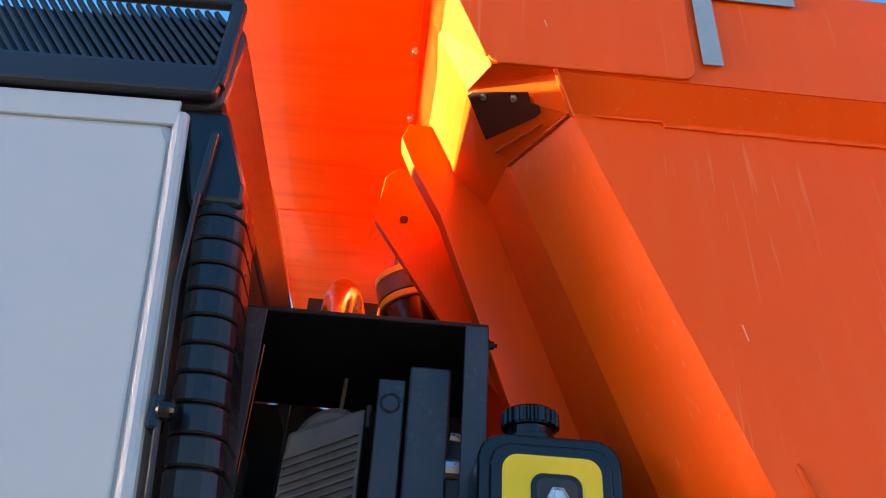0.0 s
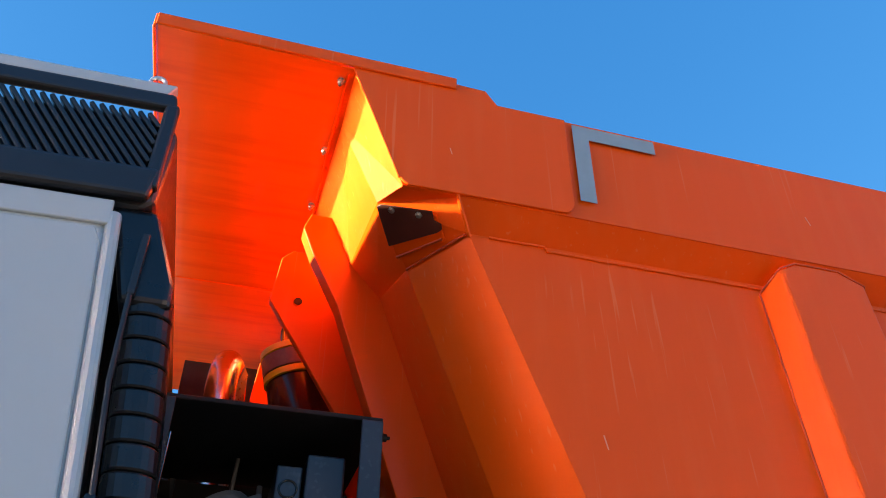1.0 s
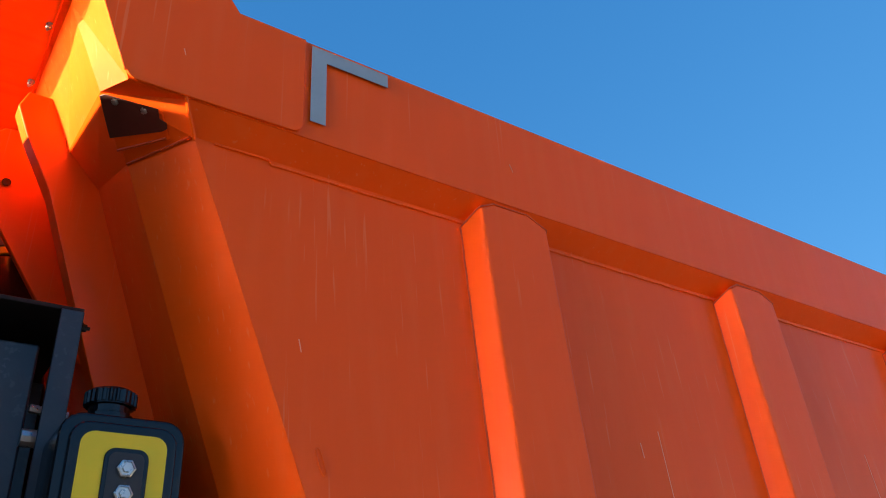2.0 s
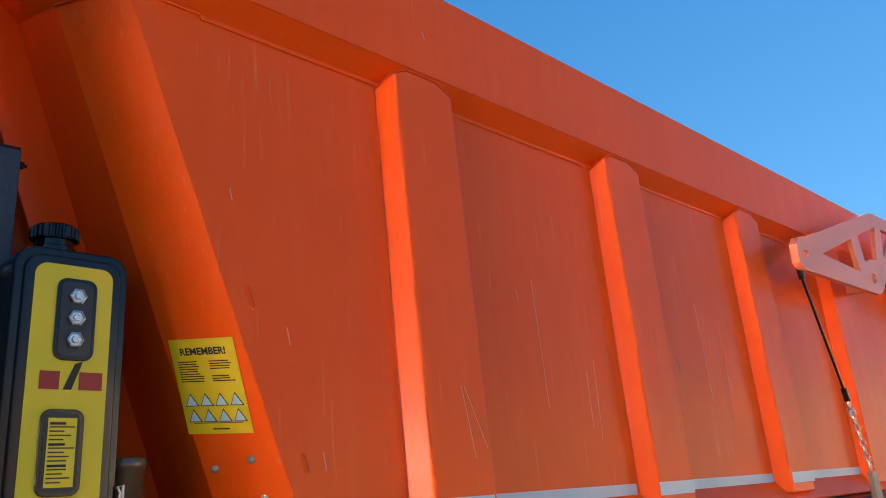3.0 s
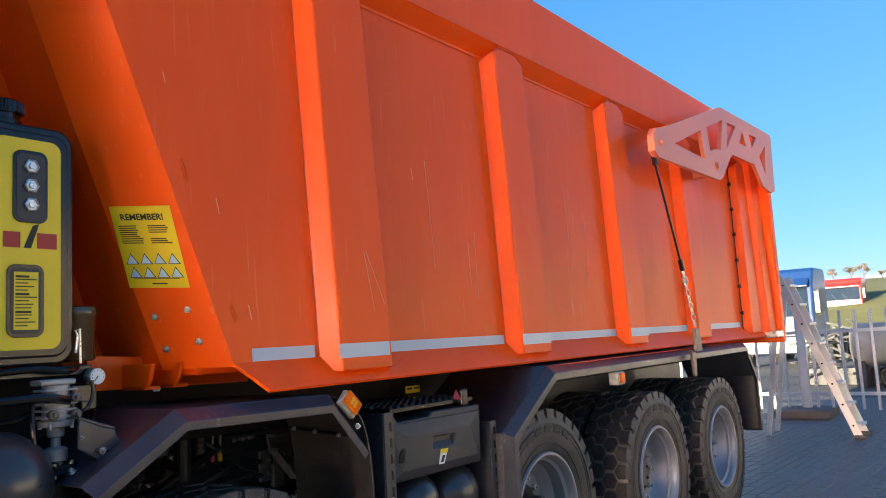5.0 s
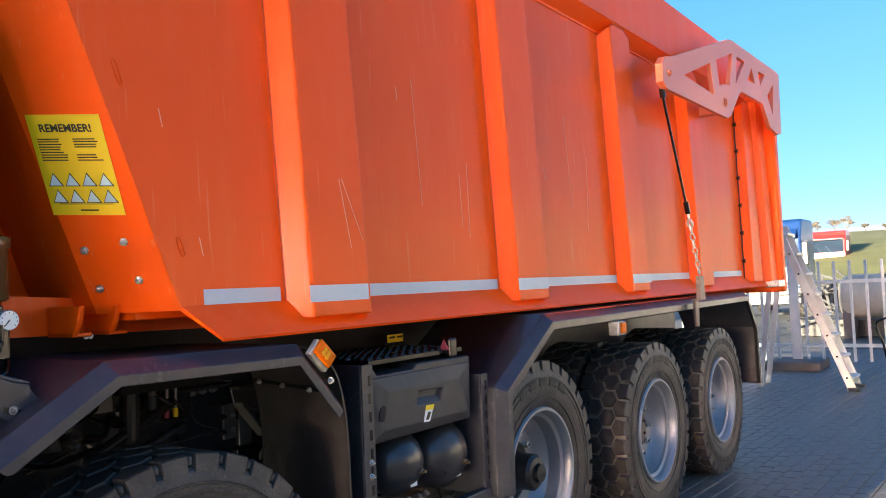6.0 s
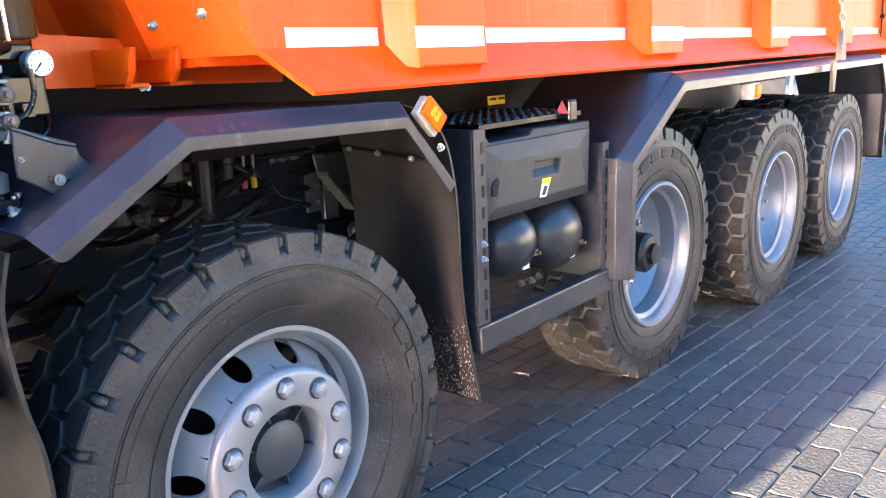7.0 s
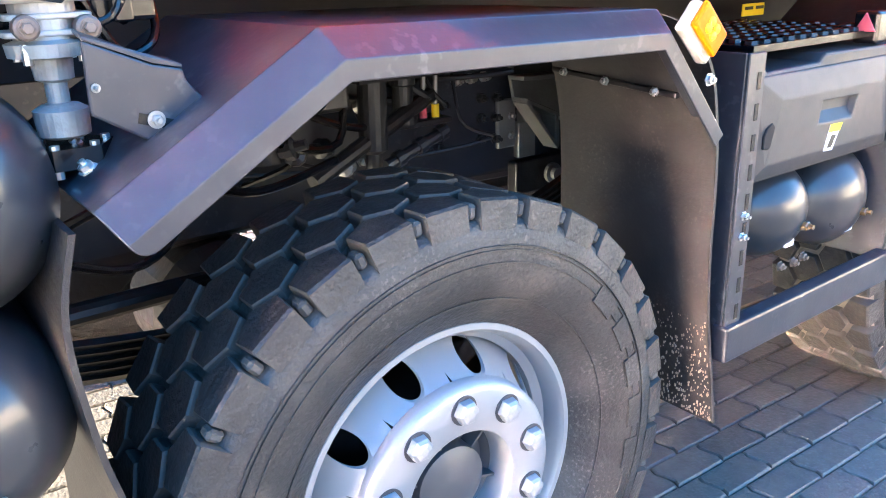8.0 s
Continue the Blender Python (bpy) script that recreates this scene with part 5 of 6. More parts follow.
# slotted uprights
for x0, x1, z0, z1 in ((0.315, 0.372, 0.55, 1.178), (1.045, 1.095, 0.57, 1.065)):
    bm = bmesh.new()
    box(bm, x0, x1, 0.0, 0.008, z0, z1, 0.002, seg=1)
    box(bm, x0, x0 + 0.008, 0.008, 0.48, z0, z1, 0.002, seg=1)
    up = part("upright", bm, CHASSIS, truck, "slotted dark grey upright")
    k = z0 + 0.06
    while k < z1 - 0.06:
        bm = bmesh.new()
        box(bm, x1 - 0.026, x1 - 0.014, -0.0012, 0.004, k, k + 0.034)
        part("slot", bm, BLACK, up)
        k += 0.062
bm = bmesh.new()
box(bm, 0.31, 1.10, -0.012, 0.03, 0.515, 0.60, 0.006)
part("lower_bar", bm, CHASSIS, truck, "dark grey lower side bar")
bm = bmesh.new()
box(bm, 0.33, 1.09, 0.45, 0.47, 0.55, 1.15)
part("back_plate", bm, BLACK, truck)
for x, z, r in ((0.625, 0.780, 0.122), (0.912, 0.756, 0.136)):
    bm = bmesh.new()
    lathe(bm, [(r * math.sin(radians(9 * k)), 0.105 - 0.105 * math.cos(radians(9 * k)) ** 1.15) for k in range(11)] + [(r, 0.40)], (x, 0.025, z), (x, 1.03, z), 44)
    tank = part("air_tank", bm, TANKGREY, truck, "dark grey domed compressed air tank", smooth=True)
    bm = bmesh.new()
    hexnut(bm, (x + 0.03, 0.04, z - 0.03), (0, -1, 0), 0.012, 0.02)
    part("plug", bm, AMBERGLASS, tank)
    bm = bmesh.new()
    box(bm, x - 0.005, x + 0.03, 0.05, 0.056, z - 0.085, z - 0.06)
    part("tank_label", bm, WHITEINK, tank)
for x, z in ((0.345, 0.846), (0.345, 0.80), (0.60, 0.655), (0.66, 0.65), (0.70, 0.655)):
    bm = bmesh.new()
    hexnut(bm, (x, 0.0 if x < 0.4 else 0.05, z), (0, -1, 0), 0.0075 if x < 0.4 else 0.010, 0.010)
    part("bolt", bm, STEEL if x < 0.4 else RUSTY, truck)
bm = bmesh.new()
box(bm, 0.88, 0.93, 0.03, 0.09, 1.15, 1.225, 0.008)
rl_ = part("rear_light", bm, BLACK, truck)
bm = bmesh.new()
prism(bm, [(0.876, 0.035, 1.178), (0.876, 0.085, 1.178), (0.876, 0.06, 1.222)], (0.006, 0, 0), 0.001, seg=1)
part("lens", bm, REDLENS, rl_, "pink red lens")

bm = bmesh.new()
box(bm, 1.06, 1.17, 0.505, 0.51, 1.19, 1.225, 0.001, seg=1)
plate_ = part("type_plate", bm, YELLOW, truck, "small yellow type plate")
for k in range(2):
    bm = bmesh.new()
    box(bm, 1.07 + 0.055 * k, 1.07 + 0.055 * k + 0.04, 0.5035, 0.505, 1.208, 1.217)
    part("print_bar", bm, INK, plate_)

# ---- units ahead of the front arch ----
for x, z, r in ((-1.054, 1.126, 0.148), (-1.078, 0.850, 0.142)):
    bm = bmesh.new()
    lathe(bm, [(0, -0.01), (0.03, -0.008), (0.07, 0.006), (0.105, 0.03), (r - 0.008, 0.075), (r, 0.12), (r, 0.75)], (x, 0.03, z), (x, 1.03, z), 48)
    tank = part("air_tank", bm, TANKGREY, truck, "large dark blue-grey domed air tank", smooth=True)
    bm = bmesh.new()
    hexnut(bm, (x + 0.02, 0.03, z - 0.07), (0, -1, 0), 0.018, 0.03)
    part("plug", bm, CAST, tank)
bm = bmesh.new()
C = (-0.885, 0.16)
lathe(bm, [(0.022, 0.0), (0.030, 0.004), (0.032, 0.034), (0.022, 0.040), (0.013, 0.042), (0.013, 0.066), (0.022, 0.070), (0.024, 0.094), (0.046, 0.097), (0.048, 0.112), (0.036, 0.116), (0.036, 0.21)], (*C, 1.172), (*C, 3), 24)
dryer = part("air_dryer", bm, CASTLIGHT, truck, "cast aluminium valve with cooling fins")
for k in range(5):
    bm = bmesh.new()
    w = 0.050 - 0.002 * (k % 2)
    prism(bm, [(C[0] + x, C[1] + y, 1.292 + k * 0.0185) for x, y in rounded(-w, w, -0.038, 0.038, 0.014)], (0, 0, 0.007), 0.002)
    part("fin", bm, CASTLIGHT, dryer)
bm = bmesh.new()
box(bm, C[0] - 0.055, C[0] + 0.045, C[1] - 0.03, C[1] + 0.04, 1.383, 1.40, 0.006)
part("top_plate", bm, CASTLIGHT, dryer)
for dx, z in ((-0.030, 1.350), (0.036, 1.347), (-0.028, 1.303), (0.037, 1.300)):
    bm = bmesh.new()
    lathe(bm, [(0.014, 0.0), (0.015, 0.004), (0.014, 0.018), (0.011, 0.020)], (C[0] + dx, C[1] - 0.03, z), (C[0] + dx, -1, z), 16)
    hexnut(bm, (C[0] + dx, C[1] - 0.05, z), (0, -1, 0), 0.007, 0.008, stud=False)
    part("screw_boss", bm, RUSTY, dryer, "brown-grey screw boss")
for k in range(4):
    a = radians(45 + 90 * k)
    bm = bmesh.new()
    cyl(bm, (C[0] + 0.042 * math.cos(a), C[1] + 0.042 * math.sin(a), 1.262), (C[0] + 0.042 * math.cos(a), C[1] + 0.042 * math.sin(a), 1.285), 0.006, 8)
    part("screw", bm, STEEL, dryer)
bm = bmesh.new()
cyl(bm, (*C, 1.14), (*C, 1.165), 0.055, 6)
vbase = part("valve_base", bm, BLACK, truck, "black hexagonal valve base")
for k in range(6):
    a = k * math.pi / 3
    bm = bmesh.new()
    cyl(bm, (C[0] + 0.045 * math.cos(a), C[1] + 0.045 * math.sin(a), 1.13), (C[0] + 0.045 * math.cos(a), C[1] + 0.045 * math.sin(a), 1.17), 0.006, 8)
    part("screw", bm, STEEL, vbase)
for pts, r in ((((-1.2, 0.14, 1.345), (-1.0, 0.10, 1.352), (-0.93, 0.10, 1.35), (-0.87, 0.12, 1.34)), 0.013), (((-0.97, 0.12, 1.36), (-0.975, 0.10, 1.25), (-0.955, 0.11, 1.18), (-0.92, 0.14, 1.15)), 0.006),
               (((-0.86, 0.12, 1.30), (-0.82, 0.12, 1.31), (-0.80, 0.12, 1.345), (-0.80, 0.12, 1.39)), 0.005), (((-1.1, 0.2, 1.42), (-0.95, 0.16, 1.43), (-0.86, 0.15, 1.42), (-0.80, 0.2, 1.43)), 0.010),
               (((-0.83, 0.2, 1.33), (-0.79, 0.2, 1.26), (-0.74, 0.22, 1.28), (-0.72, 0.3, 1.35)), 0.006), (((-1.1, 0.25, 1.30), (-0.98, 0.22, 1.29), (-0.84, 0.22, 1.33), (-0.76, 0.28, 1.30)), 0.009)):
    bm = bmesh.new()
    tube(bm, curve_pts(pts, 6), r, 8)
    part("air_hose", bm, BLACK, truck)
bm = bmesh.new()
box(bm, -0.82, -0.74, 0.20, 0.28, 1.30, 1.38, 0.006)
box(bm, -0.80, -0.775, 0.18, 0.20, 1.30, 1.33, 0.003)
part("relay_box", bm, BLACK, truck)
bm = bmesh.new()
GX, GZ = -0.767, 1.399
lathe(bm, [(0.023, 0), (0.0255, 0.004), (0.0255, 0.03), (0.016, 0.032)], (GX, 0.15, GZ), (GX, 1.1, GZ), 28)
gauge = part("pressure_gauge", bm, STEEL, truck, "round pressure gauge with white face")
bm = bmesh.new()
lathe(bm, [(0.0225, 0), (0.0225, 0.002)], (GX, 0.1495, GZ), (GX, -1, GZ), 24)
part("dial", bm, GLASSWHITE, gauge)
bm = bmesh.new()
prism(bm, [(GX - 0.0012, 0.1468, GZ + 0.002), (GX + 0.0012, 0.1468, GZ), (GX - 0.010, 0.1468, GZ - 0.014), (GX - 0.0115, 0.1468, GZ - 0.013)], (0, -0.001, 0))
part("needle", bm, INK, gauge)
bm = bmesh.new()
for k in range(9):
    a = radians(-45 + k * 34)
    box(bm, GX + 0.018 * math.cos(a) - 0.0007, GX + 0.018 * math.cos(a) + 0.0007, 0.1464, 0.1472, GZ + 0.018 * math.sin(a) - 0.002, GZ + 0.018 * math.sin(a) + 0.002)
part("scale_marks", bm, INK, gauge)
bm = bmesh.new()
lathe(bm, [(0.045, 0), (0.052, 0.006), (0.052, 0.13), (0.058, 0.135), (0.058, 0.16), (0.045, 0.165)], (-0.77, 0.26, 1.445), (-0.77, 0.26, 3), 24)
part("filter_bowl", bm, AMBERGLASS, truck, "brown transparent filter bowl", smooth=True)

# ---- oil tank with label ----
bm = bmesh.new()
TX0, TX1, TZ0, TZ1, TY = -1.105, -0.825, 1.44, 2.125, 0.175
prism(bm, [(x, TY, z) for x, z in rounded(TX0, TX1, TZ0, TZ1, 0.05)], (0, 0.24, 0), 0.016, seg=3)
prism(bm, [(x, TY - 0.012, z) for x, z in rounded(TX0 + 0.022, TX1 - 0.022, TZ0 + 0.022, TZ1 - 0.022, 0.04)], (0, 0.02, 0), 0.008, seg=3)
oil = part("oil_tank", bm, BLACK, truck, "black hydraulic oil tank with a yellow label", smooth=False)
LY = TY - 0.0125
bm = bmesh.new()
lx0, lx1 = TX0 + 0.045, TX1 - 0.045
prism(bm, [(x, LY, z) for x, z in rounded(lx0, lx1, TZ0 + 0.045, TZ1 - 0.045, 0.03)], (0, -0.0015, 0))
part("yellow_label", bm, YELLOW, oil, "glossy yellow label")
for z0, z1, x0, x1 in ((1.845, 2.04, -1.0, -0.915), (1.525, 1.715, -1.015, -0.925)):
    bm = bmesh.new()
    prism(bm, [(x, LY - 0.0015, z) for x, z in rounded(x0 - 0.006, x1 + 0.006, z0 - 0.006, z1 + 0.006, 0.024)], (0, -0.004, 0), 0.0015, seg=1)
    part("recess_frame", bm, BLACK, oil)
    bm = bmesh.new()
    prism(bm, [(x, LY - 0.0058, z) for x, z in rounded(x0 + 0.004, x1 - 0.004, z0 + 0.004, z1 - 0.004, 0.016)], (0, -0.001, 0))
    part("recess", bm, PLASTIC, oil)
for z in (2.0, 1.945, 1.89):
    bm = bmesh.new()
    c = (-0.957, LY - 0.006, z)
    lathe(bm, [(0.021, 0), (0.021, 0.008), (0.017, 0.010), (0.016, 0.006), (0.010, 0.006), (0.009, 0.012), (0, 0.012)], c, (c[0], -2, c[2]), 6)
    part("hex_plug", bm, STEEL, oil, "zinc hexagonal plug")
lxs = -1.03
for a, b in ((0.0, 0.046), (0.092, 0.148)):
    bm = bmesh.new()
    prism(bm, [(lxs + a, LY - 0.0016, 1.768), (lxs + b, LY - 0.0016, 1.768), (lxs + b, LY - 0.0016, 1.812), (lxs + a, LY - 0.0016, 1.812)], (0, -0.001, 0))
    part("red_bar", bm, REDINK, oil)
bm = bmesh.new()
prism(bm, [(lxs + 0.055, LY - 0.0016, 1.768), (lxs + 0.075, LY - 0.0016, 1.768), (lxs + 0.098, LY - 0.0016, 1.838), (lxs + 0.08, LY - 0.0016, 1.832)], (0, -0.001, 0))
part("black_bar", bm, INK, oil)
bm = bmesh.new()
box(bm, -1.003, -0.937, LY - 0.0085, LY - 0.007, 1.54, 1.70)
lp = part("label_plate", bm, YELLOW, oil)
bm = bmesh.new()
random.seed(8)
for k in range(15):
    z = 1.69 - k * 0.0098
    wdt = random.uniform(0.03, 0.058)
    box(bm, -0.999, -0.999 + wdt, LY - 0.0095, LY - 0.0085, z - (0.006 if k % 5 == 0 else 0.003), z)
part("print", bm, INK, oil)
bm = bmesh.new()
lathe(bm, [(0.055, 0), (0.055, 0.03), (0.048, 0.034), (0.048, 0.05), (0.056, 0.052), (0.056, 0.085), (0.05, 0.092), (0, 0.092)], (-0.985, 0.28, 2.12), (-0.985, 0.28, 4), 24)
prism(bm, [(-0.985 + (0.061 if k % 4 < 2 else 0.057) * math.cos(math.pi * k / 48), 0.28 + (0.061 if k % 4 < 2 else 0.057) * math.sin(math.pi * k / 48), 2.175) for k in range(96)], (0, 0, 0.030))
part("filler_cap", bm, BLACK, oil, "black ribbed filler cap")
bm = bmesh.new()
tube(bm, [(-0.822, 0.17, 1.47), (-0.818, 0.165, 1.52), (-0.826, 0.165, 1.535), (-0.812, 0.165, 1.54), (-0.81, 0.165, 1.44)], 0.004, 6)
part("safety_pin", bm, STEEL, oil)
bm = bmesh.new()
box(bm, -1.25, -0.76, 0.19, 0.46, 1.405, 1.435, 0.004)
part("tank_bracket", bm, BLACK, truck)

# ---- cab ----
cab = thing("cab", "light grey truck cab with black roof deflector", "")
cab.parent = truck


def edge_x(z):
    """The cab's rear edge leans back towards the ground."""
    return -1.768 + 0.117 * (2.72 - z)


bm = bmesh.new()
prism(bm, [(-3.6, 0, 0.95), (edge_x(0.95) - 0.01, 0, 0.95), (edge_x(2.66) - 0.01, 0, 2.66), (edge_x(2.72) - 0.04, 0, 2.72), (-3.2, 0, 2.72), (-3.6, 0, 2.0)], (0, WIDTH, 0), 0.03, seg=3)
part("cab_shell", bm, CABWHITE, cab, "light grey painted cab shell")
# raised side panels with a seam between door and rear panel
for pts in ([(-3.3, 1.1), (-2.413, 1.1), (-2.146, 2.648), (-3.2, 2.62)], [(-2.402, 1.1), (edge_x(1.1) - 0.030, 1.1), (edge_x(2.62) - 0.030, 2.62), (edge_x(2.65) - 0.045, 2.657), (-2.135, 2.649)]):
    bm = bmesh.new()
    prism(bm, [(x, -0.006, z) for x, z in pts], (0, 0.012, 0), 0.005, seg=4)
    part("side_panel", bm, CABWHITE, cab)
bm = bmesh.new()
prism(bm, [(-2.4135, -0.004, 1.1), (-2.4015, -0.004, 1.1), (-2.1365, -0.004, 2.637), (-2.1485, -0.004, 2.637)], (0, 0.006, 0))
part("door_seal", bm, PLASTIC, cab, "black rubber door seal")
bm = bmesh.new()
prism(bm, [(-3.2, -0.009, 2.628), (edge_x(2.66) - 0.016, -0.009, 2.666), (edge_x(2.73) - 0.012, -0.009, 2.733), (-3.2, -0.009, 2.70)], (0, 0.012, 0), 0.004, seg=3)
part("drip_rail", bm, CABWHITE, cab)
bm = bmesh.new()
tube(bm, [(edge_x(z) - 0.010, 0.006, z) for z in (1.0, 1.6, 2.2, 2.70)], 0.017, 12)
part("edge_trim", bm, CABWHITE, cab)
# roof deflector: frame round a louvred opening
bm = bmesh.new()
prism(bm, [(-3.4, 0.012, 2.735), (-1.73, 0.012, 2.735), (-1.70, 0.012, 2.76), (-1.69, 0.012, 2.98), (-1.715, 0.012, 3.015), (-3.4, 0.012, 2.97)], (0, WIDTH - 0.024, 0), 0.025, seg=3)
part("roof_deflector", bm, PLASTIC, cab, "matt black plastic roof deflector")
bm = bmesh.new()
prism(bm, [(-3.4, -0.024, 2.700), (-1.715, -0.024, 2.746), (-1.70, -0.024, 2.838), (-3.4, -0.024, 2.790)], (0, 0.034, 0), 0.014, seg=3)
prism(bm, [(-3.4, -0.020, 3.0), (-1.705, -0.020, 3.035), (-1.715, -0.020, 3.085), (-3.4, -0.020, 3.045)], (0, 0.03, 0), 0.010, seg=3)
prism(bm, [(-1.735, -0.020, 2.78), (-1.70, -0.020, 2.78), (-1.70, -0.020, 3.05), (-1.735, -0.020, 3.05)], (0, 0.03, 0), 0.010, seg=3)
part("louvre_frame", bm, PLASTIC, cab)
x = -3.05
while x < -1.76:
    bm = bmesh.new()
    z1 = 3.022
    xa, xb = x, x + 0.150
    za, zb = z1 - 0.008, 2.830 + 0.03 * (x + 1.70)
    if xb > -1.735:
        zb = za - (za - zb) * (-1.735 - xa) / (xb - xa)
        xb = -1.735
    d = Vector((xb - xa, 0, zb - za)).normalized()
    n = Vector((d.z, 0, -d.x)) * 0.0062
    prism(bm, [(xa - n.x, -0.012, za - n.z), (xb - n.x, -0.012, zb - n.z), (xb + n.x, -0.012, zb + n.z), (xa + n.x, -0.012, za + n.z)], (0, 0.026, 0), 0.004, seg=2)
    part("louvre", bm, PLASTIC, cab)
    x += 0.0225
bm = bmesh.new()
prism(bm, [(-3.4, 0.0, 3.055), (-1.74, 0.0, 3.095), (-1.72, 0.0, 3.135), (-3.4, 0.0, 3.10)], (0, 0.04, 0), 0.006)
part("roof_edge", bm, CABWHITE, cab, "light grey roof edge")
# crowned roof out of view, shaped so its shadow crosses the front wall
bm = bmesh.new()
prism(bm, [(-3.0, y, z) for y, z in ((0.05, 2.99), (0.05, 3.02), (0.20, 3.045), (0.65, 3.142), (1.0, 3.20), (WIDTH - 1.0, 3.20), (WIDTH - 0.65, 3.142), (WIDTH - 0.05, 3.02), (WIDTH - 0.05, 2.99))], (1.25, 0, 0), 0.01, seg=3)
part("roof_hump", bm, CABWHITE, cab)
bm = bmesh.new()
ring = [(-1.775 + 0.018 * math.cos(2 * math.pi * k / 14), 0.02, 3.15 + 0.018 * math.sin(2 * math.pi * k / 14)) for k in range(15)]
tube(bm, ring, 0.006, 8)
part("lifting_eye", bm, STEEL, cab)
# rear wall with corner cover
bm = bmesh.new()
box(bm, -1.82, -1.70, 0.22, WIDTH - 0.02, 1.0, 2.74, 0.02)
part("rear_wall", bm, DULLBLACK, cab)
bm = bmesh.new()
prism(bm, [(-1.79, 0.015, 2.74), (-1.685, 0.015, 2.74), (-1.615, 0.015, 2.55), (-1.612, 0.015, 2.49), (-1.72, 0.015, 2.49)], (0, 0.22, 0), 0.018, seg=3)
part("corner_cover", bm, HOSE, cab, "glossy black corner cover")
bm = bmesh.new()
box(bm, -1.705, -1.688, -0.004, 0.02, 2.50, 2.66, 0.004)
tube(bm, [(-1.697, 0.0, 2.50), (-1.69, -0.002, 2.3), (-1.665, -0.004, 2.08), (-1.645, 0.0, 1.9), (-1.60, 0.004, 1.5)], 0.006, 8)
part("drain_tube", bm, PLASTIC, cab)
# ribbed air intake hose
for x0, x1, y0, y1, zs in ((0.030, 0.135, 0.02, 0.20, 2.525), (0.035, 0.105, 0.205, 0.315, 2.47)):
    bm = bmesh.new()
    z, rings = zs, []
    while z > 1.0:
        for dz, ins in ((0.0, 0.003), (0.004, 0.0), (0.048, 0.0), (0.052, 0.003), (0.0525, 0.011), (0.0555, 0.011)):
            e = edge_x(z - dz)
            rings.append([bm.verts.new((x, y, z - dz)) for x, y in rounded(e + x0 + ins, e + x1 - ins, y0 + ins, y1 - ins, 0.045 - ins)])
        z -= 0.056
    for a, b in zip(rings, rings[1:]):
        for i in range(len(a)):
            j = (i + 1) % len(a)
            bm.faces.new((a[i], a[j], b[j], b[i]))
    bm.faces.new(rings[0])
    bm.faces.new(rings[-1])
    part("intake_hose", bm, HOSE, cab, "black ribbed air intake hose")
for z in (2.05, 1.62):
    bm = bmesh.new()
    e = edge_x(z)
    lathe(bm, [(0.012, 0), (0.018, 0.006), (0.018, 0.024), (0.012, 0.03)], (e + 0.025, -0.004, z), (e + 0.125, -0.004, z), 12)
    box(bm, e + 0.012, e + 0.034, -0.010, 0.03, z - 0.035, z + 0.028, 0.006)
    part("hose_clamp", bm, BLACK, cab)

# ---- rack behind the cab with its units ----
rack = thing("equipment_rack", "black steel rack holding cooling units", "")
rack.parent = truck
for nm, b in (("rack_top", (-1.660, -1.068, 0.355, 0.95, 2.440, 2.452)), ("rack_upright", (-1.660, -1.585, 0.347, 0.355, 1.2, 2.440)), ("rack_upright", (-1.124, -1.068, 0.347, 0.355, 1.2, 2.440)),
              ("rack_upright", (-1.632, -1.58, 0.94, 0.948, 1.2, 2.440)), ("rack_upright", (-1.112, -1.056, 0.94, 0.948, 1.2, 2.440))):
    bm = bmesh.new()
    box(bm, *b, 0.002, seg=1)
    part(nm, bm, MATTBLACK if nm == "rack_top" else CHASSIS, rack)
bm = bmesh.new()
hexnut(bm, (-1.066, 0.37, 2.405), (1, 0, 0), 0.010, 0.012)
part("bolt", bm, BLACK, rack)
bm = bmesh.new()
box(bm, -1.315, -1.250, 0.45, 0.70, 1.3, 2.335, 0.004)
part("side_cover", bm, CHASSIS, rack, "dark grey cover with round stamp")
bm = bmesh.new()
ring = [(-1.283 + 0.022 * math.cos(2 * math.pi * k / 20), 0.449, 2.275 + 0.022 * math.sin(2 * math.pi * k / 20)) for k in range(21)]
tube(bm, ring, 0.003, 6)
part("round_stamp", bm, BLACK, rack)
bm = bmesh.new()
box(bm, -1.243, -1.145, 0.43, 0.80, 1.3, 2.365, 0.006)
part("side_cover", bm, CHASSIS, rack)
bm = bmesh.new()
prism(bm, [(-1.52, 0.55, 2.22), (-1.34, 0.50, 2.28), (-1.34, 0.50, 1.3), (-1.56, 0.55, 1.3)], (0, 0.25, 0), 0.01)
part("cooler_core", bm, UNITGREY, rack)
for k in range(40):
    bm = bmesh.new()
    z = 2.19 - k * 0.02
    prism(bm, [(-1.52, 0.540, z - 0.04), (-1.35, 0.492, z + 0.02), (-1.35, 0.492, z + 0.026), (-1.52, 0.540, z - 0.034)], (0, 0.01, 0))
    part("fin", bm, UNITGREY, rack)
bm = bmesh.new()
tube(bm, curve_pts([(-1.50, 0.62, 2.20), (-1.46, 0.6, 2.26), (-1.40, 0.6, 2.28), (-1.36, 0.62, 2.24)], 5), 0.028, 10)
tube(bm, [(-1.42, 0.72, 2.25), (-1.41, 0.72, 2.44)], 0.006, 6)
tube(bm, [(-1.34, 0.70, 2.30), (-1.34, 0.70, 2.36)], 0.008, 6)
part("cooler_pipe", bm, UNITGREY, rack)
bm = bmesh.new()
cyl(bm, (-1.14, 0.44, 2.20), (-1.05, 0.44, 2.19), 0.012, 8)
cyl(bm, (-1.15, 0.42, 2.12), (-1.09, 0.42, 2.12), 0.022, 10)
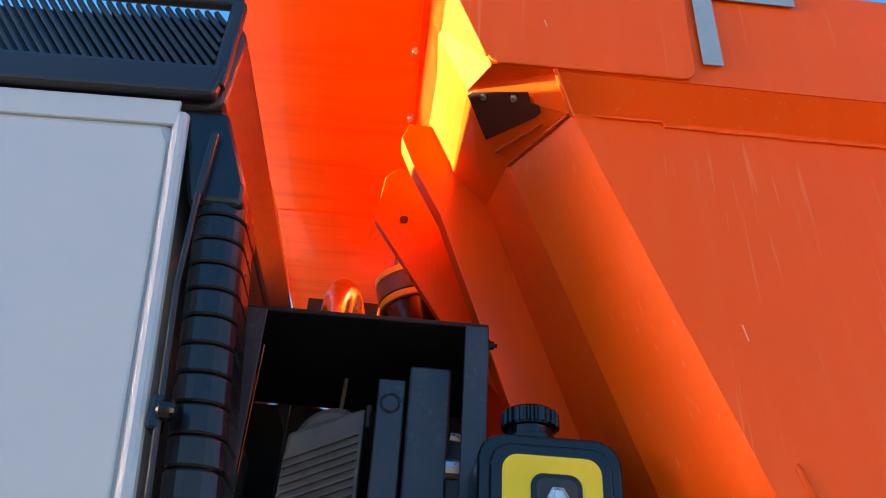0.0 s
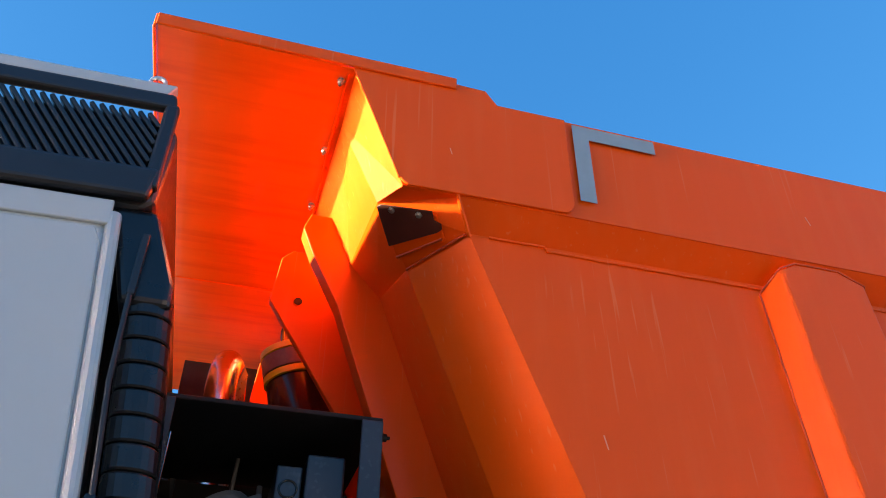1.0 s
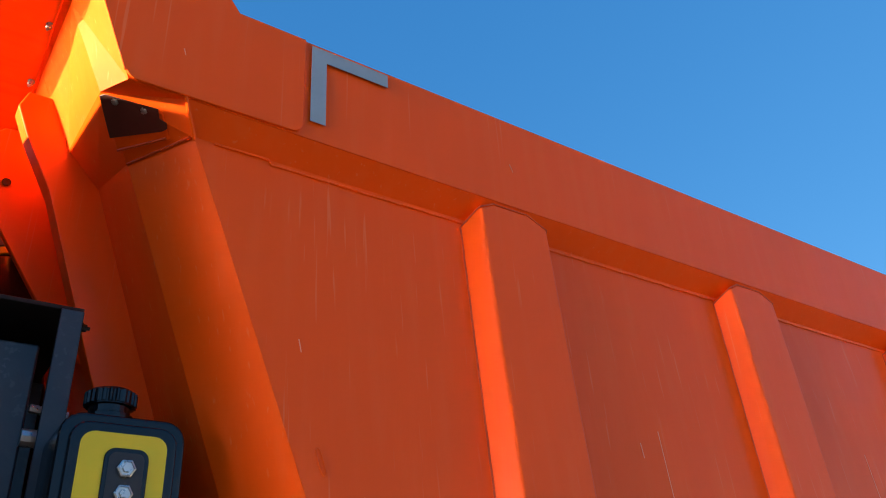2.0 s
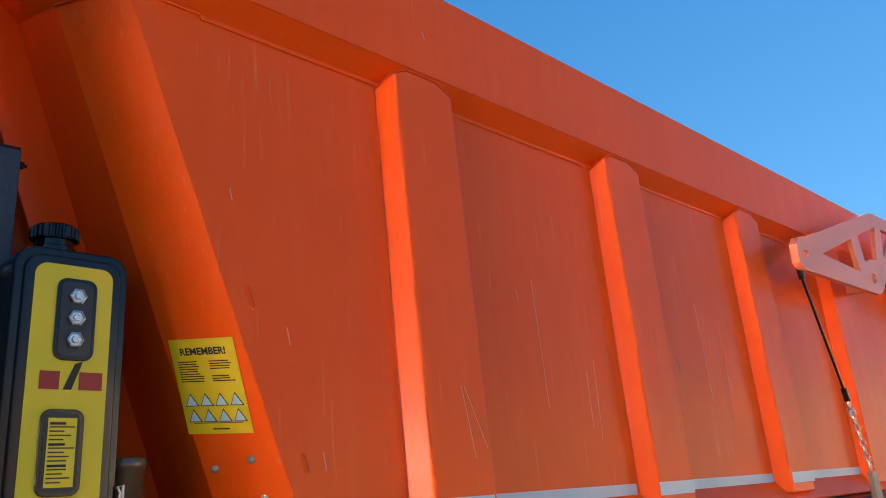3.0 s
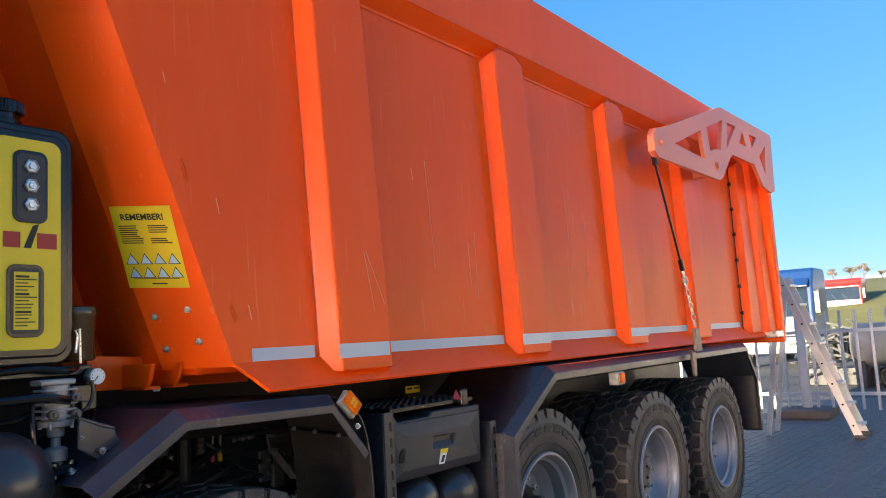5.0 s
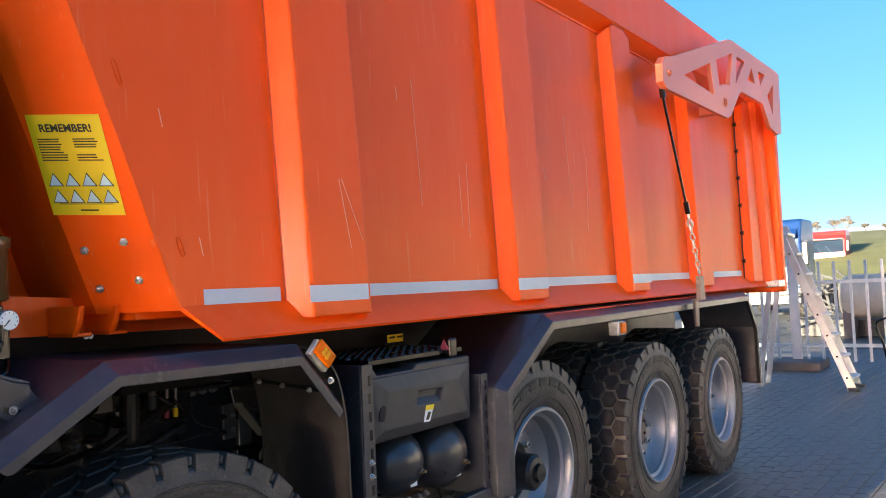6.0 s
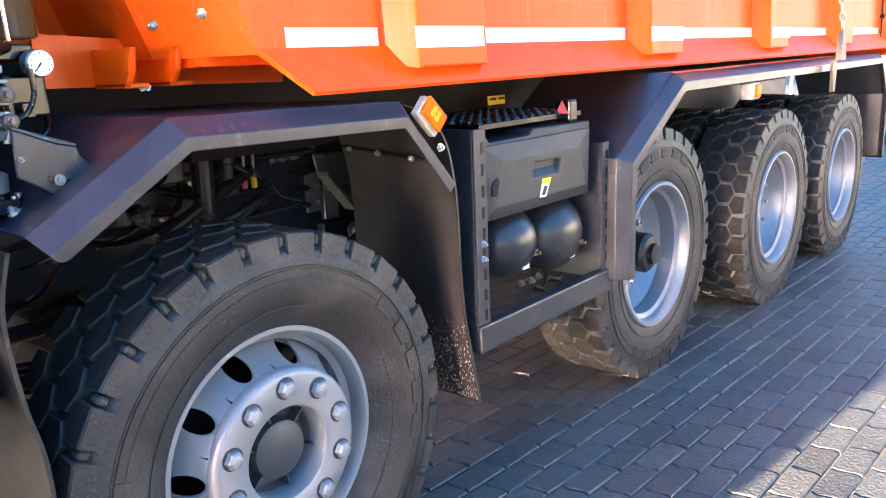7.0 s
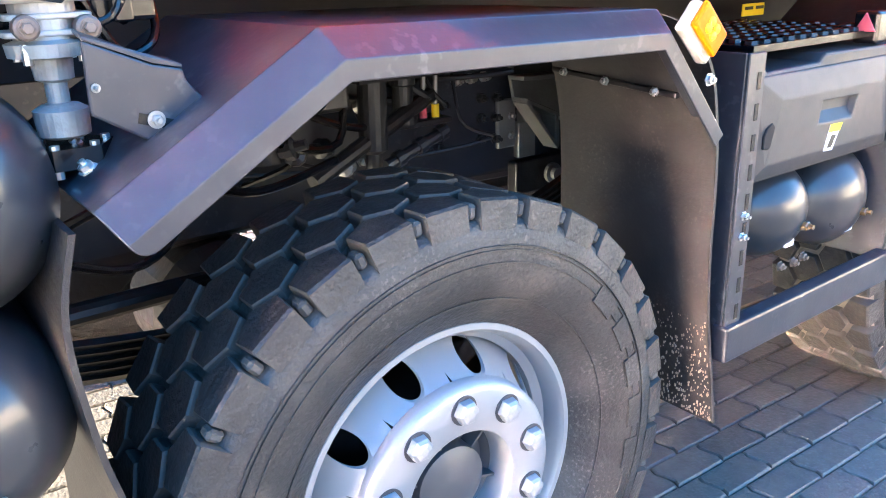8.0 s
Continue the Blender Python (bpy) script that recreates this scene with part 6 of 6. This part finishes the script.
part("pipe_union", bm, STEEL, rack)

bm = bmesh.new()
prism(bm, [(-1.584, 0.37, 2.36), (-1.584, 0.90, 2.34), (-1.60, 0.90, 1.3), (-1.60, 0.37, 1.3)], (0.004, 0, 0), 0.001, seg=1)
part("side_sheet", bm, CHROME, rack, "polished steel side sheet")

# exhaust elbow and tipping cylinder
bm = bmesh.new()
tube(bm, curve_pts([(-1.50, 1.15, 2.2), (-1.50, 1.15, 2.60), (-1.505, 1.15, 2.84), (-1.50, 1.19, 2.95), (-1.49, 1.27, 3.0), (-1.47, 1.38, 2.97), (-1.46, 1.44, 2.84)], 8), 0.054, 24)
exhaust = part("exhaust_pipe", bm, BRUSHED, truck, "polished steel exhaust elbow", smooth=True)
bm = bmesh.new()
prism(bm, [(-1.455, 1.12, 2.45), (-1.450, 1.12, 2.86), (-1.437, 1.14, 2.94), (-1.422, 1.18, 2.93), (-1.425, 1.20, 2.45)], (0.004, 0.004, 0))
part("heat_shield", bm, STEEL, exhaust)
bm = bmesh.new()
p0, p1 = Vector((-1.270, 1.18, 3.045)), Vector((-0.83, 1.18, 1.27))
lathe(bm, [(0.10, 0.10), (0.112, 0.13), (0.112, 1.6)], p0, p1, 32)
cyl_ob = part("tipping_cylinder", bm, BLACK, truck, "black hydraulic tipping cylinder with banded collar", smooth=True)
for a, b, m, nm in ((0.0, 0.03, YELLOW, "yellow_band"), (0.03, 0.10, RUSTY, "steel_band"), (0.10, 0.13, YELLOW, "yellow_band")):
    bm = bmesh.new()
    lathe(bm, [(0.112, a), (0.119, a + 0.003), (0.120, b - 0.003), (0.113, b)], p0, p1, 32)
    smooth_part(nm, bm, m, cyl_ob)
bm = bmesh.new()
for dx in (-0.02, 0.02):
    tube(bm, curve_pts([(-1.285 + dx, 1.19, 3.05), (-1.295 + dx, 1.18, 3.13), (-1.28 + dx, 1.18, 3.20)], 5), 0.007, 6)
part("cylinder_hose", bm, BLACK, cyl_ob)
bm = bmesh.new()
box(bm, -1.69, -1.20, 1.75, 1.77, 2.2, 3.24)
part("bulkhead_panel", bm, MATTBLACK, truck, "dark grey panel behind the cab")
# unseen panel added to block light from the far side
bm = bmesh.new()
prism(bm, [(-1.69, 1.75, 0.9), (-0.42, 1.75, 0.9), (-0.42, 1.75, 1.40), (-0.78, 1.75, 2.19), (-1.69, 1.75, 2.19)], (0, 0.02, 0), 0.002, seg=1)
part("bulkhead_panel", bm, DULLBLACK, truck, "unseen black panel added to keep light out of the gap")
# sheet added behind the rack so that its inside stays dark
bm = bmesh.new()
box(bm, -1.575, -1.118, 0.934, 0.938, 1.2, 2.43)
part("rack_back", bm, DULLBLACK, rack, "black sheet added to keep the rack's inside dark")

# ---- yard behind the truck ----
# white palisade fence across the yard
FX = 10.9
fence = thing("yard_fence", "white painted steel bar fence across the paving", "fence", at=(0, 0, 0))
bm = bmesh.new()
box(bm, -0.017, 0.017, -0.019, 0.019, 0.10, 1.55, 0.004, seg=1)
me = bpy.data.meshes.new("bar")
bm.to_mesh(me)
bm.free()
me.materials.append(FENCEWHITE)
y = -4.0
while y < 6.0:
    ob = new("bar", me)
    ob.parent = fence
    ob.location = (FX, y, 0)
    y += 0.205
for z in (0.33, 1.25):
    bm = bmesh.new()
    box(bm, FX - 0.02, FX + 0.02, -4.0, 6.0, z - 0.025, z + 0.025, 0.004)
    part("rail", bm, FENCEWHITE, fence)
for y in (0.86, 3.4, -2.0):
    bm = bmesh.new()
    box(bm, FX - 0.05, FX + 0.05, y - 0.05, y + 0.05, 0.1, 1.75, 0.006)
    part("post", bm, FENCEWHITE, fence)
    bm = bmesh.new()
    box(bm, FX - 0.5, FX + 0.25, y - 0.38, y + 0.38, 0.0, 0.13, 0.02)
    part("foot_block", bm, CONCRETE, fence, "dark concrete foot block")

# aluminium step ladder
ladder = thing("step_ladder", "open aluminium step ladder standing on the paving", "ladder")
LB, LT = Vector((0, -0.20, 0.02)), Vector((0, 0.52, 2.0))
ld = (LT - LB).normalized()
ln = Vector((0, ld.z, -ld.y))
for x in (8.55, 8.95):
    bm = bmesh.new()
    a, b = LB + Vector((x, 0, 0)), LT + Vector((x, 0, 0))
    prism(bm, [a - ln * 0.045, a + ln * 0.045, a + ln * 0.045 + Vector((0.03, 0, 0)), a - ln * 0.045 + Vector((0.03, 0, 0))], b - a, 0.004, seg=1)
    part("stile", bm, ALU, ladder)
    bm = bmesh.new()
    box(bm, x - 0.02, x + 0.05, LB.y - 0.08, LB.y + 0.05, 0.0, 0.045, 0.01)
    part("foot", bm, CONCRETE, ladder)
for i in range(8):
    c = LB + (LT - LB) * ((i + 0.55) / 8)
    bm = bmesh.new()
    box(bm, 8.58, 8.95, c.y - 0.085, c.y + 0.03, c.z - 0.02, c.z + 0.012, 0.004, seg=1)
    part("tread", bm, ALU, ladder)
    bm = bmesh.new()
    cyl(bm, (8.545, c.y, c.z), (8.555, c.y, c.z), 0.012, 10)
    part("rivet", bm, BLACK, ladder)
for x in (8.55, 8.95):
    bm = bmesh.new()
    prism(bm, [(x, 0.80, 0.02), (x, 0.86, 0.02), (x, 0.57, 1.95), (x, 0.51, 1.95)], (0.03, 0, 0), 0.003, seg=1)
    part("rear_leg", bm, ALU, ladder)

# parked trucks beyond the fence
def tractor_unit(x, y, w, h, paint, label, stripe=None):
    tr = thing("parked_truck", label, "truck", "parked trucks", at=(x, y, 0))
    def p(nm, bm, m):
        return part(nm, bm, m, tr)
    bm = bmesh.new()
    prism(bm, [(0.0, -w / 2, 0.9), (0.0, -w / 2, h - 1.55), (0.22, -w / 2, h - 0.55), (0.45, -w / 2, h - 0.08), (0.65, -w / 2, h), (2.0, -w / 2, h), (2.15, -w / 2, h - 0.15), (2.2, -w / 2, 0.9)], (0, w, 0), 0.07, seg=3)
    p("cab_shell", bm, paint)
    bm = bmesh.new()
    prism(bm, [(-0.012, -w / 2 + 0.12, h - 1.50), (-0.012, w / 2 - 0.12, h - 1.50), (0.188, w / 2 - 0.16, h - 0.62), (0.188, -w / 2 + 0.16, h - 0.62)], (0.03, 0, 0.006), 0.008)
    p("windscreen", bm, DARKGLASS)
    bm = bmesh.new()
    prism(bm, [(-0.02, -w / 2 + 0.1, h - 0.60), (-0.02, w / 2 - 0.1, h - 0.60), (0.30, w / 2 - 0.1, h - 0.36), (0.30, -w / 2 + 0.1, h - 0.36)], (0.0, 0, 0.04), 0.01)
    p("sun_visor", bm, paint)
    for s_ in (-0.3, 0.35):
        bm = bmesh.new()
        tube(bm, [(-0.03, s_, h - 1.48), (0.08, s_ + 0.35, h - 1.05)], 0.014, 6)
        p("wiper", bm, PLASTIC)
    bm = bmesh.new()
    box(bm, -0.06, 0.08, -w / 2 + 0.02, w / 2 - 0.02, 0.40, 0.95, 0.04)
    p("bumper", bm, BLUECAB if stripe else PLASTIC)
    for k in range(5):
        bm = bmesh.new()
        box(bm, -0.02, 0.03, -w / 2 + 0.45, w / 2 - 0.45, 1.0 + k * 0.09, 1.045 + k * 0.09, 0.008, seg=1)
        p("grille_bar", bm, WHITECAB if stripe else PLASTIC)
    for s_ in (-1, 1):
        bm = bmesh.new()
        prism(bm, [(-0.075, s_ * (w / 2 - 0.42) - 0.2, 0.62), (-0.075, s_ * (w / 2 - 0.42) + 0.2, 0.62), (-0.075, s_ * (w / 2 - 0.42) + 0.2, 0.80), (-0.075, s_ * (w / 2 - 0.42) - 0.2, 0.80)], (0.03, 0, 0), 0.01)
        p("headlight", bm, GLASSWHITE)
        bm = bmesh.new()
        prism(bm, [(0.32, s_ * w / 2 - 0.006, h - 1.5), (0.42, s_ * w / 2 - 0.006, h - 0.72), (1.15, s_ * w / 2 - 0.006, h - 0.66), (1.15, s_ * w / 2 - 0.006, h - 1.5)], (0, 0.012, 0), 0.003, seg=1)
        p("side_window", bm, DARKGLASS)
        bm = bmesh.new()
        box(bm, -0.14, 0.0, s_ * (w / 2 + 0.16) - 0.09, s_ * (w / 2 + 0.16) + 0.09, h - 1.45, h - 0.75, 0.03)
        p("mirror", bm, PLASTIC)
        if stripe:
            bm = bmesh.new()
            prism(bm, [(0.10, s_ * w / 2 - 0.005, h - 2.55), (2.15, s_ * w / 2 - 0.005, h - 2.55), (2.15, s_ * w / 2 - 0.005, h - 1.45), (0.10, s_ * w / 2 - 0.005, h - 2.05)], (0, 0.010, 0))
            p("stripe", bm, WHITECAB)
    if stripe:
        bm = bmesh.new()
        prism(bm, [(-0.012, -w / 2 + 0.03, h - 2.55), (-0.012, w / 2 - 0.03, h - 2.35), (-0.012, w / 2 - 0.03, h - 1.62), (-0.012, -w / 2 + 0.03, h - 1.85)], (0.05, 0, 0))
        p("stripe", bm, WHITECAB)
        bm = bmesh.new()
        prism(bm, [(-0.010, -w / 2 + 0.03, 0.93), (-0.010, w / 2 - 0.03, 0.93), (-0.010, w / 2 - 0.03, h - 2.37), (-0.010, -w / 2 + 0.03, h - 2.57)], (0.04, 0, 0))
        p("stripe", bm, BLUECAB)
    bm = bmesh.new()
    box(bm, 1.0, 6.0, -0.45, 0.45, 0.7, 0.95, 0.02)
    p("frame", bm, PLASTIC)
    for wx in (0.7, 4.4, 5.6):
        for wy in (-w / 2 + 0.02, w / 2 - 0.34):
            ob = new("tyre", TYRES)
            ob.parent = tr
            ob.location = (wx, wy, 0.52)
    return tr


tractor_unit(24.0, 4.6, 2.4, 3.05, BLUECAB, "dark blue parked tractor truck beyond the fence")
tractor_unit(58.0, 8.6, 2.4, 4.1, REDCAB, "red, white and blue parked truck beyond the fence", BLUECAB)
# long light tanks standing on the ground
for y in (-1.2, 0.6):
    bm = bmesh.new()
    lathe(bm, [(0, 0), (0.35, 0.05), (0.45, 0.2), (0.45, 4.8), (0.35, 4.95), (0, 5.0)], (16.0 + y, y + 0.6, 0.85), (16.0 + y, y - 4.4, 0.85), 32)
    tk = part("storage_tank", bm, TANKWHITE, None, "white cylindrical tank on dark supports", smooth=True, category="tank")
    for q in (0.4, -1.2, -2.8):
        bm = bmesh.new()
        box(bm, 15.7 + y, 16.3 + y, y + q - 0.1, y + q + 0.1, 0.0, 0.6)
        part("support", bm, CONCRETE, tk)
bm = bmesh.new()
random.seed(5)
for k in range(130):
    c = Vector((17.5 + random.uniform(-1, 1), random.uniform(-5, 2.4), 0.75 + random.uniform(-0.45, 0.5)))
    d = Vector((random.uniform(-1, 1), random.uniform(-1, 1), random.uniform(-0.3, 0.3))).normalized()
    cyl(bm, c - d * 0.5, c + d * 0.5, 0.03, 6)
box(bm, 16.9, 18.1, -5, 2.2, 0.0, 0.35)
part("scrap_pile", bm, CONCRETE, None, "pile of light metal scrap parts", kind="stuff", category="scrap")
# white car and yellow machine
car = thing("parked_car", "white parked car in front of the grass bank", "car", at=(34, 0.2, 0))
bm = bmesh.new()
prism(bm, [(0, -0.85, 0.35), (0, -0.85, 0.85), (0.9, -0.85, 0.98), (1.5, -0.85, 1.45), (3.2, -0.85, 1.45), (4.1, -0.85, 1.0), (4.2, -0.85, 0.4)], (0, 1.7, 0), 0.06, seg=3)
part("car_body", bm, WHITECAB, car)
bm = bmesh.new()
prism(bm, [(1.15, -0.87, 1.0), (1.6, -0.87, 1.38), (3.1, -0.87, 1.38), (3.6, -0.87, 1.02)], (0, 1.74, 0), 0.02)
part("windows", bm, DARKGLASS, car)
for wx in (0.8, 3.4):
    for wy in (-0.87, 0.67):
        bm = bmesh.new()
        cyl(bm, (wx, wy, 0.32), (wx, wy + 0.2, 0.32), 0.32, 20)
        part("wheel", bm, RUBBER, car)
mach = thing("yellow_machine", "yellow machine mast standing in the yard", "machine", at=(26, -1.0, 0))
for q in ((-0.5, 0.5, -0.5, 0.5, 0.0, 1.6), (-0.1, 0.1, -0.1, 0.1, 1.6, 3.4), (-0.1, 0.1, 0.35, 0.5, 1.6, 3.2)):
    bm = bmesh.new()
    box(bm, *q, 0.03)
    part("frame", bm, YELLOWPAINT, mach)
# small barrow frame near the fence
barrow = thing("hand_cart", "black tubular hand cart handle by the fence", "cart", at=(0, 0, 0))
bm = bmesh.new()
tube(bm, curve_pts([(9.1, -0.55, 0.05), (9.0, -0.5, 0.5), (8.95, -0.45, 0.78), (8.95, -0.75, 0.82), (8.9, -0.95, 0.6), (8.85, -1.05, 0.3)], 6), 0.014, 8)
part("handle", bm, BLACK, barrow)

# grassy bank and bare trees far behind
def bank():
    nx, ny = 40, 60
    vs, fs = [], []
    for i in range(nx + 1):
        for j in range(ny + 1):
            u = i / nx
            x = 38 + 160 * u
            y = -140 + 300 * j / ny
            z = -0.05 + 9.6 * (1 - math.cos(min(1, u * 4.0) * math.pi)) / 2 * (0.55 + 0.2 * noise.noise((x * 0.02, y * 0.02, 0))) + 0.3 * noise.noise((x * 0.15, y * 0.15, 1))
            vs.append((x, y, z))
    for i in range(nx):
        for j in range(ny):
            a = i * (ny + 1) + j
            fs.append((a, a + ny + 1, a + ny + 2, a + 1))
    me = bpy.data.meshes.new("grass_bank")
    me.from_pydata(vs, [], fs)
    me.materials.append(GRASS)
    for f in me.polygons:
        f.use_smooth = True
    return tagged(new("grass_bank", me), "sunlit grassy bank behind the yard", "bank", "", "structure")


bank()


def bare_tree(x, y, z, h, seed):
    random.seed(seed)
    tree = thing("bare_tree", "leafless tree with fine twigs on the bank", "tree", "trees on the bank", at=(x, y, z))
    bm = bmesh.new()
    twigs = []

    def grow(p, d, ln, r, lev):
        q = p + d * ln
        (bm if lev < 2 else twigs).append((p, q, r)) if lev >= 2 else cyl(bm, p, q, r, 6, r * 0.7)
        if lev < 6:
            for _ in range(4 if lev < 2 else 3):
                nd = (d + Vector((random.uniform(-1, 1), random.uniform(-1, 1), random.uniform(-0.2, 0.8))) * 0.75).normalized()
                grow(p.lerp(q, random.uniform(0.55, 1)), nd, ln * random.uniform(0.55, 0.78), r * 0.55, lev + 1)

    grow(Vector((0, 0, 0)), Vector((0, 0, 1)), h * 0.24, h * 0.022, 0)
    part("trunk", bm, LEAF, tree)
    vs, fs = [], []
    for p, q, r in twigs:
        d = (q - p).normalized()
        a = d.cross(Vector((0.3, 0.5, 0.8))).normalized()
        b = d.cross(a)
        r = max(r, 0.014)
        base = len(vs)
        for c, k in ((p, 1.0), (q, 0.5)):
            for g in range(3):
                vs.append(c + (a * math.cos(g * 2.094) + b * math.sin(g * 2.094)) * r * k)
        for g in range(3):
            w = (g + 1) % 3
            fs.append((base + g, base + w, base + 3 + w, base + 3 + g))
    me = bpy.data.meshes.new("crown")
    me.from_pydata(vs, [], fs)
    me.materials.append(LEAF)
    ob = new("crown", me)
    ob.parent = tree
    return tree


for i, (x, y, h) in enumerate(((86, 14.2, 2.4), (88, 12.9, 2.9), (87, 11.6, 3.0), (90, 10.3, 2.3), (91, 8.6, 1.9), (92, 6.2, 2.0), (90, 4.2, 2.9), (91, 3.0, 3.2), (94, 1.4, 3.0), (92, -0.6, 3.3), (90, -2.4, 3.0), (90, 17, 2.8))):
    bare_tree(x, y, 4.85, h, 20 + i)

# unseen wall behind the walker, added and angled to bounce sunlight onto the truck
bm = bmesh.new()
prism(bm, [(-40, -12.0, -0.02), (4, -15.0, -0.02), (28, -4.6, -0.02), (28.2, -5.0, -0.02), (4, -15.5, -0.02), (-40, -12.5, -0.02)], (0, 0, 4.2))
part("wall_south", bm, BOUNCEWALL, None, "unseen tan wall added to bounce sunlight onto the truck", kind="structure", category="wall")

bm = bmesh.new()
box(bm, -40, 9, 12.0, 12.4, -0.02, 5.0)
part("wall_north", bm, TANWALL, None, "plain tan sheet wall closing the yard", kind="structure", category="wall")

# ---- paving ----
bm = bmesh.new()
vs = [bm.verts.new(p) for p in ((-900, -900, -0.02), (900, -900, -0.02), (900, 900, -0.02), (-900, 900, -0.02))]
bm.faces.new(vs)
ground = part("ground", bm, YARD, None, "sandy paved yard ground", kind="structure", category="ground")
BX, BY, WAVE = 0.197, 0.104, 0.007
PTURN = radians(-2.6)
bm = bmesh.new()
box(bm, -6.05, 13.8, -6.4, 4.1, -0.04, -0.0085, 0, Matrix.Rotation(PTURN, 4, "Z"))
part("joint_sand", bm, JOINT, ground, "pale sand in the paving joints")
ENDS = ((-0.5, 0.0), (-0.25, 1.0), (0.0, 0.0), (0.25, -1.0), (0.5, 0.0))
PU = [(0.5, v, w) for v, w in ENDS] + [(-0.5, v, w) for v, w in reversed(ENDS)]


def paver_geo():
    """A block with straight long sides and waved ends that fit into one another."""
    vs, fs = [], []
    for inset, z in ((0.003, -0.03), (0.003, -0.005), (0.0075, 0.0)):
        for u, v, w in PU:
            vs.append((u * BX + w * WAVE - math.copysign(inset, u), v * BY - (math.copysign(inset, v) if abs(v) > 0.4 else 0.0), z))
    for lev in (0, 10):
        for q in range(10):
            w = (q + 1) % 10
            fs.append((lev + q, lev + w, lev + 10 + w, lev + 10 + q))
    fs.append(tuple(20 + q for q in range(10)))
    return vs, fs


pv, pf = paver_geo()
near_me = []
for k in range(4):
    rng = random.Random(k)
    me = bpy.data.meshes.new("paver")
    me.from_pydata([(x + rng.uniform(-0.002, 0.002) * (z > -0.02), y + rng.uniform(-0.002, 0.002) * (z > -0.02), z) for x, y, z in pv], [], pf)
    me.materials.append(PAVER)
    near_me.append(me)
random.seed(12)
pva = np.array(pv)
allv, allf, count = [], [], 0
paved = new("paving")
tagged(paved, "dark grey interlocking concrete block paving", "paving", "", "structure")
rows_y = int(10.6 / BY)
rows_x = int(20.0 / BX)
for j in range(rows_y):
    for i in range(rows_x):
        gx = -6.055 + i * BX + (-0.075 * j) % BX
        gy = -6.388 + j * BY
        cx, cy = gx * math.cos(PTURN) - gy * math.sin(PTURN), gx * math.sin(PTURN) + gy * math.cos(PTURN)
        dz = random.uniform(-0.0015, 0.0015) + 0.003 * noise.noise((cx * 0.7, cy * 0.7, 0))
        tilt = (random.gauss(0, 0.010), random.gauss(0, 0.008))
        turn = PTURN + random.gauss(0, 0.008)
        if 0.5 < cx < 3.7 and -1.3 < cy < 0.4:
            ob = new("paver", near_me[(i * 7 + j * 3) % 4])
            ob.parent = paved
            ob.location = (cx, cy, dz)
            ob.rotation_euler = (tilt[0], tilt[1], turn)
        else:
            v = pva.copy()
            v[:, 2] += dz + tilt[0] * v[:, 1] - tilt[1] * v[:, 0]
            c, q = math.cos(turn), math.sin(turn)
            v[:, 0], v[:, 1] = cx + v[:, 0] * c - v[:, 1] * q, cy + v[:, 0] * q + v[:, 1] * c
            allv.append(v)
            allf += [tuple(q + count for q in f) for f in pf]
            count += len(pv)
me = bpy.data.meshes.new("far_pavers")
me.from_pydata(np.concatenate(allv).tolist(), [], allf)
me.materials.append(PAVER)
far = new("far_pavers", me)
far.parent = paved
tagged(far, "", "", "", "stuff")
